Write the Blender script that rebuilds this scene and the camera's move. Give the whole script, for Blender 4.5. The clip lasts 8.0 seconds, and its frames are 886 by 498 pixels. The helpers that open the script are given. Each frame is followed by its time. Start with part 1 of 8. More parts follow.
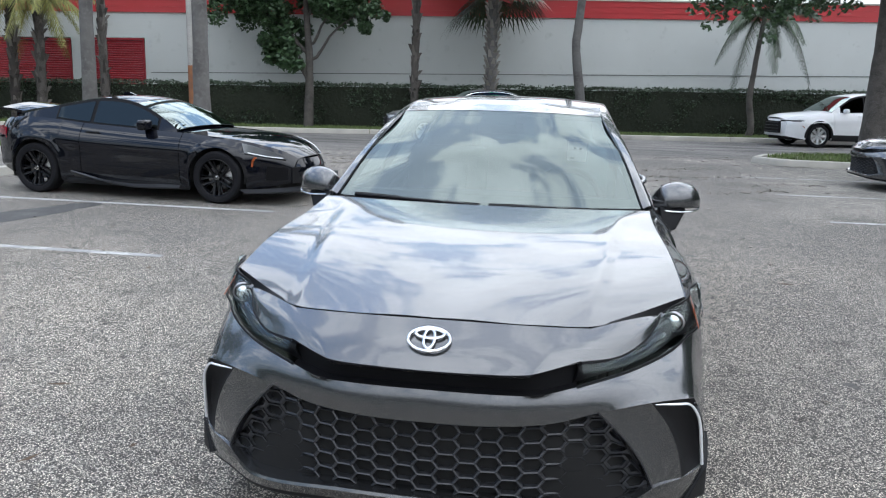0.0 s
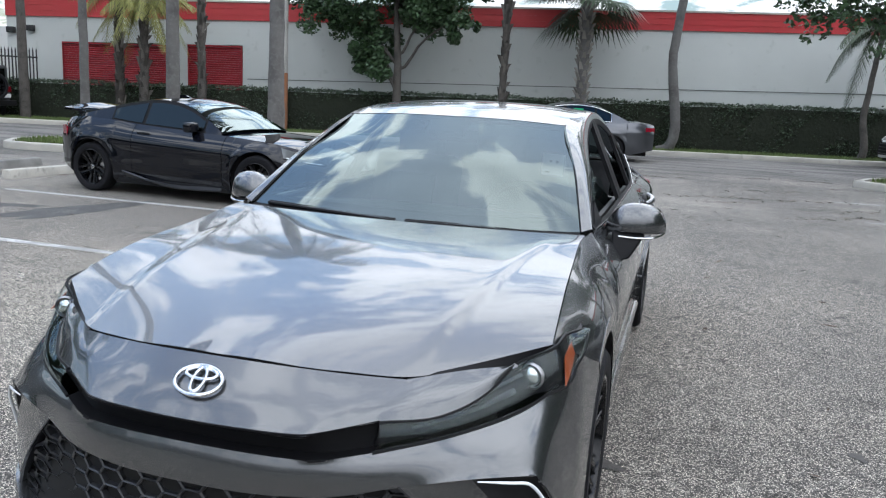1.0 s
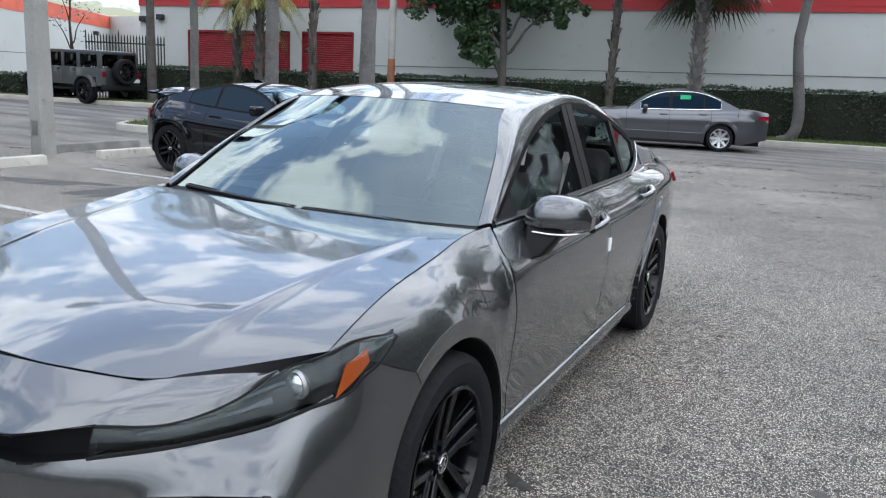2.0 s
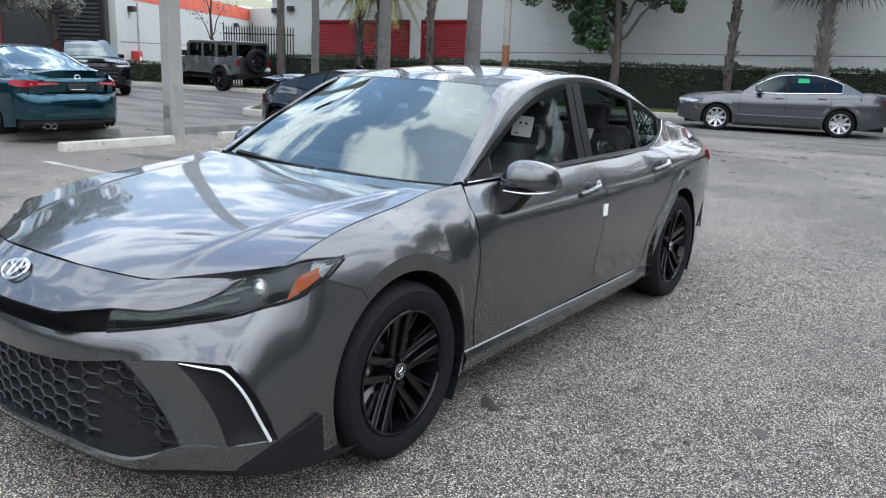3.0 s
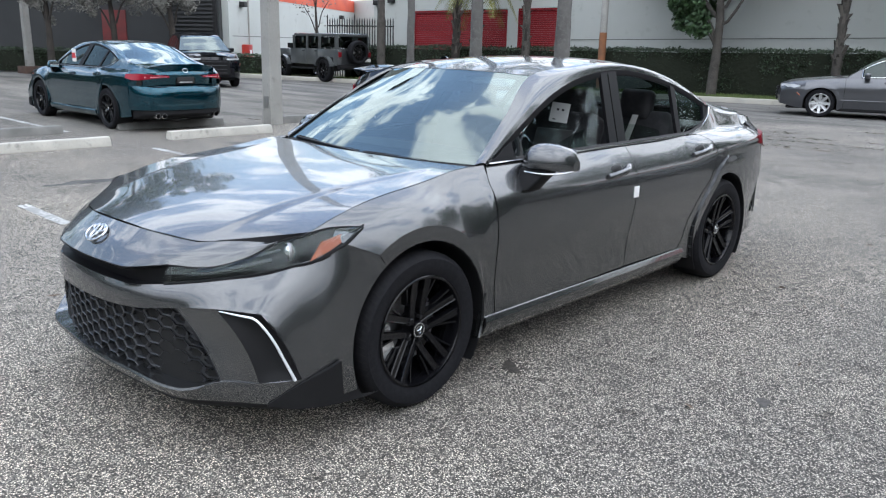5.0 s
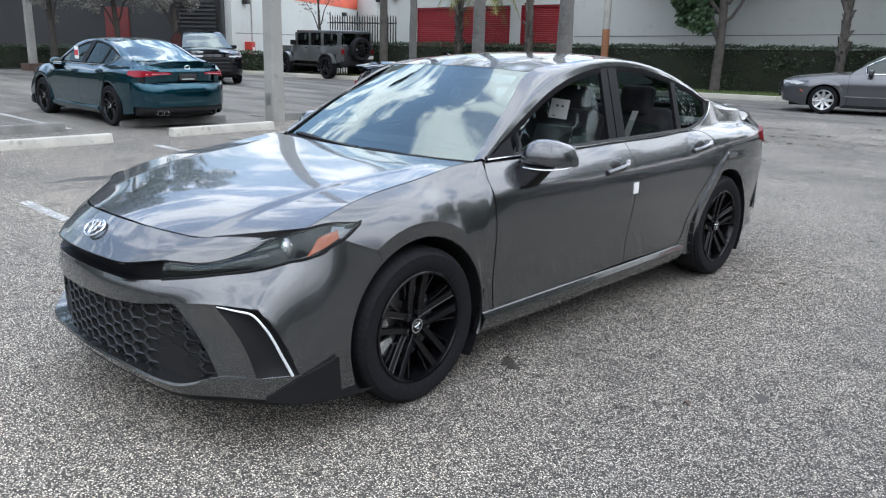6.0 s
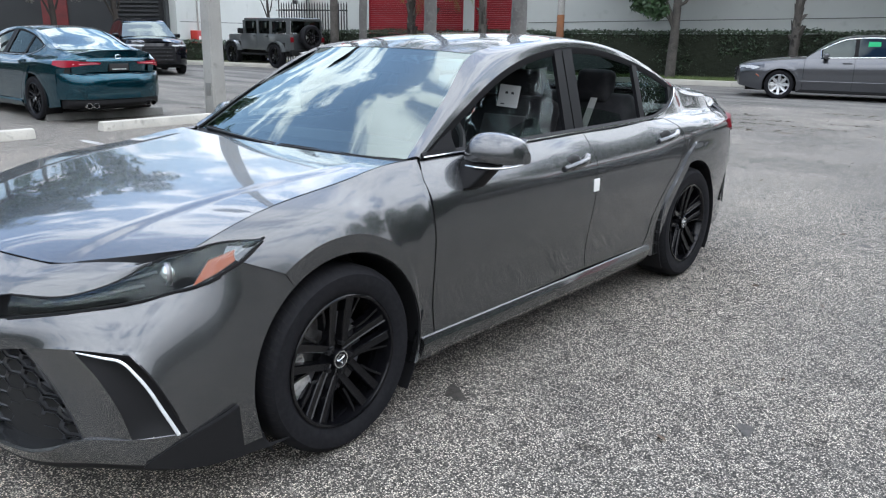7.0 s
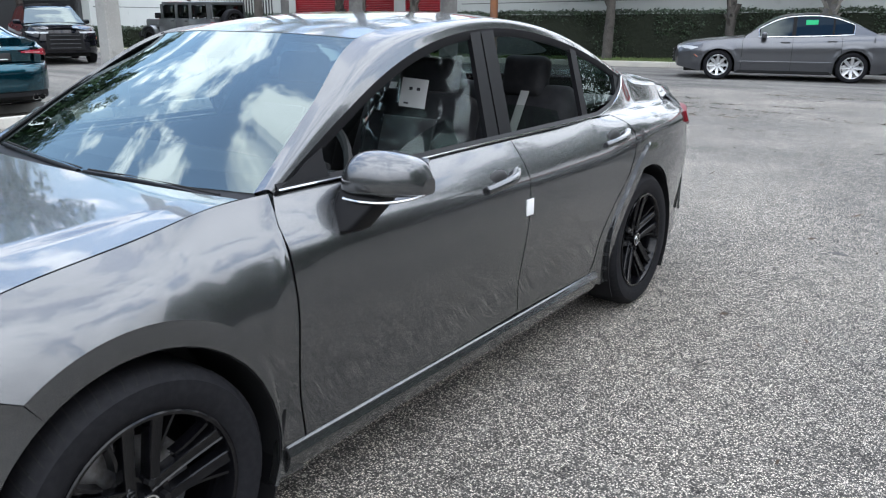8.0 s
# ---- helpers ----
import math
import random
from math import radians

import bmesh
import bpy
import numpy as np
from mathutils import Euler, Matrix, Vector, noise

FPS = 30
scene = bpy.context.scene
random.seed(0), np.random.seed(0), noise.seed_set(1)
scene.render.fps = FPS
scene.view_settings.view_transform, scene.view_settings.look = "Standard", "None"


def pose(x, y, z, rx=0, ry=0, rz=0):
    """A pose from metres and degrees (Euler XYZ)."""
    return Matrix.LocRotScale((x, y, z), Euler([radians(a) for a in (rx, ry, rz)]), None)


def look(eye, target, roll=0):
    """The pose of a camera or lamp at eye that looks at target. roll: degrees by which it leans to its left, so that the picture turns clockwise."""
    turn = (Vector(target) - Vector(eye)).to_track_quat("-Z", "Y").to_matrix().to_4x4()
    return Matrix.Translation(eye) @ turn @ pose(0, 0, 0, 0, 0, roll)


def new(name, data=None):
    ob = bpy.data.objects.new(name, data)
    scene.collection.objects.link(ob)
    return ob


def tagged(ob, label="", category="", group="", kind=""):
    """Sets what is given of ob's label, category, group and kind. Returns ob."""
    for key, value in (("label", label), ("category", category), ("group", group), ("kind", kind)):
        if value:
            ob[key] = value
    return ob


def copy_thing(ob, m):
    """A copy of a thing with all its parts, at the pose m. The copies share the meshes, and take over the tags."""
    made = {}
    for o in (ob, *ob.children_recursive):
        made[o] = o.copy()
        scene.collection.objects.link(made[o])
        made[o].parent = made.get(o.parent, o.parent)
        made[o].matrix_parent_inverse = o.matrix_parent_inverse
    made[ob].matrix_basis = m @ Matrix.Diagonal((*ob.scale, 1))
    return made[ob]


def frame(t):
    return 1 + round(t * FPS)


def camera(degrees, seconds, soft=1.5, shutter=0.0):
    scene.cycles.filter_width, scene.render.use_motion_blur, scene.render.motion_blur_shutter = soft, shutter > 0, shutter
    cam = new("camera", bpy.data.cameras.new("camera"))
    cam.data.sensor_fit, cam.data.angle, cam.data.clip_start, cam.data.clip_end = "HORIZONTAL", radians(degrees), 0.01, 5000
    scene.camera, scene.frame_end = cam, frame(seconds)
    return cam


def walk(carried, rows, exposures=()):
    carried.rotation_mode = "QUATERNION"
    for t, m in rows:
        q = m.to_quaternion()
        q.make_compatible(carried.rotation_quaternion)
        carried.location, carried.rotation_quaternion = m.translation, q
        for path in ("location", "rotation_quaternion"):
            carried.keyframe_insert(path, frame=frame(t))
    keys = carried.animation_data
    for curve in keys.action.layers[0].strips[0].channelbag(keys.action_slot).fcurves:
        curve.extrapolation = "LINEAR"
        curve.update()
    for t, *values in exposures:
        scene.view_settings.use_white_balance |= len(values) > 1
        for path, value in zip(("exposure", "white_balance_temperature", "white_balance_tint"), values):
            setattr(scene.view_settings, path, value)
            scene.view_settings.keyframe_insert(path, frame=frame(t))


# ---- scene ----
cam = camera(58.7, 8.0, 1.2)
PATH = [
    (0, (0.373, -3.105, 1.469), (0.068, -1.168, 1.071), 1.6),
    (0.5, (0.72, -2.799, 1.433), (0.288, -0.883, 1.058), 2.3),
    (1, (1.056, -2.492, 1.446), (0.492, -0.611, 1.069), 2.8),
    (1.2, (1.173, -2.343, 1.427), (0.552, -0.481, 1.045), 3.0),
    (2.3, (2.025, -1.932, 1.469), (1.085, -0.224, 1.026), 2.8),
    (2.5, (2.191, -1.992, 1.465), (1.196, -0.318, 1.01), 2.8),
    (3, (2.545, -2.15, 1.468), (1.421, -0.563, 0.999), 2.3),
    (3.5, (2.863, -2.182, 1.491), (1.647, -0.668, 1.015), 1.8),
    (4, (3.009, -2.204, 1.5), (1.736, -0.739, 1.017), 1.6),
    (4.5, (3.028, -2.212, 1.498), (1.721, -0.781, 1.005), 1.4),
    (6, (3.054, -2.198, 1.492), (1.73, -0.789, 0.982), 1.3),
    (6.5, (3.002, -2.076, 1.476), (1.707, -0.642, 0.957), 1.1),
    (7, (2.76, -1.718, 1.448), (1.516, -0.246, 0.913), 0.9),
    (7.5, (2.545, -1.297, 1.412), (1.365, 0.22, 0.857), 0.6),
    (7.9, (2.352, -0.956, 1.449), (1.225, 0.59, 0.868), 0.8),
    (8, (2.311, -0.872, 1.428), (1.187, 0.68, 0.856), 0.3),
]
walk(cam, [(t, look(eye, target, roll)) for t, eye, target, roll in PATH], [(0, 0.46, 5820, 10), (4.5, 0.57, 5820, 10), (6.2, 0.57, 5820, 10), (8, 0.79, 5820, 10)])

# ---- light and sky ----
SUN_ELEV, SUN_ROT = 60.0, -25.0
CLOUD, CLOUD_LOW, CLOUD_HIGH = (0.455, 0.535), (11.6, 11.5, 11.2, 1), (15.8, 15.5, 15.0, 1)
sun = new("sun", bpy.data.lights.new("sun", "SUN"))
sun.data.energy, sun.data.angle, sun.data.color = 0.6, radians(150), (1.0, 0.96, 0.9)
sun.matrix_world = look((0, 0, 30), Vector((0, 0, 30)) - Vector((math.sin(radians(SUN_ROT)) * math.cos(radians(SUN_ELEV)),
                        math.cos(radians(SUN_ROT)) * math.cos(radians(SUN_ELEV)), math.sin(radians(SUN_ELEV)))))
world = bpy.data.worlds.new("sky")
scene.world = world
world.use_nodes = True
wn, wl = world.node_tree.nodes, world.node_tree.links
wn.clear()
w_out, w_bg = wn.new("ShaderNodeOutputWorld"), wn.new("ShaderNodeBackground")
w_sky = wn.new("ShaderNodeTexSky")
w_sky.sky_type, w_sky.sun_disc = "NISHITA", False
w_sky.sun_elevation, w_sky.sun_rotation = radians(SUN_ELEV), radians(SUN_ROT)
w_sky.air_density, w_sky.ozone_density, w_sky.dust_density = 1.6, 4.0, 0.3
# a broken layer of fair-weather cloud on a flat ceiling
w_tc, w_sep, w_den, w_div = wn.new("ShaderNodeTexCoord"), wn.new("ShaderNodeSeparateXYZ"), wn.new("ShaderNodeMath"), wn.new("ShaderNodeVectorMath")
w_n1, w_r1, w_n2, w_cl, w_mix = wn.new("ShaderNodeTexNoise"), wn.new("ShaderNodeValToRGB"), wn.new("ShaderNodeTexNoise"), wn.new("ShaderNodeValToRGB"), wn.new("ShaderNodeMix")
w_max = wn.new("ShaderNodeMath")
w_max.operation, w_max.inputs[1].default_value = "MAXIMUM", 0.0
w_den.operation, w_den.inputs[1].default_value = "ADD", 0.22
w_div.operation = "DIVIDE"
w_n1.inputs["Scale"].default_value, w_n1.inputs["Detail"].default_value, w_n1.inputs["Roughness"].default_value = 5.0, 12, 0.58
w_n1.inputs["Distortion"].default_value = 0.25
w_r1.color_ramp.elements[0].position, w_r1.color_ramp.elements[1].position = CLOUD
w_n2.inputs["Scale"].default_value, w_n2.inputs["Detail"].default_value = 7.0, 8
w_mix.data_type = "RGBA"
# the layer breaks up to the west
w_bias = wn.new("ShaderNodeMath")
w_bias.operation, w_bias.inputs[1].default_value = "MULTIPLY_ADD", 0.08
w_west = wn.new("ShaderNodeMath")
w_west.operation = "MULTIPLY_ADD"
# sky colour darkened towards the horizon, to dim low reflections on the cars
w_low, w_dim = wn.new("ShaderNodeMapRange"), wn.new("ShaderNodeVectorMath")
w_low.interpolation_type, w_dim.operation = "SMOOTHSTEP", "MULTIPLY"
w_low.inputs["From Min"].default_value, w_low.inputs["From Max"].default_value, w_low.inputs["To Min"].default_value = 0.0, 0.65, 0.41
# the layer closes up overhead
w_over, w_thick = wn.new("ShaderNodeMapRange"), wn.new("ShaderNodeMath")
w_over.interpolation_type, w_thick.operation = "SMOOTHSTEP", "MAXIMUM"
w_over.inputs["From Min"].default_value, w_over.inputs["From Max"].default_value, w_over.inputs["To Max"].default_value = 0.72, 0.97, 0.42
w_cl.color_ramp.elements[0].color, w_cl.color_ramp.elements[1].color = CLOUD_LOW, CLOUD_HIGH
w_cl.color_ramp.elements[0].position, w_cl.color_ramp.elements[1].position = 0.36, 0.62
for a, b in ((w_tc.outputs["Generated"], w_sep.inputs[0]), (w_sep.outputs["Z"], w_max.inputs[0]), (w_max.outputs[0], w_den.inputs[0]), (w_tc.outputs["Generated"], w_div.inputs[0]),
             (w_den.outputs[0], w_div.inputs[1]), (w_div.outputs[0], w_n1.inputs["Vector"]), (w_div.outputs[0], w_n2.inputs["Vector"]),
             (w_sep.outputs["Y"], w_west.inputs[0]), (w_sep.outputs["Y"], w_west.inputs[1]), (w_sep.outputs["X"], w_west.inputs[2]), (w_west.outputs[0], w_bias.inputs[0]), (w_n1.outputs["Fac"], w_bias.inputs[2]), (w_bias.outputs[0], w_r1.inputs[0]), (w_sep.outputs["Z"], w_over.inputs["Value"]), (w_r1.outputs[0], w_thick.inputs[0]), (w_over.outputs[0], w_thick.inputs[1]), (w_n2.outputs["Fac"], w_cl.inputs[0]), (w_thick.outputs[0], w_mix.inputs["Factor"]),
             (w_sky.outputs[0], w_mix.inputs["A"]), (w_cl.outputs[0], w_mix.inputs["B"]), (w_mix.outputs["Result"], w_dim.inputs[0]), (w_sep.outputs["Z"], w_low.inputs["Value"]), (w_low.outputs[0], w_dim.inputs[1]), (w_dim.outputs[0], w_bg.inputs[0]),
             (w_bg.outputs[0], w_out.inputs[0])):
    wl.new(a, b)
w_bg.inputs[1].default_value = 0.15


# ---- materials ----
def material(name, color, rough=0.5, metal=0.0, **more):
    """A principled material; more: coat, spec, alpha, emit, trans, speckle=(scale, other colour, low, high), blotch=(scale, other colour, low, high), bump=(scale, strength)."""
    m = bpy.data.materials.new(name)
    m.use_nodes = True
    nodes, links = m.node_tree.nodes, m.node_tree.links
    b = nodes["Principled BSDF"]
    b.inputs["Base Color"].default_value = (*color, 1)
    b.inputs["Roughness"].default_value, b.inputs["Metallic"].default_value = rough, metal
    if "coat" in more:
        b.inputs["Coat Weight"].default_value, b.inputs["Coat Roughness"].default_value = more["coat"], more.get("coat_rough", 0.03)
    if "spec" in more:
        b.inputs["Specular IOR Level"].default_value = more["spec"]
    if "emit" in more:
        b.inputs["Emission Color"].default_value, b.inputs["Emission Strength"].default_value = (*color, 1), more["emit"]
    tc = nodes.new("ShaderNodeTexCoord")
    last = None

    def noise_mix(scale, other, low, high, prev, detail=4):
        n, r, mx = nodes.new("ShaderNodeTexNoise"), nodes.new("ShaderNodeValToRGB"), nodes.new("ShaderNodeMix")
        n.inputs["Scale"].default_value, n.inputs["Detail"].default_value = scale, detail
        r.color_ramp.elements[0].position, r.color_ramp.elements[1].position = low, high
        mx.data_type = "RGBA"
        mx.inputs["A"].default_value, mx.inputs["B"].default_value = (*color, 1), (*other, 1)
        links.new(tc.outputs["Object"], n.inputs["Vector"])
        links.new(n.outputs["Fac"], r.inputs[0])
        links.new(r.outputs[0], mx.inputs["Factor"])
        if prev:
            links.new(prev, mx.inputs["A"])
        return mx.outputs["Result"]
    for key in ("blotch", "speckle", "stain"):
        if key in more:
            last = noise_mix(*more[key], last)
    if "random" in more:
        oi, hsv = nodes.new("ShaderNodeObjectInfo" if more.get("per") != "island" else "ShaderNodeNewGeometry"), nodes.new("ShaderNodeHueSaturation")
        mr = nodes.new("ShaderNodeMapRange")
        mr.inputs["To Min"].default_value, mr.inputs["To Max"].default_value = 1 - more["random"], 1 + more["random"]
        links.new(oi.outputs["Random" if more.get("per") != "island" else "Random Per Island"], mr.inputs["Value"])
        links.new(mr.outputs[0], hsv.inputs["Value"])
        if last:
            links.new(last, hsv.inputs["Color"])
        else:
            hsv.inputs["Color"].default_value = (*color, 1)
        last = hsv.outputs[0]
    if last:
        links.new(last, b.inputs["Base Color"])
    if "bump" in more:
        n, bp = nodes.new("ShaderNodeTexNoise"), nodes.new("ShaderNodeBump")
        n.inputs["Scale"].default_value, n.inputs["Detail"].default_value = more["bump"][0], 5
        bp.inputs["Strength"].default_value, bp.inputs["Distance"].default_value = more["bump"][1], more.get("bump_dist", 0.01)
        links.new(tc.outputs["Object"], n.inputs["Vector"])
        links.new(n.outputs["Fac"], bp.inputs["Height"])
        links.new(bp.outputs[0], b.inputs["Normal"])
    return m


def glass(name, tint, low=0.04, power=5.0, rough=0.01):
    """Clear pane: transparent with a mirror coat, low seen straight on and full at a grazing angle."""
    m = bpy.data.materials.new(name)
    m.use_nodes = True
    nodes, links = m.node_tree.nodes, m.node_tree.links
    nodes.clear()
    out, mix, tr, gl, lw, pw, ma = (nodes.new("ShaderNode" + k) for k in ("OutputMaterial", "MixShader", "BsdfTransparent", "BsdfGlossy", "LayerWeight", "Math", "Math"))
    tr.inputs[0].default_value = (*tint, 1)
    gl.inputs["Color"].default_value, gl.inputs["Roughness"].default_value = (0.84, 0.96, 0.94, 1), rough
    lw.inputs[0].default_value = 0.5
    pw.operation, pw.inputs[1].default_value = "POWER", power
    ma.operation, ma.use_clamp = "MULTIPLY_ADD", True
    ma.inputs[1].default_value, ma.inputs[2].default_value = 1 - low, low
    for a, b in ((lw.outputs["Facing"], pw.inputs[0]), (pw.outputs[0], ma.inputs[0]), (ma.outputs[0], mix.inputs[0]),
                 (tr.outputs[0], mix.inputs[1]), (gl.outputs[0], mix.inputs[2]), (mix.outputs[0], out.inputs[0])):
        links.new(a, b)
    return m


def paint(name, color, metal=0.6, rough=0.36, spec=0.5):
    return material(name, color, rough, metal, spec=spec, coat=1.0, coat_rough=0.035, speckle=(900, tuple(min(1, c * 1.5) for c in color), 0.5, 0.75))


M_GREY = paint("grey metallic paint", (0.106, 0.109, 0.113), 0.9, 0.27)
M_BLACK = material("matt black plastic", (0.011, 0.011, 0.012), 0.55, spec=0.18, bump=(700, 0.15), bump_dist=0.001)
M_SATIN = material("satin black trim", (0.007, 0.007, 0.008), 0.42, spec=0.12)
M_GRILLE = material("dark grey grille plastic", (0.026, 0.027, 0.030), 0.34, spec=0.5)
M_TYRE = material("tyre rubber", (0.012, 0.012, 0.014), 0.6, spec=0.08, speckle=(60, (0.018, 0.018, 0.020), 0.4, 0.8), bump=(250, 0.2), bump_dist=0.002)
M_RIM = material("gloss black alloy", (0.004, 0.004, 0.005), 0.12, spec=0.32)
M_ALLOY = material("silver alloy", (0.62, 0.63, 0.64), 0.28, 0.8)
M_STEEL = material("cast steel", (0.35, 0.35, 0.36), 0.4, 0.9, blotch=(40, (0.2, 0.19, 0.18), 0.4, 0.7))
M_CHROME = material("chrome", (0.85, 0.86, 0.87), 0.1, 1.0)
M_DRL = material("white lamp strip", (0.85, 0.87, 0.9), 0.2, 0.2, coat=1.0)
M_AMBER = material("amber lens", (0.27, 0.052, 0.006), 0.3, coat=0.6)
M_RED = material("red lamp lens", (0.26, 0.008, 0.022), 0.2, spec=0.3, coat=0.3)
M_DEEPRED = material("deep red lamp lens", (0.15, 0.005, 0.010), 0.35, spec=0.15)
M_CLEAR = glass("clear lamp lens", (0.93, 0.95, 0.96), 0.032)
M_WIND = glass("windscreen glass", (0.24, 0.31, 0.30), 0.14, 4.0)
M_SIDE = glass("side glass", (0.62, 0.68, 0.66), 0.035)
M_TINT = glass("dark tinted glass", (0.05, 0.055, 0.06), 0.06)
M_SEAT = material("dark grey seat cloth", (0.017, 0.017, 0.019), 0.75, spec=0.2, blotch=(14, (0.028, 0.028, 0.030), 0.4, 0.7))
M_SEATL = material("light seat insert", (0.05, 0.05, 0.052), 0.8)
M_TRIMIN = material("dark cabin plastic", (0.02, 0.02, 0.021), 0.6)
M_FILM = glass("seat cover film", (0.84, 0.86, 0.87), 0.045, 2.8, 0.16)
M_PAPER = material("white paper", (0.8, 0.8, 0.79), 0.7)
# white paper with the cabin's shade put into its colour
M_TAG = material("shaded white paper", (0.50, 0.50, 0.50), 0.75)
M_INK = material("dark print", (0.03, 0.03, 0.035), 0.7)
M_BELT = material("grey webbing", (0.32, 0.32, 0.31), 0.8, bump=(500, 0.3), bump_dist=0.001)
M_BALL = material("projector glass", (0.62, 0.66, 0.63), 0.10, 0.85, coat=1.0)
M_LAMPIN = material("black lamp housing", (0.008, 0.008, 0.009), 0.3, spec=0.25)
M_LAMPGREY = material("grey lamp bezel", (0.055, 0.058, 0.062), 0.2, 0.7)
M_SCREEN = glass("reflecting dark glass", (0.05, 0.06, 0.06), 0.14, 4.0)
M_DUSK = glass("green tinted side glass", (0.16, 0.21, 0.19), 0.04)
M_TAILPINK = material("pale red lens", (0.78, 0.33, 0.37), 0.2, coat=0.8)
M_DBARK = material("dark bark", (0.045, 0.038, 0.032), 0.9, blotch=(6, (0.025, 0.022, 0.02), 0.4, 0.7), bump=(30, 0.8), bump_dist=0.02)
M_CALIPER = material("cast caliper metal", (0.62, 0.62, 0.62), 0.35, 0.6, blotch=(40, (0.35, 0.34, 0.33), 0.4, 0.7))
M_BADGE = material("bright badge metal", (0.62, 0.63, 0.64), 0.16, 1.0)
# near-black that paints the shade in gaps, grooves, recesses and undersides
M_SEAM = material("seam shade black", (0.004, 0.004, 0.004), 0.9)


# ---- small mesh kit ----
def mesh_ob(name, verts, faces, mat, parent=None, label="", smooth=True, angle=35):
    me = bpy.data.meshes.new(name)
    me.from_pydata([tuple(v) for v in verts], [], faces)
    me.validate()
    if smooth:
        me.shade_smooth()
        me.set_sharp_from_angle(angle=radians(angle))
    me.materials.append(mat)
    ob = new(name, me)
    ob.parent = parent
    return tagged(ob, label)


def part(name, bm, mat, parent, label="", smooth=True, angle=35):
    me = bpy.data.meshes.new(name)
    bm.normal_update()
    bm.to_mesh(me)
    bm.free()
    if smooth:
        me.shade_smooth()
        me.set_sharp_from_angle(angle=radians(angle))
    me.materials.append(mat)
    ob = new(name, me)
    ob.parent = parent
    return tagged(ob, label)


def empty(name, m=None):
    ob = new(name)
    ob.empty_display_size = 0.2
    if m:
        ob.matrix_world = m
    return ob


def path(pts, n):
    """n points evenly along a smooth line through pts."""
    p = np.array(pts, float)
    d = np.r_[0, np.cumsum(np.linalg.norm(np.diff(p, axis=0), axis=1))]
    t = np.linspace(0, d[-1], n)
    tan = np.zeros_like(p)
    tan[0], tan[-1] = (p[1] - p[0]) / (d[1] - d[0]), (p[-1] - p[-2]) / (d[-1] - d[-2])
    if p.shape[1] == 3 and p[0, 0] == 0 and p[1, 0] > 0.05:
        tan[0] = (1, 0, 0)
    for k in range(1, len(p) - 1):
        a, b = d[k] - d[k - 1], d[k + 1] - d[k]
        tan[k] = ((p[k] - p[k - 1]) / a * b + (p[k + 1] - p[k]) / b * a) / (a + b)
    i = np.clip(np.searchsorted(d, t, "right") - 1, 0, len(p) - 2)
    h = (d[i + 1] - d[i])[:, None]
    s = ((t - d[i]) / (d[i + 1] - d[i]))[:, None]
    return ((2 * s**3 - 3 * s**2 + 1) * p[i] + (s**3 - 2 * s**2 + s) * h * tan[i] + (3 * s**2 - 2 * s**3) * p[i + 1] + (s**3 - s**2) * h * tan[i + 1])


def line(a, b, n):
    s = np.linspace(0, 1, n)[:, None]
    return np.array(a, float) * (1 - s) + np.array(b, float) * s


def smooth_fn(xs, ys):
    """A smooth function through the pairs, flat beyond them."""
    xs, ys = np.array(xs, float), np.array(ys, float)
    dl = np.diff(ys) / np.diff(xs)
    m = np.r_[dl[0], [0 if a * b <= 0 else 2 * a * b / (a + b) for a, b in zip(dl[:-1], dl[1:])], dl[-1]]

    def f(x):
        x = np.clip(np.asarray(x, float), xs[0], xs[-1])
        i = np.clip(np.searchsorted(xs, x, "right") - 1, 0, len(xs) - 2)
        h = xs[i + 1] - xs[i]
        s = (x - xs[i]) / h
        return ((2 * s**3 - 3 * s**2 + 1) * ys[i] + (s**3 - 2 * s**2 + s) * h * m[i] + (3 * s**2 - 2 * s**3) * ys[i + 1] + (s**3 - s**2) * h * m[i + 1])
    return f


def soft_fn(xs, ys, s=0.07):
    """A line through the marks, rounded over s metres, so that its curvature has no jumps."""
    f = smooth_fn(xs, ys)
    step = 0.005
    g = np.arange(xs[0] - 0.6, xs[-1] + 0.6, step)
    a, b = (ys[1] - ys[0]) / (xs[1] - xs[0]), (ys[-1] - ys[-2]) / (xs[-1] - xs[-2])
    v = np.where(g < xs[0], ys[0] + a * (g - xs[0]), np.where(g > xs[-1], ys[-1] + b * (g - xs[-1]), f(np.clip(g, xs[0], xs[-1]))))
    k = np.exp(-0.5 * (np.arange(-3 * s, 3 * s + step, step) / s) ** 2)
    pad = len(k)
    w = np.concatenate([v[0] + (v[1] - v[0]) * np.arange(-pad, 0), v, v[-1] + (v[-1] - v[-2]) * np.arange(1, pad + 1)])
    v = np.convolve(w, k / k.sum(), "same")[pad:-pad]
    return lambda x: np.interp(x, g, v)


def fair(g, rounds=20):
    """Eases a grid inside its fixed edges."""
    for _ in range(rounds):
        q = (g[:-2, 1:-1] + g[2:, 1:-1] + g[1:-1, :-2] + g[1:-1, 2:]) / 4
        g[1:-1, 1:-1] += 0.5 * (q - g[1:-1, 1:-1])
    return g


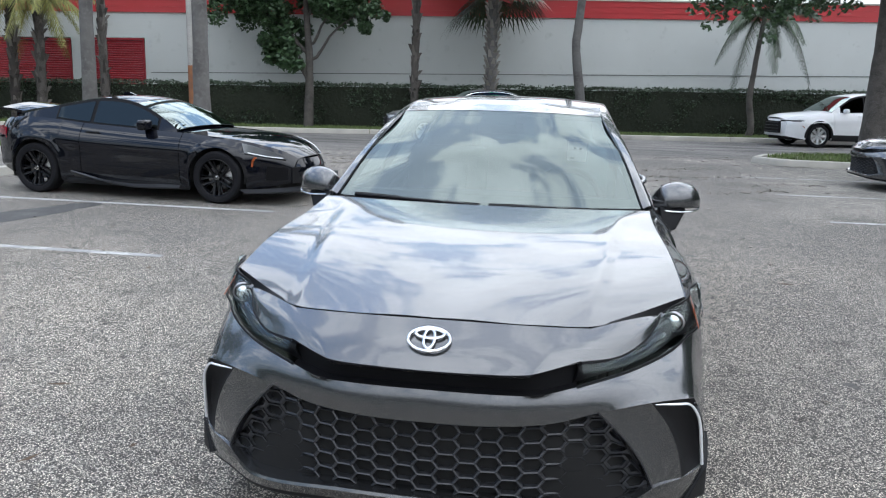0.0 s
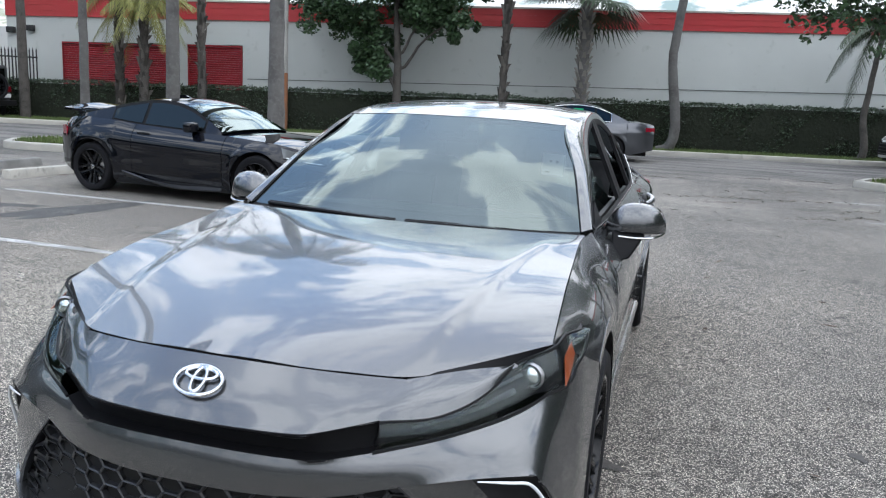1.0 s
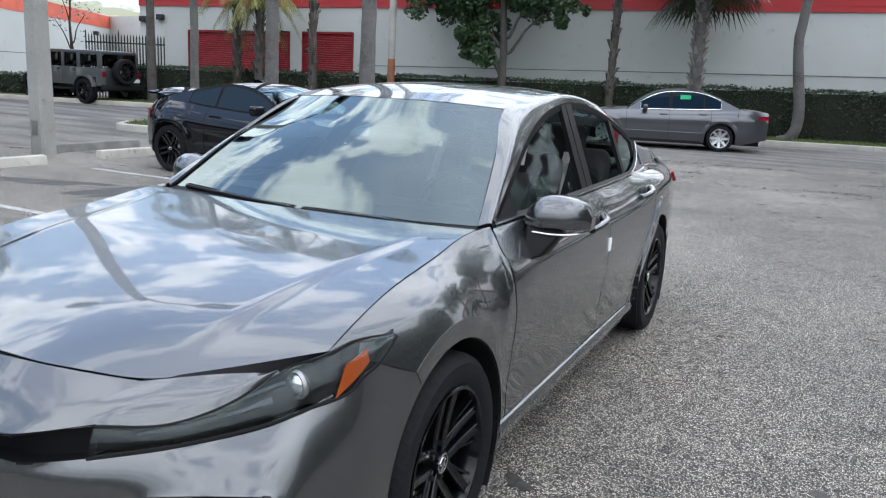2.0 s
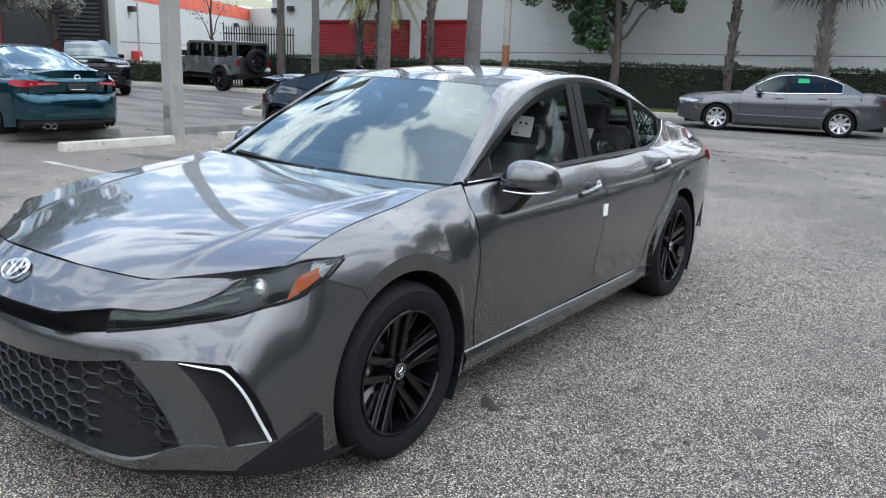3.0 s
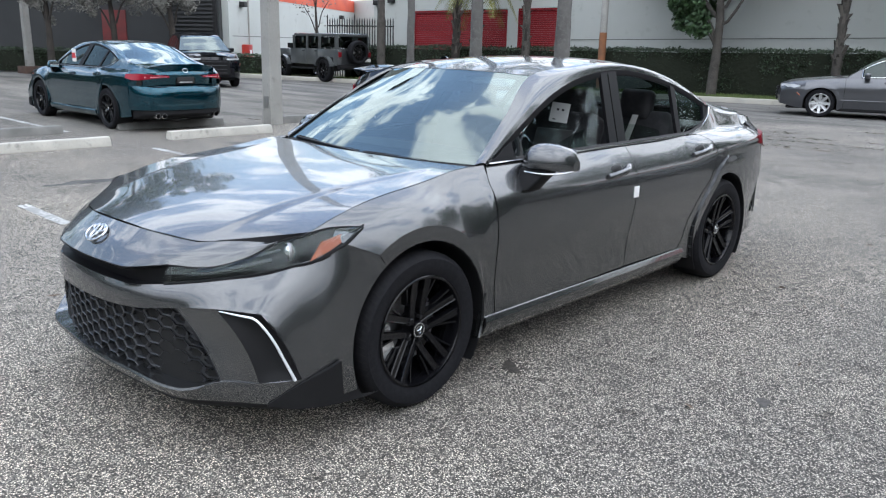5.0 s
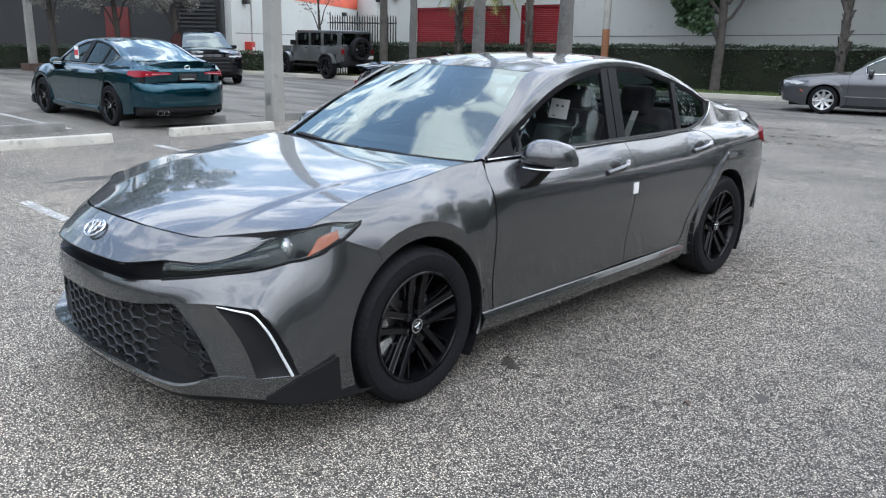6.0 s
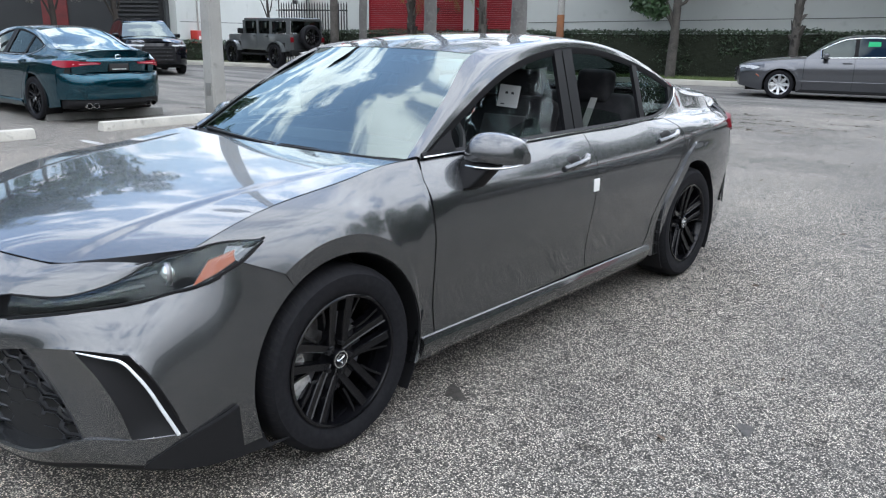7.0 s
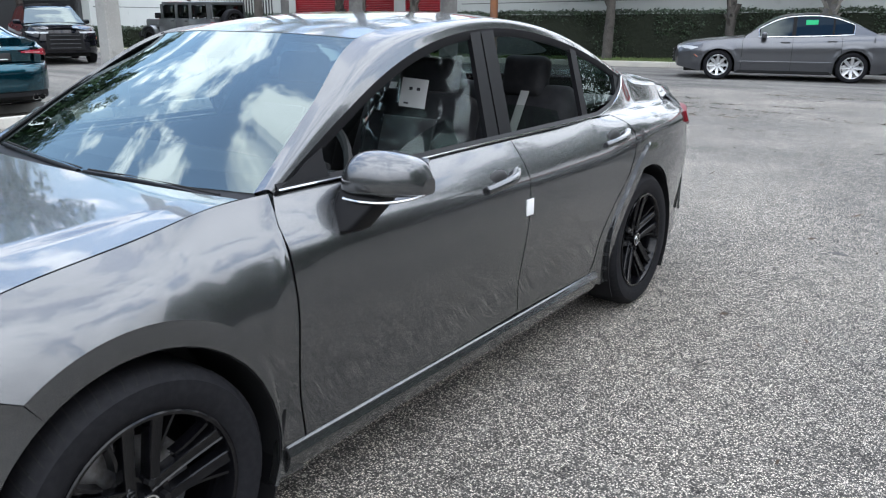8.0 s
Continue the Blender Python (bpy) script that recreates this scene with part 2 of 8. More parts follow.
def coons(c0, c1, d0, d1, even=False, bend=1):
    """The grid between bottom c0, top c1 (same count), left d0, right d1 (same count); even: level at u = 0, for halves that are doubled."""
    nu, nv = len(c0), len(d0)
    u, v = np.linspace(0, 1, nu)[:, None, None], np.linspace(0, 1, nv)[None, :, None]
    u = u**2 if even else u**bend
    return ((1 - v) * c0[:, None] + v * c1[:, None] + (1 - u) * d0[None] + u * d1[None]
            - ((1 - u) * (1 - v) * c0[0] + u * (1 - v) * c0[-1] + (1 - u) * v * c1[0] + u * v * c1[-1]))


def loft(rows, m=1):
    """The grid through rows of equal count, m smooth steps between rows."""
    r = np.array(rows, float)
    if m == 1:
        return r.transpose(1, 0, 2)
    k = np.linspace(0, len(r) - 1, (len(r) - 1) * m + 1)
    i = np.clip(k.astype(int), 0, len(r) - 2)
    s = (k - i)[:, None, None]
    tan = np.gradient(r, axis=0)
    g = ((2 * s**3 - 3 * s**2 + 1) * r[i] + (s**3 - 2 * s**2 + s) * tan[i] + (3 * s**2 - 2 * s**3) * r[i + 1] + (s**3 - s**2) * tan[i + 1])
    return g.transpose(1, 0, 2)


def normals(g, core):
    a, b = np.gradient(g, axis=0), np.gradient(g, axis=1)
    n = np.cross(a, b)
    ln = np.linalg.norm(n, axis=2, keepdims=True)
    n = n / np.maximum(ln, 1e-12)
    mid = g.reshape(-1, 3).mean(0)
    mean = n.reshape(-1, 3).mean(0)
    flip = np.dot(mean, mid - np.array(core)) < 0
    n = np.where(ln < 1e-10, mean / max(np.linalg.norm(mean), 1e-9), n)
    return (-n if flip else n), flip


CORE = (0, 1.45, 0.55)


def shell(grids, thick, core=CORE, push=0.0):
    """Vertices and faces of thin shells: each grid outside, its copy inside, and rims."""
    V, F = [], []
    for g in grids:
        nu, nv, _ = g.shape
        n, flip = normals(g, core)
        base = len(V)
        V += (g + n * push).reshape(-1, 3).tolist()
        layers = [0]
        if thick:
            V += (g + n * (push - thick)).reshape(-1, 3).tolist()
            layers.append(nu * nv)
        for k, off in enumerate(layers):
            for i in range(nu - 1):
                for j in range(nv - 1):
                    q = [base + off + i * nv + j, base + off + (i + 1) * nv + j, base + off + (i + 1) * nv + j + 1, base + off + i * nv + j + 1]
                    F.append(q[::-1] if flip != (k == 1) else q)
        if thick:
            o = nu * nv
            rim = [(i, 0) for i in range(nu)] + [(nu - 1, j) for j in range(1, nv)] + [(i, nv - 1) for i in range(nu - 2, -1, -1)] + [(0, j) for j in range(nv - 2, 0, -1)]
            for (a, b), (c, d) in zip(rim, rim[1:] + rim[:1]):
                p, q = base + a * nv + b, base + c * nv + d
                f = [p, p + o, q + o, q]
                F.append(f[::-1] if flip else f)
    return V, F


def mirrored(g):
    m = np.array(g, float).copy()
    m[..., 0] *= -1
    return m


def whole(g):
    """A grid whose u runs from the middle out, doubled to both sides."""
    return np.concatenate([mirrored(g)[:0:-1], g], 0)


def panel(name, grids, mat, parent, thick=0.012, label="", core=CORE, push=0.0, angle=35):
    return mesh_ob(name, *shell(grids, thick, core, push), mat, parent, label, angle=angle)


def both(name, grids, mat, parent, thick=0.012, label="", core=CORE, push=0.0, angle=35):
    a = panel(name, grids, mat, parent, thick, label, core, push, angle)
    b = panel(name, [mirrored(g) for g in grids], mat, parent, thick, label, (-core[0], core[1], core[2]), push, angle)
    return a, b


def tube_verts(pts, r, n=8, closed=False):
    """A round rod along pts; r a number or one per point."""
    p = np.array(pts, float)
    r = np.broadcast_to(np.asarray(r, float), (len(p),))
    t = np.gradient(p, axis=0)
    if closed:
        t = np.roll(p, -1, 0) - np.roll(p, 1, 0)
    t /= np.maximum(np.linalg.norm(t, axis=1, keepdims=True), 1e-9)
    ref = np.array((0, 0, 1.0)) if np.abs(t[:, 2]).mean() < 0.8 else np.array((1.0, 0, 0))
    V, F = [], []
    for k in range(len(p)):
        a = np.cross(t[k], ref)
        a /= max(np.linalg.norm(a), 1e-9)
        b = np.cross(t[k], a)
        for j in range(n):
            w = 2 * math.pi * j / n
            V.append(p[k] + r[k] * (math.cos(w) * a + math.sin(w) * b))
    rings = len(p)
    for k in range(rings if closed else rings - 1):
        for j in range(n):
            a, b = k * n, ((k + 1) % rings) * n
            F.append([a + j, a + (j + 1) % n, b + (j + 1) % n, b + j])
    if not closed:
        F += [list(range(n))[::-1], [(rings - 1) * n + j for j in range(n)]]
    return V, F


def rod(name, pts, r, mat, parent=None, label="", n=8, closed=False):
    return mesh_ob(name, *tube_verts(pts, r, n, closed), mat, parent, label)


def lathe_verts(profile, n=48, axis="x"):
    """Turns (radius, offset) pairs about the x or z axis."""
    V, F = [], []
    m = len(profile)
    for k in range(n):
        w = 2 * math.pi * k / n
        for r, o in profile:
            V.append((o, r * math.cos(w), r * math.sin(w)) if axis == "x" else (r * math.cos(w), r * math.sin(w), o))
    for k in range(n):
        for j in range(m - 1):
            a, b = k * m + j, ((k + 1) % n) * m + j
            F.append([a, b, b + 1, a + 1] if axis == "x" else [a, a + 1, b + 1, b][::-1])
    return V, F


def lathe(name, profile, mat, parent=None, label="", n=48, axis="x", at=(0, 0, 0)):
    V, F = lathe_verts(profile, n, axis)
    return mesh_ob(name, [(x + at[0], y + at[1], z + at[2]) for x, y, z in V], F, mat, parent, label)


def box_bm(boxes, bevel=0.0, seg=2):
    """A bmesh of boxes, each (x0, y0, z0, x1, y1, z1) or with a Matrix at the end."""
    bm = bmesh.new()
    for bx in boxes:
        lo, hi = Vector(bx[:3]), Vector(bx[3:6])
        m = Matrix.LocRotScale((lo + hi) / 2, None, hi - lo)
        if len(bx) > 6:
            m = bx[6] @ m
        bmesh.ops.create_cube(bm, size=1, matrix=m)
    if bevel:
        bmesh.ops.bevel(bm, geom=bm.edges[:], offset=bevel, segments=seg, affect="EDGES", profile=0.6)
    return bm


def blob_bm(c, r, sub=2, m=None):
    bm = bmesh.new()
    bmesh.ops.create_icosphere(bm, subdivisions=sub, radius=1, matrix=(m or Matrix()) @ Matrix.LocRotScale(c, None, r))
    return bm


# ---- the saloon: one design, used for the grey, the teal and the second grey car ----
TOPX = soft_fn((-0.50, -0.32, -0.17, 0.0, 0.155, 0.33, 0.52, 1.0, 1.67, 2.07, 2.5, 2.8, 3.1, 3.4, 3.65, 3.80, 3.90),
                 (0.775, 0.765, 0.755, 0.745, 0.735, 0.727, 0.745, 0.765, 0.77, 0.76, 0.768, 0.772, 0.765, 0.742, 0.69, 0.63, 0.55))
TOPZ = soft_fn((-0.50, -0.39, -0.32, -0.17, 0.0, 0.155, 0.33, 0.52, 1.0, 1.67, 2.07, 2.5, 2.8, 3.1, 3.4, 3.65, 3.80, 3.90),
                 (0.822, 0.855, 0.876, 0.903, 0.92, 0.934, 0.966, 0.97, 0.97, 0.97, 0.976, 0.979, 0.977, 0.972, 0.967, 0.960, 0.952, 0.945))
BASE = smooth_fn((-0.15, 0, 0.17, 0.39, 0.58, 0.70, 0.80), (0.842, 0.849, 0.854, 0.869, 0.8785, 0.876, 0.868))
TAPER = soft_fn((-0.6, -0.45, -0.3, 0.0, 0.4, 2.3, 2.8, 3.1, 3.3, 3.5, 3.65, 3.78, 3.88, 3.94),
                  (-0.03, -0.016, -0.006, 0.004, 0.0, 0.0, 0.008, 0.002, -0.018, -0.05, -0.09, -0.15, -0.23, -0.33))


def side_x(y, z):
    """Half width of the body side."""
    y, z = np.asarray(y, float), np.asarray(z, float)
    top = TOPZ(y)
    q = (z - 0.28) / (top - 0.28)
    low = BASE(np.minimum(q, 0.8)) + TAPER(y)
    w = np.clip((q - 0.8) / 0.2, 0, 1.3)
    lean = np.clip((0.60 - y) / 0.5, 0, 1)
    w2 = np.clip((q - 0.60) / 0.40, 0, 1.15)
    tight = np.clip((y - 2.35) / 0.65, 0, 1)
    x = low + (TOPX(y) - low) * (w ** (1.25 + 2.2 * tight) * (1 - lean) + w2**1.5 * lean)
    for hub in (0.0, 2.825):
        r = np.hypot(y - hub, z - 0.338)
        s = np.clip((0.50 - r) / 0.09, 0, 1)
        x = x + (0.0 if hub == 0 else 0.002) * s * s * (3 - 2 * s) * np.clip((0.93 - q) / 0.2, 0, 1)
    return x


def on_side(yz):
    yz = np.array(yz, float)
    return np.concatenate([side_x(yz[..., 0], yz[..., 1])[..., None], yz], -1)


def side_patch(bottom, top, left, right):
    return on_side(coons(bottom, top, left, right))


def arch(hub, a0, a1, n, r=0.385):
    w = np.radians(np.linspace(a0, a1, n))
    return np.stack([hub + r * np.cos(w), 0.338 + r * np.sin(w)], 1)


def greenhouse_x(y, z):
    y, z = np.asarray(y, float), np.asarray(z, float)
    return 0.765 - 0.5 * (z - 0.97) - 0.032 * np.clip((y - 2.0) / 0.9, 0, 1.5) ** 2 - 0.02 * np.clip((0.9 - y) / 0.4, 0, 1)


def on_glass(yz, out=0.0):
    yz = np.array(yz, float)
    return np.concatenate([greenhouse_x(yz[..., 0], yz[..., 1])[..., None] + out, yz], -1)


NOSE_TOP = [(0, -0.878, 0.797), (0.2, -0.862, 0.792), (0.37, -0.815, 0.780), (0.466, -0.776, 0.772), (0.60, -0.668, 0.783), (0.692, -0.582, 0.779)]
HOOD_FRONT = [(0, -0.870, 0.801), (0.2, -0.854, 0.796), (0.37, -0.807, 0.784), (0.466, -0.768, 0.777), (0.60, -0.655, 0.797), (0.775, -0.494, 0.826)]
SLIT_TOP = [(0, -1.006, 0.676), (0.15, -0.999, 0.676), (0.27, -0.982, 0.676), (0.293, -0.977, 0.677), (0.312, -0.966, 0.679), (0.44, -0.880, 0.699), (0.56, -0.790, 0.698), (0.645, -0.685, 0.732), (0.692, -0.582, 0.776)]
LAMP_TOP = [(0.44, -0.880, 0.697), (0.56, -0.790, 0.696), (0.645, -0.685, 0.730), (0.695, -0.578, 0.782), (0.765, -0.500, 0.820), (0.80, -0.40, 0.828), (0.834, -0.307, 0.822)]
CHIN = [(0, -1.004, 0.623), (0.18, -0.993, 0.620), (0.29, -0.974, 0.617), (0.312, -0.970, 0.617), (0.332, -0.961, 0.619), (0.431, -0.900, 0.629), (0.60, -0.790, 0.660), (0.76, -0.600, 0.700), (0.822, -0.450, 0.742), (0.840, -0.39, 0.766)]
CREASE = [(0, -1.020, 0.53), (0.20, -1.006, 0.53), (0.36, -0.965, 0.536), (0.496, -0.897, 0.553), (0.654, -0.827, 0.572), (0.79, -0.730, 0.563), (0.845, -0.62, 0.53), (0.868, -0.48, 0.52), (0.877, -0.345, 0.51)]
LIP = [(0, -1.0, 0.285), (0.26, -0.98, 0.28), (0.52, -0.935, 0.268), (0.56, -0.921, 0.269), (0.61, -0.886, 0.280), (0.674, -0.835, 0.305), (0.78, -0.735, 0.30), (0.862, -0.612, 0.305), (0.874, -0.48, 0.30), (0.877, -0.383, 0.30)]
LIP_LOW = [(0, -0.992, 0.243), (0.3, -0.972, 0.236), (0.56, -0.912, 0.224), (0.68, -0.815, 0.222), (0.80, -0.705, 0.215), (0.862, -0.60, 0.205), (0.874, -0.5, 0.195), (0.872, -0.36, 0.19)]
GRILLE_EDGE = [(0.496, -0.897, 0.553), (0.575, -0.868, 0.47), (0.640, -0.848, 0.38), (0.674, -0.835, 0.305)]
POCKET_IN = [(0.654, -0.827, 0.572), (0.712, -0.790, 0.49), (0.752, -0.760, 0.40), (0.775, -0.738, 0.30)]
DRL = [(0.788, -0.738, 0.545), (0.812, -0.712, 0.50), (0.832, -0.672, 0.41), (0.85, -0.629, 0.308)]
SIDE_LIP = 7
POCKET_OUT = [(0.79, -0.730, 0.563), (0.822, -0.694, 0.50), (0.846, -0.655, 0.41), (0.862, -0.612, 0.305)]


def upto(pts, a, b, n):
    """The part of a line between the marks a and b (indices)."""
    return path(pts[a:b + 1], n)


HOOD_MID = soft_fn((-0.875, -0.70, -0.4, 0.0, 0.42), (0.798, 0.842, 0.894, 0.939, 0.964), 0.12)
HOOD_SIDE = soft_fn((-0.88, -0.768, -0.655, -0.494, -0.39, -0.17, 0.0, 0.155, 0.33, 0.45), (0.60, 0.676, 0.756, 0.825, 0.857, 0.905, 0.922, 0.937, 0.966, 0.972))
HOOD_Y = smooth_fn((0, 0.2, 0.37, 0.466, 0.60, 0.775), (-0.870, -0.854, -0.807, -0.768, -0.655, -0.494))


def hood_z(x, y):
    """Crowned bonnet with one crisp crease a side."""
    wide = TOPX(np.maximum(y, -0.5)) - 0.004
    z = HOOD_MID(y) + (HOOD_SIDE(y) - HOOD_MID(y)) * (np.abs(x) / wide) ** 2.2
    d = np.abs(x) - np.interp(y, (-0.75, 0.3), (0.455, 0.585))
    back = np.clip((0.38 - y) / 0.30, 0, 1)
    amp = 0.006 * np.clip((y + 0.80) * 4, 0, 1) * back * back * (3 - 2 * back)
    fall = 1 - np.clip(d / 0.055, 0, 1)
    return z + amp * np.where(d < 0, np.exp(d / 0.18), fall * fall * (3 - 2 * fall))


def hood_grid():
    v = np.linspace(0, 1, 48)
    cols = []
    n1, n2 = 26, 26
    for k in range(n1 + n2 - 1):
        col = []
        for t in v:
            y = None
            x = 0.0
            for _ in range(3):
                yy = -0.75 + 1.1 * t if y is None else y
                wide = float(TOPX(max(yy, -0.5))) - 0.004
                xr = float(np.interp(yy, (-0.75, 0.3), (0.455, 0.585)))
                x = xr * k / (n1 - 1) if k < n1 else xr + (wide - xr) * (k - n1 + 1) / (n2 - 1)
                y0 = float(HOOD_Y(min(x, 0.775)))
                y = y0 + (0.385 + 0.03 * (x / 0.72) ** 2 - y0) * t
            col.append((x, y, float(hood_z(x, y))))
        cols.append(col)
    return np.array(cols)


def honeycomb():
    """Six-sided cells in the lower grille opening, bars proud and walls running back."""
    top = smooth_fn((0, 0.2, 0.36, 0.496, 0.575, 0.674), (0.53, 0.53, 0.537, 0.565, 0.46, 0.30))
    low = smooth_fn((0, 0.26, 0.56, 0.674), (0.285, 0.28, 0.272, 0.305))
    face = smooth_fn((0, 0.26, 0.45, 0.56, 0.674), (-0.985, -0.963, -0.905, -0.875, -0.82))
    V, F = [], []
    a, b, h = 0.0400, 0.0225, 0.0235
    for i in range(-11, 12):
        for j in range(-2, 10):
            cx, cz = i * (a + b), 0.275 + j * 2 * h + (h if i % 2 else 0)
            if not low(abs(cx)) - 0.02 < cz < top(abs(cx)) + 0.02 or abs(cx) > 0.66:
                continue
            side = np.clip((abs(cx) - 0.30) / 0.22, 0, 1)
            k = 0.875 - 0.14 * side
            ring, inner, deep = [], [], []
            for dx, dz in ((a, 0), (b, h), (-b, h), (-a, 0), (-b, -h), (b, -h)):
                for lst, s, back in ((ring, 1.0, 0.0), (inner, k, 0.003), (deep, k * 0.94, 0.035)):
                    x = np.clip(cx + dx * s, -0.672, 0.672)
                    z = np.clip(cz + dz * s, low(abs(x)) + 0.004, max(top(abs(x)) - 0.004, low(abs(x)) + 0.005))
                    lst.append((x, face(abs(x)) + back + 0.012 * side * (dz * s / h * -0.5 + 0.5), z))
            o = len(V)
            V += ring + inner + deep
            for m in range(6):
                n = (m + 1) % 6
                F += [[o + m, o + n, o + 6 + n, o + 6 + m][::-1], [o + 6 + m, o + 6 + n, o + 12 + n, o + 12 + m][::-1]]
    return V, F


def wheel(name, parent, x, y, side, rim_mat, r=0.336, width=0.225):
    """A wheel with tyre, turned rim, twin spokes, hub cap, nuts and brake behind it; side +1 looks to +x."""
    w = empty(name)
    w.parent = parent
    w.location = (x, y, 0.336)
    w.rotation_euler = (radians(17 * side), 0, 0)
    h = width / 2
    prof = [(0.232, -h * 0.75), (0.25, -h * 0.92), (0.29, -h), (r - 0.020, -h * 0.93), (r - 0.005, -h * 0.80), (r, -h * 0.6), (r, h * 0.6), (r - 0.005, h * 0.80), (r - 0.020, h * 0.93),
            (0.31, h * 0.985), (0.285, h), (0.26, h * 0.965), (0.243, h * 0.90), (0.236, h * 0.86)]
    prof = [(a, b * side) for a, b in prof]
    V, F = lathe_verts(prof, 72)
    F = F if side < 0 else [f[::-1] for f in F]
    # tread grooves across the shoulder as strips, their shade painted near-black
    tyre = mesh_ob("tyre", V, F, M_TYRE, w)
    gr, GF = [], []
    for k in range(66):
        ang = 2 * math.pi * k / 66
        for e in (1, -1):
            o = len(gr)
            for u, (rr, s) in enumerate(((r + 0.001, 0.30), (r + 0.001, 0.60), (r - 0.004, 0.805), (r - 0.017, 0.935))):
                for da in (-0.006, 0.006):
                    gr.append((h * s * side * e, rr * math.cos(ang + da + 0.02 * u), rr * math.sin(ang + da + 0.02 * u)))
            GF += [[o + q, o + q + 1, o + q + 3, o + q + 2] for q in (0, 2, 4)]
    tagged(mesh_ob("tread", gr, GF, M_SEAM, tyre, smooth=False), kind="stuff")
    rimp = [(0.236, h * 0.86), (0.240, h * 0.93), (0.236, h * 0.955), (0.228, h * 0.93), (0.222, h * 0.80), (0.214, h * 0.2), (0.205, -h * 0.5), (0.225, -h * 0.9)]
    V, F = lathe_verts([(a, b * side) for a, b in rimp], 72)
    rim = mesh_ob("rim", V, F, rim_mat, w)
    count = 8 if rim_mat is M_ALLOY else 5
    for k in range(count):
        base = 2 * math.pi * k / count + radians(73)
        for off, twist, half in ((-0.036, 0.0, 0.0165), (0.036, 0.0, 0.0165)) if rim_mat is not M_ALLOY else ((0.0, 0.0, 0.026),):
            V, F = [], []
            for q, rr in enumerate(np.linspace(0.030, 0.231, 9)):
                t = q / 8
                wide = half * (0.85 + 0.2 * t) if rim_mat is not M_ALLOY else half * (0.5 + 0.75 * math.sin(math.pi * t * 0.8))
                depth = h * (0.60 + 0.28 * t**1.4)
                ang = base + twist * t
                ca, sa = math.cos(ang), math.sin(ang)
                edge = np.sign(off)
                for dy, dx in ((-wide, -0.034), (-wide, -0.004), (-wide * 0.86, 0.0), (-wide * 0.6, -0.003 if edge > 0 else -0.001), (0.0, -0.004), (wide * 0.6, -0.003 if edge < 0 else -0.001), (wide * 0.86, 0.0), (wide, -0.004), (wide, -0.034)):
                    ly = dy + off * (0.80 + 0.25 * t)
                    V.append(((depth + dx) * side, rr * ca - ly * sa, rr * sa + ly * ca))
            for q in range(8):
                for j in range(8):
                    f = [q * 9 + j, q * 9 + j + 1, q * 9 + j + 10, q * 9 + j + 9]
                    F.append(f if side > 0 else f[::-1])
            mesh_ob("spoke", V, F, rim_mat, rim, angle=25)
        if rim_mat is M_ALLOY:
            continue
        for fork in (-1, 1):
            V, F = [], []
            for q, rr in enumerate(np.linspace(0.115, 0.231, 6)):
                t = q / 5
                ca, sa = math.cos(base), math.sin(base)
                for dy, dx in ((-0.0065, -0.03), (-0.0045, 0.0), (0.0045, 0.0), (0.0065, -0.03)):
                    ly = dy + fork * (0.054 + 0.040 * t**1.3)
                    V.append(((h * (0.56 + 0.30 * t) + dx) * side, rr * ca - ly * sa, rr * sa + ly * ca))
            for q in range(5):
                for j in range(3):
                    f = [q * 4 + j, q * 4 + j + 1, q * 4 + j + 5, q * 4 + j + 4]
                    F.append(f if side > 0 else f[::-1])
            mesh_ob("thin_spoke", V, F, rim_mat, rim, angle=25)
    lathe("hub_cap", [(0.0, h * 0.71 * side), (0.027, h * 0.71 * side), (0.033, h * 0.69 * side), (0.035, h * 0.45 * side), (0.075, h * 0.5 * side), (0.078, h * 0.2 * side)], rim_mat, w, n=28)
    lathe("cap_ring", [(0.027, h * 0.715 * side), (0.027, h * 0.735 * side), (0.031, h * 0.735 * side), (0.031, h * 0.70 * side)], M_CHROME, w, "silver ring badge on the cap", n=28)
    for rx, ry, oz in ((0.018, 0.008, 0.008), (0.007, 0.017, 0.002)):
        rod("cap_mark", [(h * 0.725 * side, rx * math.cos(a), oz + ry * math.sin(a)) for a in np.linspace(0, 2 * math.pi, 17)[:-1]], 0.0018, M_CHROME, w, n=5, closed=True)
    for k in range(5):
        ang = 2 * math.pi * (k + 0.5) / 5 + 0.3
        bm = bmesh.new()
        bmesh.ops.create_cone(bm, segments=6, radius1=0.011, radius2=0.009, depth=0.03, cap_ends=True,
                              matrix=pose(h * 0.52 * side, 0.056 * math.cos(ang), 0.056 * math.sin(ang), 0, 90 * side, 0))
        part("wheel_nut", bm, M_ALLOY if rim_mat is M_ALLOY else M_BLACK, w)
    lathe("brake_disc", [(0.06, h * 0.12 * side), (0.155, h * 0.12 * side), (0.155, -h * 0.1 * side), (0.06, -h * 0.1 * side)], M_STEEL, w, "grey steel brake disc", n=40)
    ang = radians(175 if side > 0 else 5)
    cal = box_bm([(0.0, -0.035, -0.095, 0.05, 0.04, 0.095), (0.045, -0.045, 0.055, 0.06, 0.03, 0.085), (0.045, -0.045, -0.015, 0.06, 0.03, 0.02), (0.045, -0.045, -0.085, 0.06, 0.03, -0.05)], 0.006)
    bmesh.ops.transform(cal, matrix=pose(h * 0.12 * side - 0.02, -0.155, 0.0, 0, 0, 0) if side > 0 else pose(h * 0.12 * side - 0.03, -0.155, 0, 0, 0, 0), verts=cal.verts)
    part("brake_caliper", cal, M_CALIPER, w, "cast brake caliper")
    return w


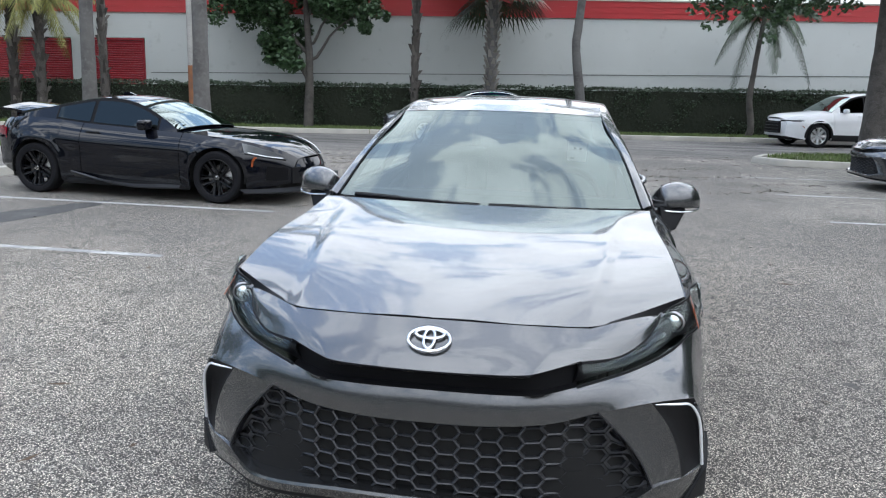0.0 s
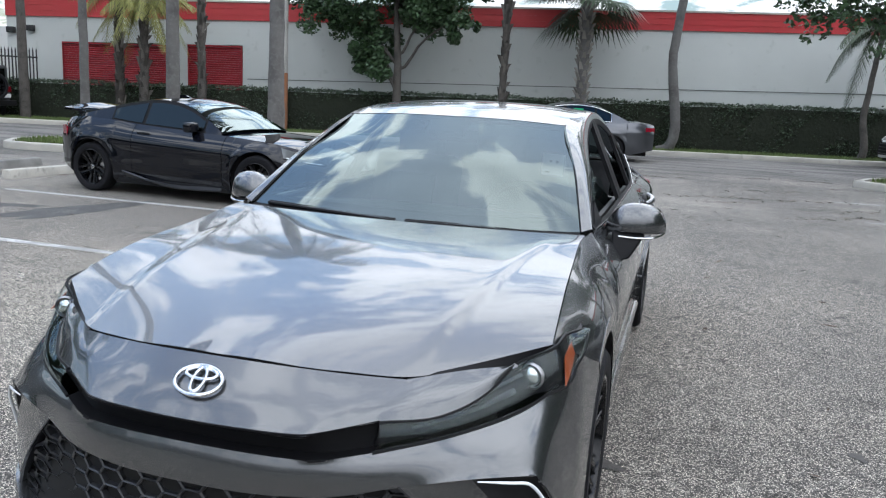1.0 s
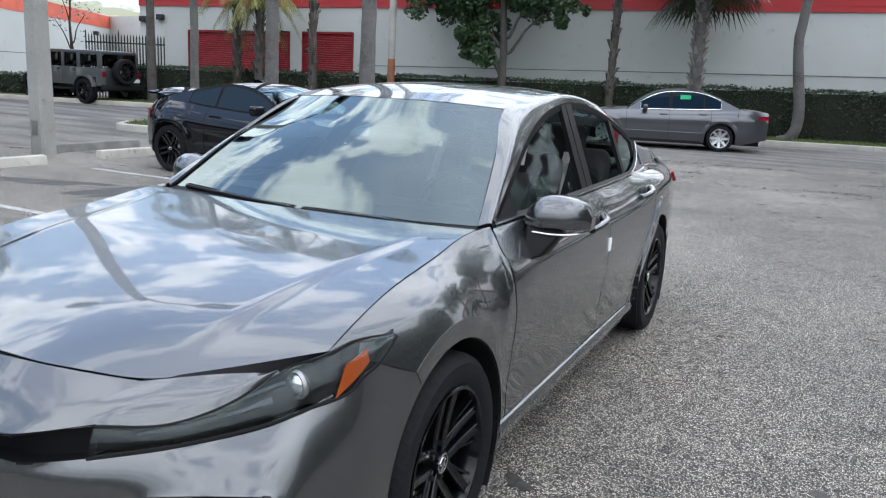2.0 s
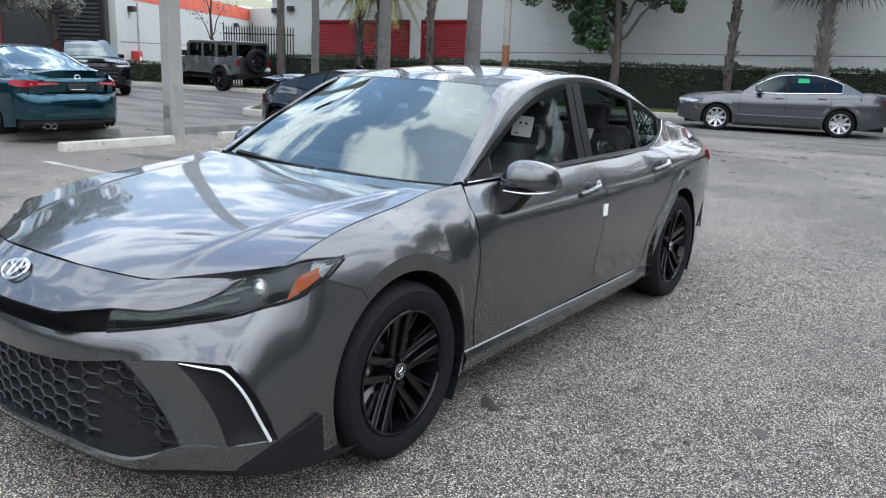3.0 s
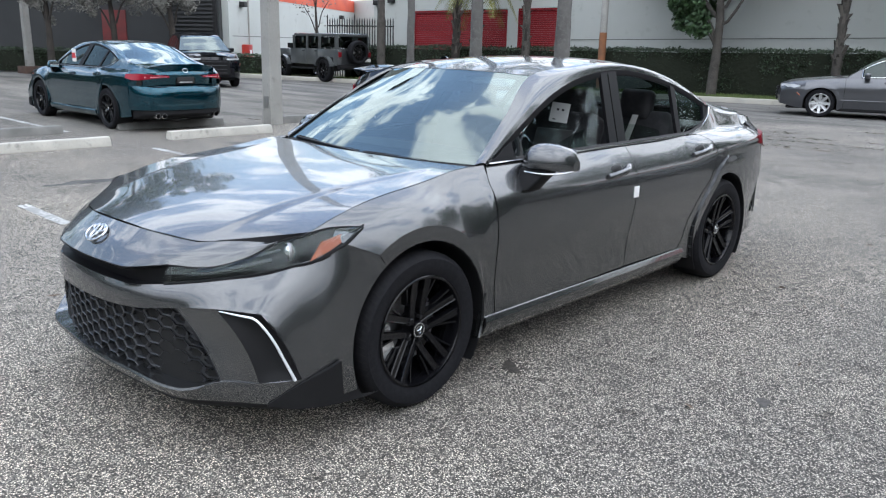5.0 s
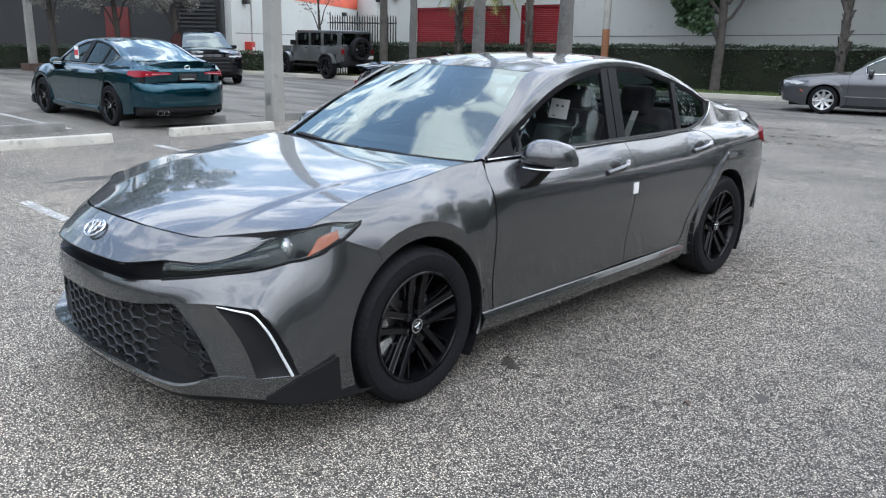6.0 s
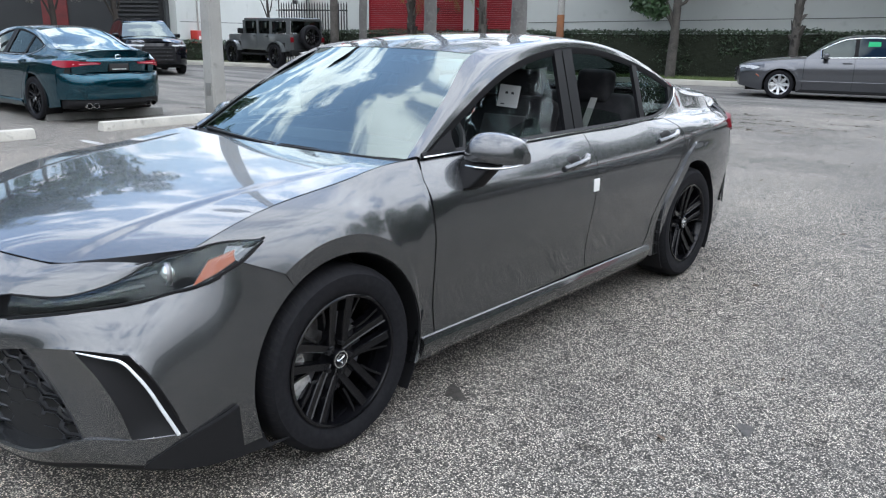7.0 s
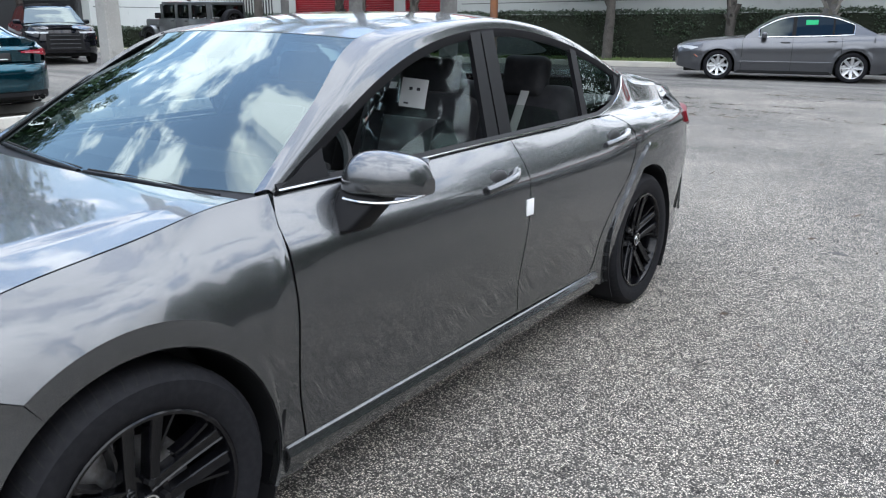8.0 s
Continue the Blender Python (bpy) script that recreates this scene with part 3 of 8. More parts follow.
def seat(parent, x, y, film):
    """A front seat: cushion, backrest, head restraint, and film with a paper tag where it is new."""
    s = empty("seat")
    s.parent = parent
    s.location = (x, y, 0.0)

    def pad(name, c, size, tilt, mat=M_SEAT, bevel=0.05):
        bm = box_bm([(-size[0], -size[1], -size[2], size[0], size[1], size[2])], bevel, 4)
        bmesh.ops.transform(bm, matrix=pose(*c, tilt, 0, 0), verts=bm.verts)
        return part(name, bm, mat, s)
    pad("cushion", (0, 0, 0.50), (0.25, 0.26, 0.08), 8)
    pad("backrest", (0, 0.33, 0.82), (0.24, 0.075, 0.32), -20)
    pad("insert", (0, 0.245, 0.80), (0.13, 0.012, 0.25), -20, M_SEATL, 0.01)
    pad("head_restraint", (0, 0.455, 1.165), (0.13, 0.05, 0.095), -14, M_SEAT, 0.045)
    if film:
        rows = []
        for k in np.linspace(0, 1, 30):
            z = 0.70 + 0.58 * k
            half = 0.275 - 0.11 * np.clip((k - 0.62) / 0.3, 0, 1) ** 2
            row = []
            for a in np.linspace(-1, 1, 22):
                p = Vector((half * a, 0.185 + 0.21 * k - 0.05 * math.cos(a * 1.5) + 0.05 * a * a, z))
                row.append(p + noise.noise_vector(p * 9) * 0.030 + noise.noise_vector(Vector((p.x * 34, p.y * 34, p.z * 15))) * 0.016)
            rows.append(row)
        c = panel("seat_cover", [np.array([[tuple(p) for p in rw] for rw in rows])], M_FILM, s, 0.0, "clear plastic seat cover", core=(0, 1.0, 0.8), angle=180)
        c.visible_shadow = False
    return s


def paper_tag(parent, m):
    t = part("paper_tag", box_bm([(-0.055, -0.002, -0.055, 0.055, 0.002, 0.055, m)]), M_TAG, parent, "white paper tag with two marks", smooth=False)
    for a in (-0.02, 0.012):
        part("mark", box_bm([(a, -0.004, 0.010, a + 0.014, -0.0025, 0.022, m)]), M_INK, t, smooth=False)
    part("mark", box_bm([(-0.035, -0.004, -0.044, -0.015, -0.0025, -0.038, m)]), M_INK, t, smooth=False)


def saloon(paint_mat, m, label, new_car=True, lowered=False, side_glass=None):
    side_glass = side_glass or M_SIDE
    car = empty("saloon_car")
    tagged(car, label, "car", "parked cars")
    # bonnet, nose and front bumper
    panel("bonnet", [whole(hood_grid())], paint_mat, car, 0.012, angle=50)
    halves = []
    for nt, nb in ((path(NOSE_TOP[:4], 20), path(SLIT_TOP[:5], 20)), (path(NOSE_TOP[3:], 16), path(SLIT_TOP[4:], 16))):
        halves.append(loft([nb, nb * 0.55 + nt * 0.45 + np.array((0, -0.003, 0.009)), nt], 5))
    panel("nose_panel", [whole(halves[0]), halves[1], mirrored(halves[1])], paint_mat, car, 0.012)
    # one skin from the middle round to the wheel arch, cut out for the lamp pocket
    skin_t = np.concatenate([path(CHIN[:8], 40), path(CHIN[7:9], 13)[1:], path(CHIN[8:] + [(0.858, -0.31, 0.735), (0.876, -0.249, 0.710)], 15)[1:]])
    skin_b = np.concatenate([path(CREASE[:6], 40), path(POCKET_OUT, 13)[1:], upto(LIP, SIDE_LIP, SIDE_LIP + 2, 15)[1:]])
    mid_edge = path([CHIN[0], (0, -1.009, 0.608), (0, -1.016, 0.570), CREASE[0]], 16)
    arch_edge = np.concatenate([line((0.876, -0.249, 0.710), (0.877, -0.2125, 0.659), 3)[:2], np.array([(0.877, y, z) for y, z in arch(0, 123.5, 185.7, 14)])])
    skin = coons(skin_t, skin_b, mid_edge, arch_edge, bend=7)
    uu, vv = np.linspace(0, 1, skin.shape[0])[:, None], np.linspace(0, 1, 16)[None]
    ease = np.interp(uu, (0, 0.3, 0.5, 0.7, 0.86, 1), (0.002, 0.005, 0.005, 0.008, 0.008, 0.0))
    swell = np.sin(math.pi * vv) * ease
    skin[..., 0] += swell * np.interp(uu, (0, 0.4, 0.7, 1), (0, 0.5, 0.85, 1))
    skin[..., 1] -= swell * np.interp(uu, (0, 0.4, 0.7, 1), (1, 0.8, 0.45, 0))
    fair(skin, 12)
    wing = coons(upto(CREASE, 3, 4, 10), upto(LIP, 5, 6, 10), path(GRILLE_EDGE, 14), path(POCKET_IN, 14))
    lp, ll = path(LIP, 40), path(LIP_LOW, 40)
    fade = np.clip((0.78 - lp[:, :1]) / 0.08, 0, 1)
    lip = loft([lp + fade * np.array((0, 0.05, 0.010)), lp + fade * np.array((0, -0.010, 0.002)), lp + fade * np.array((0, -0.014, -0.006)) + np.array((0, 0, -0.001)), ll], 1)
    dam = loft([ll, ll + np.array((0, 0.03, -0.03)), ll + np.array((0, 0.14, -0.045))], 2)
    panel("air_dam", [whole(dam)], M_BLACK, car, 0.006, "matt black lip under the front bumper")
    panel("front_bumper", [whole(skin), wing, mirrored(wing), whole(lip)], paint_mat, car, 0.006, angle=40)
    # black band and slit
    st, cs = path(SLIT_TOP[:6], 26), path(CHIN[:6], 26)
    rec = np.array((0, 0.045, 0))
    slit = loft([st, st + rec, (st + cs) / 2 + rec, cs + rec, cs], 1)
    panel("upper_grille", [whole(slit)], M_SATIN, car, 0.004, "gloss black slit under the nose panel")
    strip_a, strip_b = path(HOOD_FRONT[3:], 16) + np.array((0, 0, -0.004)), path(NOSE_TOP[3:] + [(0.76, -0.505, 0.812)], 16)
    both("bonnet_gap_trim", [loft([strip_a, strip_b], 1)], M_SATIN, car, 0.01)
    # lower grille
    lowg = mesh_ob("lower_grille", *honeycomb(), M_GRILLE, car, "black honeycomb grille", angle=25)
    back = coons(upto(LIP, 0, 5, 20), upto(CREASE, 0, 3, 20), line(LIP[0], CREASE[0], 8), path(GRILLE_EDGE[::-1], 8)) + np.array((0, 0.045, 0))
    panel("grille_backing", [whole(back)], M_SEAM, lowg, 0.01)
    frame_g = loft([path(GRILLE_EDGE, 14), path(GRILLE_EDGE, 14) + np.array((-0.012, 0.03, 0)), path(GRILLE_EDGE, 14) + np.array((-0.14, 0.028, 0))], 1)
    both("grille_cheek", [frame_g], M_GRILLE, lowg, 0.005)
    # running-lamp pockets
    pin, pout = path(POCKET_IN, 14), path(POCKET_OUT, 14)
    ptop = upto(CREASE, 4, 5, 8)
    pocket = coons(pin, pout, ptop, line(POCKET_IN[-1], POCKET_OUT[-1], 8))
    deep = pocket.copy()
    sh = np.sin(np.linspace(0, math.pi, 14))[:, None] ** 0.5 * np.sin(np.linspace(0, math.pi, 8))[None] ** 0.5
    deep += sh[..., None] * np.array((-0.012, 0.035, 0))
    for pk in (deep, mirrored(deep)):
        pocket_ob = panel("lamp_pocket", [pk], M_BLACK, car, 0.004, "matt black bumper side pocket", core=(np.sign(pk[0, 0, 0]) * 0.2, -0.3, 0.4))
        line_pts = np.concatenate([path([(0.668, -0.822, 0.566), (0.73, -0.785, 0.558), (0.775, -0.752, 0.549)], 10), path([(0.791, -0.738, 0.538)] + DRL[1:], 14) + np.array((0.001, -0.006, -0.004))])
        line_pts = path(line_pts[::3].tolist() + [line_pts[-1].tolist()], 40)
        if pk[0, 0, 0] < 0:
            line_pts = mirrored(line_pts)
        rod("running_lamp", line_pts, np.interp(np.linspace(0, 1, 40), (0, 0.15, 0.5, 1), (0.0015, 0.0035, 0.0048, 0.006)), M_DRL, pocket_ob, "white running lamp strip", 8)
    # dark side blades
    blade = coons(path([(-0.72, 0.212), (-0.60, 0.19), (-0.44, 0.168)], 12), path([(-0.715, 0.222), (-0.62, 0.290), (-0.53, 0.316), (-0.452, 0.340)], 12),
                  line((-0.72, 0.212), (-0.715, 0.222), 5), line((-0.44, 0.168), (-0.452, 0.340), 5))
    bx = np.interp(blade[..., 0], (-0.72, -0.62, -0.5, -0.4), (0.795, 0.866, 0.884, 0.888))
    both("side_blade", [np.concatenate([bx[..., None], blade], -1)], M_BLACK, car, 0.016, "matt black lower bumper blade", push=0.006)
    # head lamps
    lt = path(LAMP_TOP, 30)
    lb = path([CHIN[5], CHIN[6], CHIN[7], CHIN[8], (0.842, -0.385, 0.770), (0.842, -0.302, 0.820)], 30)
    for sgn in (1, -1):
        g = loft([lb, lb * 0.5 + lt * 0.5 + np.array((0.010, -0.012, 0.004)), lt], 4)
        inner = g * np.array((0.965, 1, 1)) + np.array((0.004, 0.035, 0.0))
        for q, o in ((g, 0.012), (inner, 0.006)):
            near = np.clip((q[..., 1] + 0.56) / 0.08, 0, 1)
            q[..., 0] = np.where(near > 0, np.maximum(q[..., 0], (side_x(q[..., 1], q[..., 2]) + o) * near + q[..., 0] * (1 - near)), q[..., 0])
        if sgn < 0:
            g, inner = mirrored(g), mirrored(inner)
        core = (0.3 * sgn, 0.2, 0.6)
        lamp = panel("head_lamp", [inner], M_LAMPIN, car, 0.006, "slim head lamp with black housing", core=core)
        cov = panel("lens", [g], M_CLEAR, lamp, 0.0, "clear lamp cover", core=core, push=0.003)
        cov.visible_shadow = False
        edge = np.concatenate([g[:, 0], g[::-1, -1]])
        rod("lamp_rim", edge, 0.005, M_SATIN, lamp, n=6)
        c = np.array((0.735 * sgn, -0.560, 0.752))
        bm = blob_bm(c, (0.026, 0.024, 0.028), 3)
        part("projector", bm, M_BALL, lamp, "round glass projector lens")
        lathe("projector_ring", [(0.031, -0.008), (0.035, 0.0), (0.031, 0.008), (0.029, 0.0), (0.031, -0.008)], M_STEEL, lamp, n=24).matrix_basis = Matrix.Translation(c + np.array((0, -0.004, 0))) @ pose(0, 0, 0, 0, 0, 72 * sgn)
        am_y = (np.linspace(-0.535, -0.335, 12), np.linspace(-0.470, -0.345, 12))
        am_z = (np.interp(am_y[0], (-0.535, -0.45, -0.39, -0.335), (0.728, 0.750, 0.772, 0.798)), np.interp(am_y[1], (-0.470, -0.345), (0.786, 0.808)))
        amb = loft([np.stack([side_x(y, z) + 0.0085, y, z], 1) for y, z in zip(am_y, am_z)], 3)
        amb = amb if sgn > 0 else mirrored(amb)
        panel("side_reflector", [amb], M_AMBER, lamp, 0.003, "amber side reflector", core=core)
        for pts, r0, r1, mt in (([(0.50, -0.825, 0.672), (0.60, -0.735, 0.692), (0.70, -0.615, 0.722)], 0.003, 0.010, M_LAMPGREY), ([(0.52, -0.800, 0.690), (0.62, -0.695, 0.722), (0.71, -0.58, 0.757)], 0.003, 0.006, M_LAMPGREY)):
            strk = path(pts, 14)
            rod("lamp_blade", strk if sgn > 0 else mirrored(strk), np.linspace(r0, r1, 14), mt, lamp)
    # badge
    badge = empty("badge")
    badge.parent = car
    badge.matrix_local = Matrix.Translation((0, -0.944, 0.752)) @ pose(0, 0, 0, 38, 0, 0)
    tagged(badge, "chrome oval badge")
    for rx, ry, oy in ((0.062, 0.041, 0.0), (0.042, 0.016, 0.019), (0.016, 0.034, 0.002)):
        rod("badge_ring", [(rx * math.cos(a), ry * math.sin(a) + oy, 0.005) for a in np.linspace(0, 2 * math.pi, 33)[:-1]], 0.0050, M_BADGE, badge, closed=True)
    # wings, doors and rear quarters
    aa = np.linspace(123.5, -19, 48)
    band_r = 0.387 + 0.060 * np.clip((aa + 5) / 60, 0, 1) ** 0.8
    wa = np.radians(aa)
    by, bz = band_r * np.cos(wa), 0.338 + band_r * np.sin(wa)
    ys = np.linspace(-0.50, 0.505, 60)
    rim_yz = np.concatenate([np.stack([ys, TOPZ(ys)], 1), path([(0.505, 0.968), (0.474, 0.91), (0.464, 0.83), (0.464, 0.67), (0.474, 0.43), (0.494, 0.285)], 40)[1:], line((0.494, 0.285), (0.487, 0.19), 8)[1:]])
    rim_a = np.degrees(np.arctan2(rim_yz[:, 1] - 0.338, rim_yz[:, 0]))
    oa = np.interp(aa, (-19, 123.5), (rim_a[-1], rim_a[0]))
    oy, oz = (np.interp(-oa, -rim_a, rim_yz[:, k]) for k in (0, 1))
    vv = np.linspace(0, 1, 30)[None]
    gy, gz = by[:, None] * (1 - vv) + oy[:, None] * vv, bz[:, None] * (1 - vv) + oz[:, None] * vv
    gz += 0.010 * np.sin(math.pi * vv) * np.clip((oa[:, None] - 60) / 30, 0, 1) * np.clip((aa[0] - aa[:, None]) / 20, 0, 1)
    xs_ = side_x(gy, gz)
    ramp_x = 0.876 * (1 - vv) + side_x(oy, oz)[:, None] * vv + 0.020 * np.sin(math.pi * vv) * np.clip((aa[0] - aa[:, None]) / 50, 0, 1)
    e2 = np.clip((85 - oa) / 50, 0, 1)[:, None]
    e2 = e2 * e2 * (3 - 2 * e2)
    gx_ = ramp_x * (1 - e2) + xs_ * e2
    wing_g = np.stack([gx_, gy, gz], -1)
    bx_ = gx_[:, 0]
    both("front_wing", [wing_g], paint_mat, car, 0.012)
    band = np.array([[(0.877 + (xo + 0.0015 - 0.877) * t**2 + 0.002 * math.sin(math.pi * t), (0.385 + (ro - 0.385) * t) * math.cos(w), 0.338 + (0.385 + (ro - 0.385) * t) * math.sin(w)) for t in np.linspace(0, 1, 5)] for w, ro, xo in zip(wa, band_r, bx_)])
    both("arch_band", [band], paint_mat, car, 0.012)
    d1l = path([(0.501, 0.288), (0.481, 0.43), (0.471, 0.67), (0.471, 0.83), (0.481, 0.91), (0.52, 0.970)], 26)
    seam_b = [(1.640, 0.305), (1.632, 0.45), (1.652, 0.62), (1.678, 0.85), (1.688, 0.97)]
    d1r = path(seam_b, 26)
    yb = np.linspace(0.501, 1.640, 30)
    bot1 = np.stack([yb, np.interp(yb, (0.5, 1.64), (0.288, 0.305))], 1)
    yt = np.linspace(0.52, 1.688, 30)
    top1 = np.stack([yt, TOPZ(yt)], 1)
    fd = both("front_door", [side_patch(bot1, top1, d1l, d1r)], paint_mat, car, 0.012)
    d2l = path([(y + 0.006, z) for y, z in seam_b], 26)
    d2r = path([(2.27, 0.297), (2.312, 0.345), (2.352, 0.45), (2.47, 0.615), (2.60, 0.74), (2.665, 0.86), (2.655, 0.935), (2.58, 0.978)], 26)
    yb = np.linspace(1.646, 2.27, 30)
    bot2 = np.stack([yb, np.interp(yb, (1.64, 2.27), (0.305, 0.297))], 1)
    yt = np.linspace(1.694, 2.58, 30)
    top2 = np.stack([yt, TOPZ(yt)], 1)
    rd = both("rear_door", [side_patch(bot2, top2, d2l, d2r)], paint_mat, car, 0.012)
    q_left = path([(y + 0.006, z) for y, z in ((2.275, 0.297), (2.318, 0.345), (2.356, 0.45), (2.474, 0.615), (2.604, 0.74), (2.668, 0.86), (2.658, 0.935), (2.585, 0.979))], 30)
    yt = np.linspace(2.591, 3.52, 34)
    q_top = np.stack([yt, TOPZ(yt)], 1)
    q_bot = np.concatenate([[(2.281, 0.297), (2.33, 0.24), (2.40, 0.21)], arch(2.825, 199, -14, 22), path([(3.21, 0.215), (3.36, 0.23), (3.52, 0.25)], 10)[1:]])
    q_right = line((3.52, 0.25), (3.52, float(TOPZ(3.52))), 30)
    both("rear_wing", [side_patch(q_bot, q_top, q_left, q_right)], paint_mat, car, 0.012)
    yq = np.linspace(0.42, 2.34, 20)
    sill = [np.stack([side_x(yq, np.full(20, 0.29)) + dx, yq, np.full(20, z)], 1) for dx, z in ((-0.03, 0.302), (-0.010, 0.2985), (0.008, 0.290), (0.018, 0.266), (0.015, 0.250), (0.0, 0.213), (-0.030, 0.180), (-0.07, 0.165))]
    both("sill", [loft(sill, 1)], paint_mat, car, 0.01, angle=20)
    # near-black backing as painted shade behind the panel gaps, wheel houses and floor
    inner_y = np.linspace(-0.30, 3.75, 50)
    inner_z = [np.minimum(np.full(50, z), TOPZ(inner_y) - 0.025 - 0.001 * k) for k, z in enumerate((0.93, 0.85, 0.75))]
    liner = [np.stack([side_x(inner_y, z) - 0.035, inner_y, z], 1) for z in inner_z]
    both("inner_panel", [loft(liner)], M_SEAM, car, 0.004)
    for hub in (0.0, 2.825):
        prof = arch(hub, 215, -35, 24, 0.386)
        wh = loft([[(x, y, z) for y, z in prof] for x in (0.872, 0.60)])
        wall_in = loft([[(0.60, y, z) for y, z in prof], [(0.60, hub, 0.338)] * 24])
        both("wheel_house", [wh, wall_in], M_BLACK, car, 0.004, core=(0.7, hub, 0.2))
    for hub in (0.0,):
        for sgn in (1, -1):
            part("mud_flap", box_bm([(0.715 * sgn - 0.14, -0.012, -0.13, 0.715 * sgn + 0.14, 0.012, 0.16, pose(0, hub + 0.385, 0.27, -14, 0, 0))], 0.008), M_SATIN, car, "black mud flap")
    part("underbody", box_bm([(-0.58, -0.80, 0.19, 0.58, 3.70, 0.28)], 0.01), M_SEAM, car)
    part("floor_pan", box_bm([(-0.80, 0.42, 0.175, 0.80, 2.36, 0.27)], 0.01), M_SEAM, car)
    part("engine_block", box_bm([(-0.50, -0.72, 0.28, 0.50, 0.35, 0.72)], 0.02), M_SEAM, car)
    # roof, pillars and glass
    top_edge = path([(0, 1.05, 1.364), (0.30, 1.075, 1.360), (0.523, 1.124, 1.347)], 24)
    base_edge = path([(0, 0.42, 0.957), (0.40, 0.445, 0.962), (0.705, 0.50, 0.966)], 24)
    w_mid, w_side = path([(0, 0.42, 0.957), (0, 0.735, 1.180), (0, 1.05, 1.364)], 20), path([(0.705, 0.50, 0.966), (0.625, 0.80, 1.165), (0.523, 1.124, 1.347)], 20)
    wind = coons(base_edge, top_edge, w_mid, w_side, True)
    ws = panel("windscreen", [whole(wind)], M_WIND, car, 0.0, "clear windscreen with black border")
    ws.visible_shadow = False
    lowband = loft([base_edge + np.array((0, -0.03, -0.012)), wind[:, 1] * 1.0 + np.array((0, 0.012, -0.012)), wind[:, 2] + np.array((0, 0.012, -0.012))])
    panel("windscreen_border", [whole(lowband)], M_BLACK, ws, 0.002)
    sideband = loft([w_side + np.array((0.003, 0.004, -0.004)), w_side + np.array((-0.03, 0.008, -0.006))])
    both("windscreen_edge", [sideband], M_SATIN, ws, 0.002)
    for seal in (w_side, mirrored(w_side)):
        rod("screen_seal", seal + np.array((0, -0.002, 0.003)), 0.004, M_SATIN, ws, n=6)
    roof_mid = path([(0, 1.05, 1.366), (0, 1.35, 1.412), (0, 1.7, 1.437), (0, 2.05, 1.435), (0, 2.45, 1.405)], 28)
    rail_in = [(0.523, 1.124, 1.349), (0.522, 1.40, 1.390), (0.52, 1.70, 1.411), (0.518, 2.0, 1.409), (0.512, 2.25, 1.388), (0.505, 2.42, 1.360)]
    roof_side = path(rail_in, 28)
    rear_edge = path([(0, 2.45, 1.405), (0.3, 2.44, 1.392), (0.505, 2.42, 1.360)], 24)
    roof = coons(top_edge + np.array((0, 0, 0.002)), rear_edge, roof_mid, roof_side, True)
    panel("roof", [whole(roof)], paint_mat, car, 0.012)
    upper_l = path([(0.708, 0.485, 0.970), (0.63, 0.785, 1.168), (0.526, 1.112, 1.352)] + rail_in[1:] + [(0.515, 2.75, 1.262), (0.545, 3.08, 1.140), (0.57, 3.32, 1.075), (0.585, 3.42, 1.062)], 70)
    dlo_top = [(0.52, 0.970), (0.64, 1.030), (0.85, 1.130), (1.02, 1.203), (1.2, 1.268), (1.4, 1.322), (1.58, 1.353), (1.78, 1.370), (1.99, 1.369), (2.22, 1.343), (2.48, 1.290), (2.70, 1.222), (2.92, 1.130)]
    lower_l = np.concatenate([on_glass(path(dlo_top, 56), 0.004), path([(0.648, 2.94, 1.126), (0.657, 3.1, 1.085), (0.659, 3.25, 1.068), (0.650, 3.42, 1.058)], 15)[1:]])
    rail = loft([lower_l, lower_l * 0.5 + upper_l * 0.5 + np.array((0.012, 0, 0.012)), upper_l], 4)
    both("roof_rail", [rail], paint_mat, car, 0.012)
    ret = [(2.50, 0.986), (2.66, 1.012), (2.79, 1.050), (2.88, 1.095), (2.92, 1.130)]
    sail_up = np.concatenate([on_glass(path(ret, 18), 0.004), path([(0.648, 2.94, 1.126), (0.657, 3.1, 1.085), (0.659, 3.25, 1.068), (0.650, 3.42, 1.058)], 13)[1:]])
    ysl = np.linspace(2.50, 3.42, 30)
    sail_low = np.stack([TOPX(ysl), ysl, TOPZ(ysl)], 1)
    sail_bend = np.stack([sail_up[:, 0] + 0.45 * (sail_low[:, 0] - sail_up[:, 0]), sail_low[:, 1] * 0.5 + sail_up[:, 1] * 0.5, sail_low[:, 2] + 0.12 * (sail_up[:, 2] - sail_low[:, 2])], 1)
    both("rear_pillar", [np.array([((1 - s) ** 2 * sail_low + 10 * s * (1 - s) * sail_bend + s * s * sail_up) / ((1 - s) ** 2 + 10 * s * (1 - s) + s * s) for s in np.linspace(0, 1, 17)])], paint_mat, car, 0.012)
    # side glass, frames and pillars
    up = path(dlo_top, 90)
    zt = lambda y: np.interp(y, up[:, 0], up[:, 1])
    zb = lambda y: np.maximum(np.interp(y, (0.5, 2.45, 2.5, 2.66, 2.79, 2.88, 2.92), (0.976, 0.986, 0.99, 1.016, 1.054, 1.097, 1.13)), 0.976)

    def pane(y0b, y0t, y1b, y1t, inset=0.0, n=16):
        rows = []
        for s in np.linspace(0, 1, n):
            yb_, yt_ = y0b + (y1b - y0b) * s, y0t + (y1t - y0t) * s
            a, b = float(zb(yb_)) + inset, float(zt(yt_)) - inset
            rows.append([on_glass(((yb_ + (yt_ - yb_) * k, a + max(b - a, 0.001) * k)), -0.010) for k in np.linspace(0, 1, 8)])
        return np.array(rows)
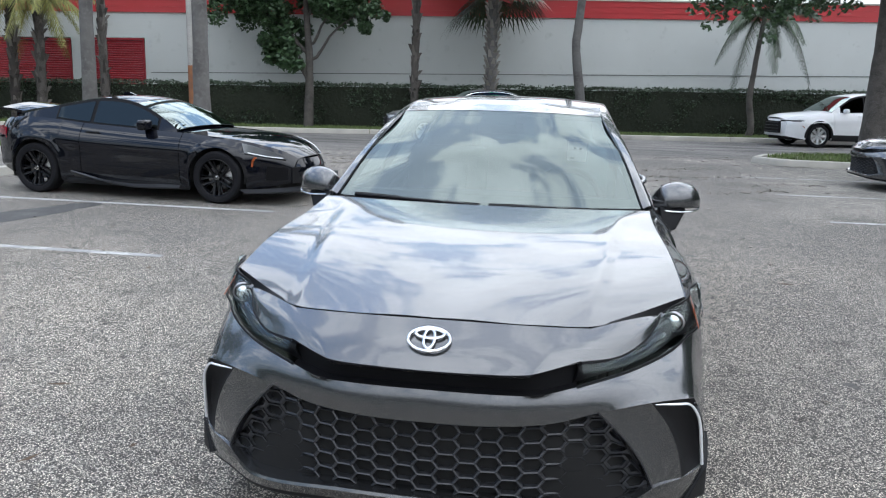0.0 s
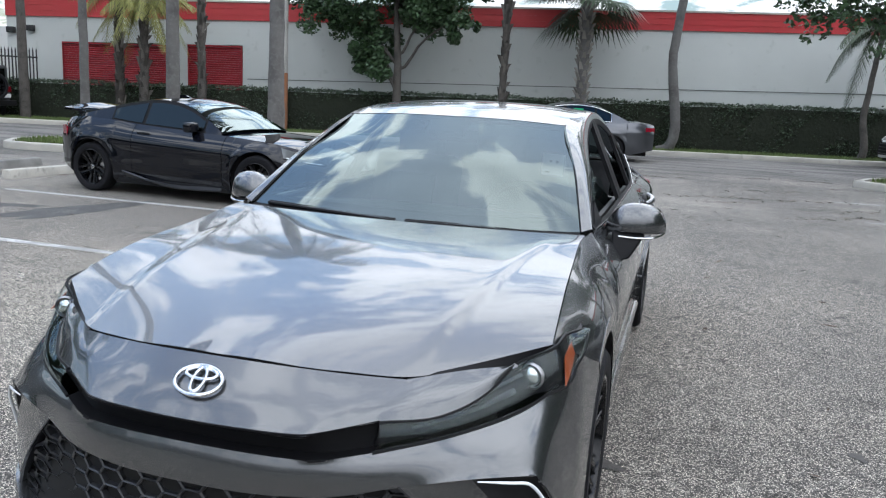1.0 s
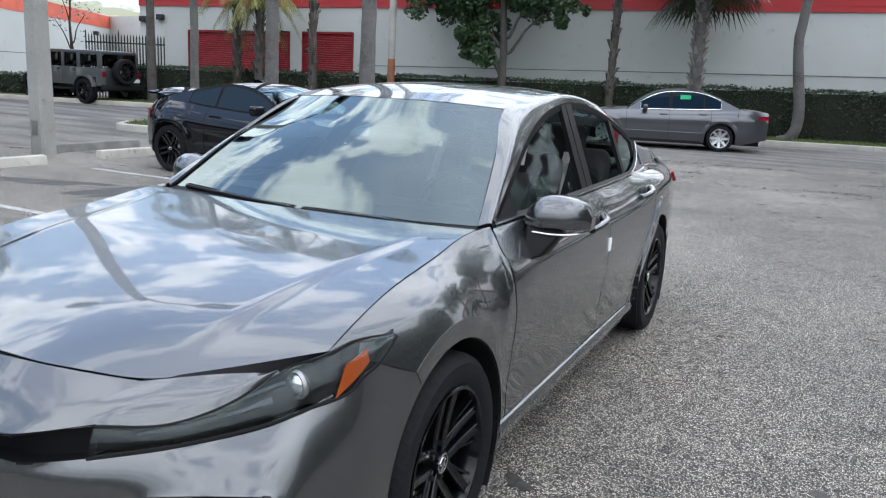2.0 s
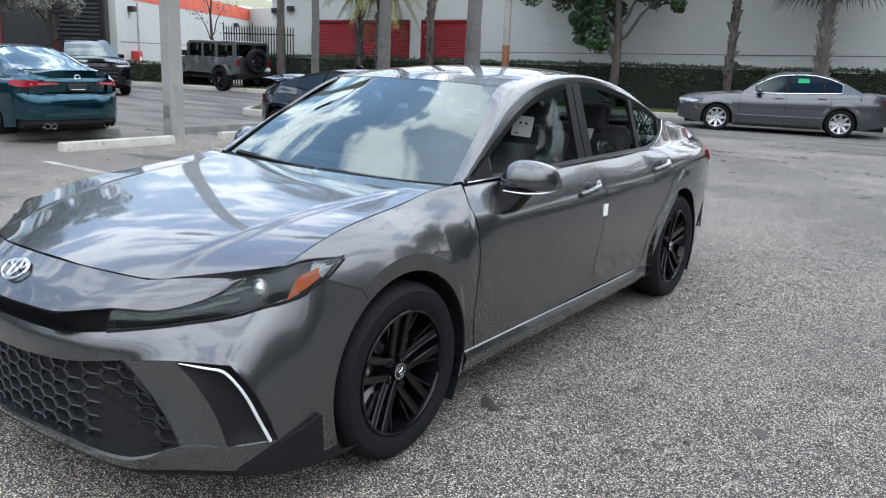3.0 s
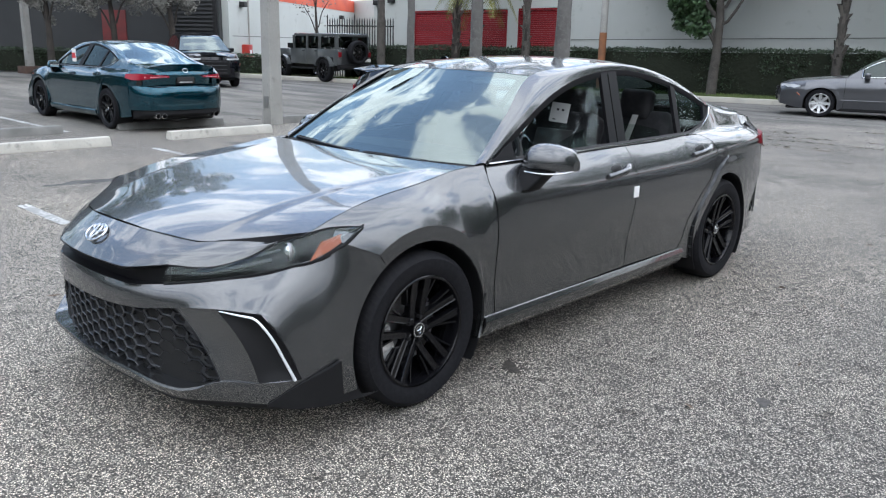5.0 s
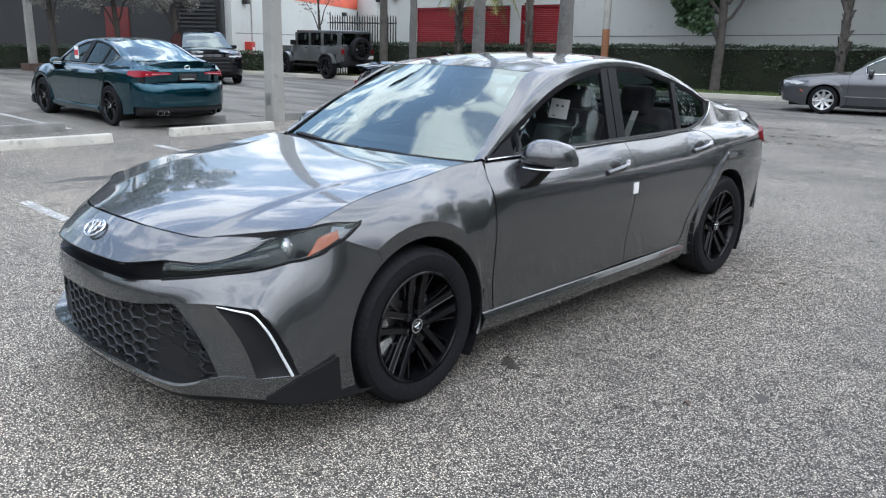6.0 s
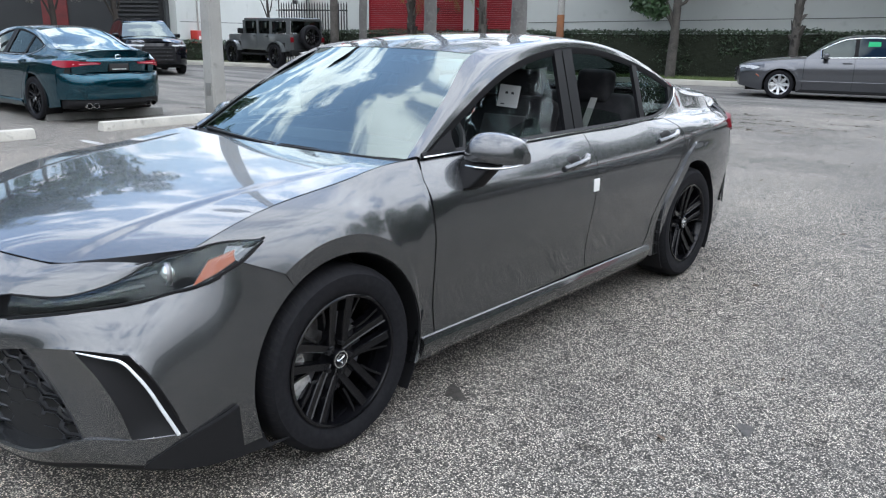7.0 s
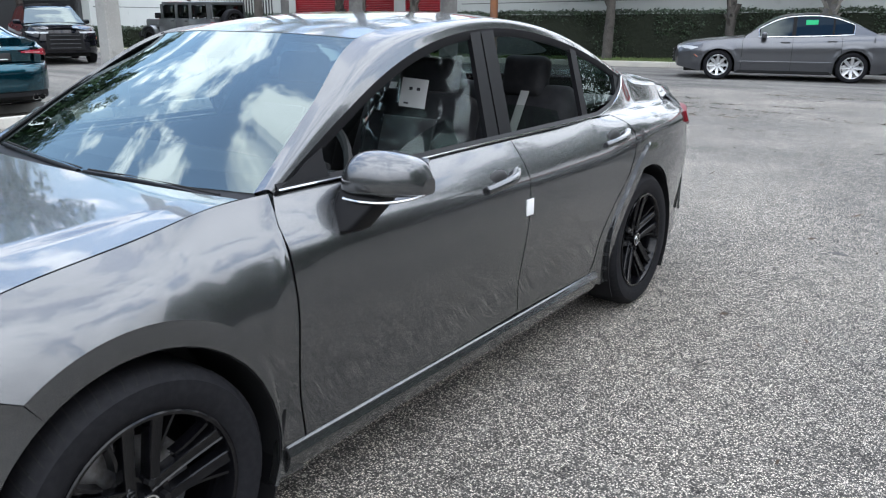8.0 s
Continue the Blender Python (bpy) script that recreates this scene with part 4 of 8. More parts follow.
    for k, (doors, g) in enumerate(((fd, pane(0.60, 0.66, 1.545, 1.70, 0.026)), (rd, pane(1.715, 1.865, 2.33, 2.47, 0.026)))):
        if lowered:
            g = g.copy()
            g[:, :, 2] -= 0.28
            g[:, :, 0] -= 0.02
        for d, gg in zip(doors, (g, mirrored(g))):
            w = panel("window", [gg], side_glass, d, 0.0, "clear side window" if not lowered else "side window wound down", core=(0, 1.5, 1.1))
            w.visible_shadow = False
    qg = pane(2.385, 2.52, 2.79, 2.86, 0.014)
    for gg in (qg, mirrored(qg)):
        w = panel("quarter_window", [gg], side_glass, car, 0.0, "small fixed rear side window", core=(0, 1.5, 1.1))
        w.visible_shadow = False
    b1, b2 = pane(1.545, 1.70, 1.622, 1.768, 0.0, 4), pane(1.632, 1.778, 1.715, 1.865, 0.0, 4)
    b3 = pane(2.33, 2.47, 2.385, 2.52, 0.0, 4)
    b5 = pane(2.79, 2.86, 2.89, 2.905, 0.0, 4)
    both("pillar_trim", [b1], M_SATIN, car, 0.02, "satin black door pillar trim", core=(0, 1.5, 1.1), push=0.012)
    both("pillar_trim", [b2], M_SATIN, car, 0.02, "satin black door pillar trim", core=(0, 1.5, 1.1), push=0.012)
    both("window_divider", [b3], M_SATIN, car, 0.02, core=(0, 1.5, 1.1), push=0.010)
    both("window_corner", [b5], M_SATIN, car, 0.02, core=(0, 1.5, 1.1), push=0.010)
    frame_pts = on_glass(path(dlo_top, 60), 0.0)
    both("window_frame", [loft([frame_pts + np.array((0.004, 0, 0.002)), frame_pts + np.array((0.008, 0, -0.014)), on_glass(path(dlo_top, 60) - np.array((0, 0.030)), -0.006)])], M_SATIN, car, 0.01, core=(0, 1.5, 1.1))
    belt = on_glass(np.array([(y, np.interp(y, (0.53, 2.45), (0.980, 0.990))) for y in np.linspace(0.53, 2.45, 40)] + [(y, z + 0.006) for y, z in path(ret, 14)]), 0.004)
    both("belt_moulding", [loft([belt + np.array((0.004, 0, -0.008)), belt + np.array((0.009, 0, 0.0)), belt + np.array((-0.004, 0, 0.012))])], M_SATIN, car, 0.006, core=(0, 1.5, 0.9))
    brt = belt + np.array((0.010, 0, -0.004))
    for q in (brt, mirrored(brt)):
        rod("bright_strip", q, 0.0042, M_BADGE, car, "thin bright strip under the windows", 6)
    sail = np.array([[on_glass((y, z), 0.012) for y, z in ((0.545, 0.985), (0.62, 0.985), (0.72, 0.985))], [on_glass((y, z), 0.012) for y, z in ((0.60, 1.005), (0.66, 1.02), (0.72, 1.03))],
                     [on_glass((y, z), 0.012) for y, z in ((0.66, 1.036), (0.70, 1.05), (0.73, 1.062))]])
    both("mirror_sail", [sail], M_SATIN, car, 0.01, core=(0, 0.7, 1.0))
    # boot, rear glass, rear bumper and lamps
    rg_side = path([(0.500, 2.43, 1.352), (0.505, 2.75, 1.254), (0.535, 3.08, 1.132), (0.56, 3.30, 1.072)], 20)
    rg_mid = path([(0, 2.46, 1.400), (0, 2.80, 1.288), (0, 3.15, 1.160), (0, 3.38, 1.085)], 20)
    rg = coons(path([(0, 2.46, 1.400), (0.3, 2.45, 1.386), (0.500, 2.43, 1.352)], 16), path([(0, 3.38, 1.085), (0.3, 3.36, 1.082), (0.56, 3.30, 1.072)], 16), rg_mid, rg_side, True)
    rw = panel("rear_window", [whole(rg)], M_WIND, car, 0.0, "rear window")
    rw.visible_shadow = False
    deck = coons(path([(0, 3.385, 1.085), (0.3, 3.365, 1.082), (0.585, 3.40, 1.066)], 16), path([(0, 3.87, 1.085), (0.35, 3.84, 1.074), (0.60, 3.74, 1.024)], 16),
                 path([(0, 3.385, 1.085), (0, 3.6, 1.072), (0, 3.87, 1.085)], 12), path([(0.585, 3.40, 1.066), (0.60, 3.58, 1.048), (0.60, 3.74, 1.024)], 12), True)
    lid = [path([(0, 3.872, 1.083), (0.35, 3.842, 1.072), (0.60, 3.742, 1.022)], 18), path([(0, 3.868, 1.045), (0.35, 3.838, 1.030), (0.60, 3.735, 0.994)], 18),
           path([(0, 3.86, 0.97), (0.35, 3.835, 0.965), (0.60, 3.755, 0.955)], 18), path([(0, 3.885, 0.92), (0.35, 3.865, 0.92), (0.60, 3.79, 0.925)], 18),
           path([(0, 3.84, 0.74), (0.35, 3.82, 0.74), (0.50, 3.79, 0.75)], 18)]
    shoulder = loft([np.stack([TOPX(yy), yy, TOPZ(yy)], 1) for yy in (np.linspace(3.42, 3.90, 16),)] + [path([(0.694, 3.42, 0.982), (0.668, 3.6, 0.986), (0.622, 3.735, 0.990), (0.565, 3.83, 0.975), (0.50, 3.90, 0.962)], 16), path([(0.648, 3.42, 1.058), (0.635, 3.58, 1.038), (0.612, 3.74, 1.008), (0.556, 3.81, 1.0), (0.50, 3.888, 0.971)], 16), path([(0.588, 3.42, 1.064), (0.602, 3.58, 1.047), (0.602, 3.742, 1.018), (0.55, 3.80, 0.998), (0.50, 3.885, 0.97)], 16)])
    panel("boot_lid", [whole(deck), whole(loft(lid, 2))], paint_mat, car, 0.012, angle=30)
    both("rear_shoulder", [shoulder], paint_mat, car, 0.012)
    rb_rows = []
    for dz, dy, dx in ((0.74, -0.02, -0.01), (0.68, 0.035, 0.0), (0.52, 0.045, 0.0), (0.36, 0.02, 0.0)):
        rb_rows.append(path([(0, 3.90 + dy, dz), (0.35, 3.885 + dy, dz), (0.60, 3.80 + dy, dz), (0.73, 3.69 + dy * 0.6, dz), (0.82, 3.50, dz)], 24))
    dark_rows = []
    for dz, dy in ((0.36, 0.02), (0.345, 0.0), (0.29, 0.005), (0.24, -0.05), (0.22, -0.15)):
        dark_rows.append(path([(0, 3.90 + dy, dz), (0.35, 3.885 + dy, dz), (0.60, 3.80 + dy, dz), (0.72, 3.68 + dy * 0.6, dz), (0.765, 3.52, dz)], 24))
    side_q = loft([path([(0.545, 3.83, 0.99), (0.63, 3.70, 0.995), (0.688, 3.50, 1.01)], 10), path([(0.585, 3.83, 0.93), (0.70, 3.70, 0.93), (0.785, 3.50, 0.93)], 10),
                   path([(0.595, 3.80, 0.84), (0.72, 3.69, 0.84), (0.818, 3.50, 0.84)], 10), path([(0.59, 3.79, 0.74), (0.72, 3.68, 0.74), (0.82, 3.50, 0.74)], 10)], 3)
    panel("rear_bumper", [whole(loft(rb_rows, 2)), side_q, mirrored(side_q)], paint_mat, car, 0.012)
    panel("rear_valance", [whole(loft(dark_rows, 2))], M_BLACK, car, 0.012, "matt black lower rear valance")
    fill = loft([path([(0.50, 3.83, 0.75), (0.50, 3.86, 0.97)], 6), path([(0.60, 3.80, 0.74), (0.60, 3.80, 0.96)], 6)])
    both("tail_panel", [fill], paint_mat, car, 0.01)
    for sgn in (1, -1):
        lamp = loft([path([(0.30, 3.895, 0.880), (0.50, 3.862, 0.868), (0.64, 3.785, 0.845), (0.764, 3.64, 0.828), (0.828, 3.47, 0.862)], 18),
                     path([(0.30, 3.900, 0.898), (0.50, 3.872, 0.915), (0.635, 3.795, 0.930), (0.744, 3.64, 0.930), (0.808, 3.47, 0.918)], 18)])
        lamp = lamp if sgn > 0 else mirrored(lamp)
        tl = panel("tail_lamp", [lamp], M_DEEPRED if lowered else M_RED, car, 0.03, "red wraparound tail lamp", push=0.012)
        ins = loft([path([(0.34, 3.903, 0.886), (0.50, 3.872, 0.882), (0.66, 3.770, 0.872)], 10), path([(0.34, 3.904, 0.891), (0.50, 3.873, 0.891), (0.66, 3.772, 0.885)], 10)])
        panel("tail_insert", [ins if sgn > 0 else mirrored(ins)], M_RED if lowered else M_TAILPINK, tl, 0.006, "pale lamp strip", push=0.014)
        for ex in (0.42, 0.52):
            lathe("tail_pipe", [(0.034, -0.10), (0.038, 0.0), (0.043, 0.0), (0.043, -0.10)], M_CHROME, car, n=20).matrix_basis = Matrix.Translation((ex * sgn, 3.90 - 0.1 * (ex - 0.4), 0.27)) @ pose(0, 0, 0, 0, 0, 90)
    part("plate_recess", box_bm([(-0.17, 3.845, 0.765, 0.17, 3.872, 0.90)], 0.008), M_SATIN, car, "dark licence plate recess")
    part("licence_plate", box_bm([(-0.15, 3.868, 0.785, 0.15, 3.880, 0.885)], 0.003), M_TRIMIN if paint_mat is not M_GREY else M_PAPER, car, "dark dealer plate")
    part("plate_bar", box_bm([(-0.11, 3.879, 0.795, 0.11, 3.883, 0.806)]), M_PAPER, car, smooth=False)
    rod("rear_badge", [(0.045 * math.cos(a), 3.877 - 0.01 * abs(math.cos(a)), 0.985 + 0.03 * math.sin(a)) for a in np.linspace(0, 2 * math.pi, 25)[:-1]], 0.006, M_CHROME, car, "chrome oval badge", closed=True)
    # handles
    for doors, hy, hz in ((fd, 1.50, 0.858), (rd, 2.49, 0.892)):
        for d, sgn in zip(doors, (1, -1)):
            hx = float(side_x(hy, hz))
            pts = path([(sgn * (float(side_x(hy - 0.115, hz - 0.018)) + 0.002), hy - 0.115, hz - 0.018), (sgn * (hx + 0.030), hy - 0.06, hz - 0.006), (sgn * (hx + 0.036), hy + 0.02, hz + 0.006), (sgn * (float(side_x(hy + 0.11, hz + 0.018)) + 0.006), hy + 0.11, hz + 0.018)], 18)
            hd = rod("door_handle", pts, 0.0145 + 0.003 * np.sin(np.linspace(0, math.pi, 18)), paint_mat, d, n=12)
            rod("handle_strip", pts + np.array((sgn * 0.011, 0, 0.006)), 0.003, M_CHROME, hd, "bright handle strip", 6)
            # dark oval set slightly proud, painting the shade of the handle recess
            cup = blob_bm((sgn * (hx - 0.0125), hy - 0.012, hz + 0.003), (0.016, 0.058, 0.034), 3)
            part("handle_cup", cup, M_TRIMIN, d, "dark oval as the shaded handle recess")
    # door mirrors
    for d, sgn in zip(fd, (1, -1)):
        mir = empty("door_mirror")
        mir.parent = car
        rows = []
        for cx, cy, rz, rx in ((0.772, 0.785, 0.022, 0.025), (0.795, 0.770, 0.042, 0.055), (0.835, 0.765, 0.060, 0.080), (0.89, 0.782, 0.065, 0.09), (0.945, 0.805, 0.060, 0.088), (0.985, 0.835, 0.048, 0.070), (1.008, 0.86, 0.024, 0.036)):
            rz *= 0.97
            zz = 0.941 + 0.95 * rz
            ring = []
            for a in np.linspace(0, 2 * math.pi, 25)[:-1]:
                c, sn = math.cos(a), math.sin(a)
                yy = np.sign(c) * abs(c) ** (0.75 if c < 0 else 0.5) * rx
                ring.append((cx * sgn, cy + yy * (1.0 if c < 0 else 0.8) + (0.34 * rz * (sn + 1) if c < 0 else 0.0) * abs(c) ** 0.5, zz + np.sign(sn) * abs(sn) ** (0.80 if sn > 0 else 0.5) * rz))
            rows.append(ring + ring[:1])
        cap = panel("mirror_cap", [loft(np.array(rows), 3)], paint_mat, mir, 0.0, core=(0.9 * sgn, 0.82, 0.99))
        endv = [tuple(np.mean(rows[k], 0)) for k in (0, -1)]
        for k, e in zip((0, -1), endv):
            mesh_ob("mirror_end", [e] + [tuple(p) for p in rows[k][:-1]], [[0, 1 + i, 1 + (i + 1) % 24] for i in range(24)], paint_mat, mir)
        gl = loft([[(0.82 * sgn, 0.872, 0.945), (0.98 * sgn, 0.898, 0.950)], [(0.82 * sgn, 0.872, 1.038), (0.98 * sgn, 0.898, 1.035)]])
        panel("mirror_glass", [gl], M_CHROME, mir, 0.004, "mirror glass", core=(0.9 * sgn, 0.5, 0.99))
        pts8 = [(0.815, 0.635, 0.845), (0.880, 0.655, 0.850), (0.880, 0.755, 0.842), (0.815, 0.755, 0.842), (0.80, 0.70, 0.955), (0.935, 0.735, 0.943), (0.935, 0.835, 0.943), (0.80, 0.815, 0.955)]
        footb = bmesh.new()
        vs = [footb.verts.new((x * sgn, y, z)) for x, y, z in pts8]
        for f in ((0, 1, 2, 3), (4, 7, 6, 5), (0, 4, 5, 1), (1, 5, 6, 2), (2, 6, 7, 3), (3, 7, 4, 0)):
            footb.faces.new([vs[i] for i in (f if sgn < 0 else f[::-1])])
        bmesh.ops.recalc_face_normals(footb, faces=footb.faces)
        bmesh.ops.bevel(footb, geom=footb.edges[:], offset=0.014, segments=3, affect="EDGES", profile=0.5)
        part("mirror_foot", footb, M_SATIN, mir, "matt black mirror foot")
        rod("turn_lamp", path([(0.83 * sgn, 0.698, 0.934), (0.90 * sgn, 0.708, 0.931), (0.955 * sgn, 0.736, 0.932), (0.99 * sgn, 0.79, 0.936), (1.004 * sgn, 0.84, 0.943)], 16), 0.0050, M_BADGE, mir, "clear turn lamp strip", 8)
    # wipers
    for pts in ([(0.60, 0.445, 0.950), (0.30, 0.430, 0.957), (0.02, 0.412, 0.957)], [(-0.02, 0.415, 0.955), (-0.30, 0.440, 0.964), (-0.62, 0.485, 0.972)]):
        wp = rod("wiper", path(pts, 14), 0.008, M_SATIN, car, "black wiper arm and blade")
        rod("wiper_blade", path([(x, y + 0.014, z + 0.006) for x, y, z in pts[:2]] + [(pts[2][0], pts[2][1] + 0.014, pts[2][2] + 0.006)], 14), 0.004, M_SEAM, wp)
    # wheels
    for y in (0.0, 2.825):
        for sgn in (1, -1):
            wheel("wheel", car, 0.768 * sgn, y, sgn, M_RIM)
    # cabin
    seat(car, 0.36, 1.27, new_car)
    seat(car, -0.36, 1.27, False)
    rear = empty("rear_seat")
    rear.parent = car
    for nm, bx, tilt, c in (("cushion", (-0.62, -0.26, -0.09, 0.62, 0.26, 0.09), 8, (0, 2.05, 0.50)), ("backrest", (-0.62, -0.08, -0.32, 0.62, 0.08, 0.32), -25, (0, 2.42, 0.80))):
        bm = box_bm([bx], 0.06, 4)
        bmesh.ops.transform(bm, matrix=pose(*c, tilt, 0, 0), verts=bm.verts)
        part(nm, bm, M_SEAT, rear)
    for hx in (-0.36, 0.36):
        part("head_restraint", box_bm([(hx - 0.115, -0.05, -0.10, hx + 0.115, 0.05, 0.10, pose(0, 2.50, 1.14, -12, 0, 0))], 0.045, 4), M_SEAT, rear)
    for hx in (-0.40, 0.40):
        belt_l = loft([path([(hx - 0.022, 2.425, 1.08), (hx - 0.024, 2.335, 0.93), (hx - 0.045, 2.17, 0.62)], 8), path([(hx + 0.022, 2.425, 1.08), (hx + 0.02, 2.335, 0.93), (hx - 0.0, 2.17, 0.62)], 8)])
        panel("seat_belt", [belt_l], M_BELT, rear, 0.003, "pale grey seat belt")
    part("parcel_shelf", box_bm([(-0.56, 2.58, 0.98, 0.56, 3.28, 1.0)], 0.008), M_TRIMIN, car)
    dash = loft([path([(-0.68, 0.50, 0.93), (0, 0.46, 0.94), (0.68, 0.50, 0.93)], 14), path([(-0.68, 0.75, 0.955), (0, 0.75, 0.965), (0.68, 0.75, 0.955)], 14),
                 path([(-0.66, 0.92, 0.93), (0, 0.92, 0.95), (0.66, 0.92, 0.93)], 14), path([(-0.66, 0.95, 0.70), (0, 0.97, 0.70), (0.66, 0.95, 0.70)], 14)], 3)
    panel("dashboard", [dash], M_TRIMIN, car, 0.02, core=(0, 0.6, 0.6))
    part("cabin_floor", box_bm([(-0.74, 0.45, 0.28, 0.74, 3.2, 0.40)]), M_TRIMIN, car, smooth=False)
    both("door_card", [loft([[(0.70, 0.55, 0.45), (0.70, 2.5, 0.45)], [(0.725, 0.55, 0.965), (0.725, 2.5, 0.965)]])], M_TRIMIN, car, 0.02)
    wheel_c = Matrix.Translation((0.36, 1.02, 0.90)) @ pose(0, 0, 0, 68, 0, 0)
    ring = [wheel_c @ Vector((0.185 * math.cos(a), 0.185 * math.sin(a), 0)) for a in np.linspace(0, 2 * math.pi, 33)[:-1]]
    stw = rod("steering_wheel", ring, 0.016, M_TRIMIN, car, closed=True)
    part("steering_boss", box_bm([(-0.18, -0.025, -0.02, 0.18, 0.025, 0.0, wheel_c), (-0.06, -0.06, -0.05, 0.06, 0.05, 0.015, wheel_c)], 0.01), M_TRIMIN, stw)
    part("sensor_pod", box_bm([(-0.09, -0.06, -0.02, 0.09, 0.06, 0.015, Matrix.Translation((0, 1.02, 1.318)) @ pose(0, 0, 0, 30, 0, 0)), (-0.12, -0.012, -0.03, 0.12, 0.012, 0.03, pose(0, 1.12, 1.275, 10, 0, 0))], 0.008), M_TRIMIN, car, "cabin mirror and sensor pod")
    both("pillar_lining", [loft([w_side + np.array((0.0, 0.03, -0.012)), on_glass(path(dlo_top[:6], 20), -0.05)])], M_TRIMIN, car, 0.01, core=(0, 1.4, 1.0))
    rl = roof.copy()
    rl[..., 2] -= 0.03
    panel("headlining", [whole(rl)], M_SEATL, car, 0.004, core=(0, 1.7, 3))
    if new_car:
        paper_tag(car, Matrix.Translation((0.41, 1.555, 1.135)) @ pose(0, 0, 0, -14, 4, 12))
    car.matrix_world = m
    return car


main_car = saloon(M_GREY, Matrix(), "dark grey metallic saloon car with front and rear windows down", lowered=True)
part("door_sticker", box_bm([(float(side_x(1.665, 0.73)) - 0.001, 1.640, 0.700, float(side_x(1.665, 0.73)) + 0.004, 1.690, 0.762)], 0.001), M_PAPER, main_car, "white protective sticker over the door gap")

# ---- the ground and the built surroundings ----
ROAD = pose(0, 0, 0, 0, 0, 15.5)


def asphalt():
    m = bpy.data.materials.new("worn asphalt with pale stones")
    m.use_nodes = True
    nodes, links = m.node_tree.nodes, m.node_tree.links
    b = nodes["Principled BSDF"]
    b.inputs["Roughness"].default_value, b.inputs["Specular IOR Level"].default_value = 0.85, 0.3
    tc = nodes.new("ShaderNodeTexCoord")

    def tex(kind, **vals):
        n = nodes.new(kind)
        for k, v in vals.items():
            n.inputs[k].default_value = v
        links.new(tc.outputs["Object"], n.inputs["Vector"])
        return n

    def ramp(src, stops):
        r = nodes.new("ShaderNodeValToRGB")
        while len(r.color_ramp.elements) < len(stops):
            r.color_ramp.elements.new(0.5)
        for e, (p, c) in zip(r.color_ramp.elements, stops):
            e.position, e.color = p, (c, c * 0.955, c * 0.885, 1) if not isinstance(c, tuple) else (*c, 1)
        links.new(src, r.inputs[0])
        return r.outputs[0]

    def mix(f, a, c, blend="MIX"):
        n = nodes.new("ShaderNodeMix")
        n.data_type, n.blend_type = "RGBA", blend
        for sock, v in (("Factor", f), ("A", a), ("B", c)):
            if isinstance(v, (int, float)):
                n.inputs[sock].default_value = v
            elif isinstance(v, tuple):
                n.inputs[sock].default_value = (*v, 1)
            else:
                links.new(v, n.inputs[sock])
        return n.outputs["Result"]
    cells = tex("ShaderNodeTexVoronoi", Scale=158.0, Randomness=1.0)
    sep = nodes.new("ShaderNodeSeparateColor")
    links.new(cells.outputs["Color"], sep.inputs[0])
    stone = ramp(sep.outputs[0], ((0.0, 0.03), (0.24, 0.105), (0.46, 0.33), (0.78, 0.72), (1.0, 1.0)))
    edge = ramp(cells.outputs["Distance"], ((0.28, 1.0), (0.60, 0.05)))
    stone = mix(1.0, stone, edge, "MULTIPLY")
    fine = tex("ShaderNodeTexNoise", Scale=190.0, Detail=3.0)
    stone = mix(0.17, stone, ramp(fine.outputs["Fac"], ((0.35, 0.06), (0.68, 0.42))), "MIX")
    grit = tex("ShaderNodeTexNoise", Scale=340.0, Detail=2.0)
    gain = nodes.new("ShaderNodeMapRange")
    gain.inputs["From Min"].default_value, gain.inputs["From Max"].default_value, gain.inputs["To Min"].default_value, gain.inputs["To Max"].default_value = 0.34, 0.66, 0.62, 1.42
    links.new(grit.outputs["Fac"], gain.inputs["Value"])
    stone = mix(1.0, stone, gain.outputs[0], "MULTIPLY")
    big = tex("ShaderNodeTexNoise", Scale=0.27, Detail=5.0, Roughness=0.6)
    dust = ramp(big.outputs["Fac"], ((0.44, (0.0, 0.0, 0.0)), (0.62, (1.0, 1.0, 1.0))))
    out = mix(dust, stone, (1.28, 1.265, 1.23), "MULTIPLY")
    med = tex("ShaderNodeTexNoise", Scale=1.7, Detail=6.0, Roughness=0.65)
    out = mix(1.0, out, ramp(med.outputs["Fac"], ((0.30, (1.0, 1.0, 1.0)), (0.56, (0.96, 0.96, 0.96)), (0.72, (0.68, 0.69, 0.70)))), "MULTIPLY")
    # a paler patch of ground in front, and scattered dark spots
    spot = tex("ShaderNodeTexNoise", Scale=5.5, Detail=4.0, Roughness=0.6)
    out = mix(1.0, out, ramp(spot.outputs["Fac"], ((0.64, (1.0, 1.0, 1.0)), (0.72, (0.55, 0.54, 0.53)))), "MULTIPLY")
    bay = nodes.new("ShaderNodeVectorMath")
    bay.operation, bay.inputs[1].default_value = "DISTANCE", (-2.2, -1.0, 0.0)
    links.new(tc.outputs["Object"], bay.inputs[0])
    worn = nodes.new("ShaderNodeMath")
    worn.operation, worn.inputs[1].default_value = "MULTIPLY_ADD", 4.0
    links.new(med.outputs["Fac"], worn.inputs[0])
    links.new(bay.outputs["Value"], worn.inputs[2])
    pale_f = nodes.new("ShaderNodeMapRange")
    pale_f.interpolation_type = "SMOOTHSTEP"
    pale_f.inputs["From Min"].default_value, pale_f.inputs["From Max"].default_value, pale_f.inputs["To Min"].default_value, pale_f.inputs["To Max"].default_value = 3.5, 7.0, 0.58, 0.0
    links.new(worn.outputs[0], pale_f.inputs["Value"])
    out = mix(pale_f.outputs[0], out, (1.4, 1.4, 1.38), "MULTIPLY")
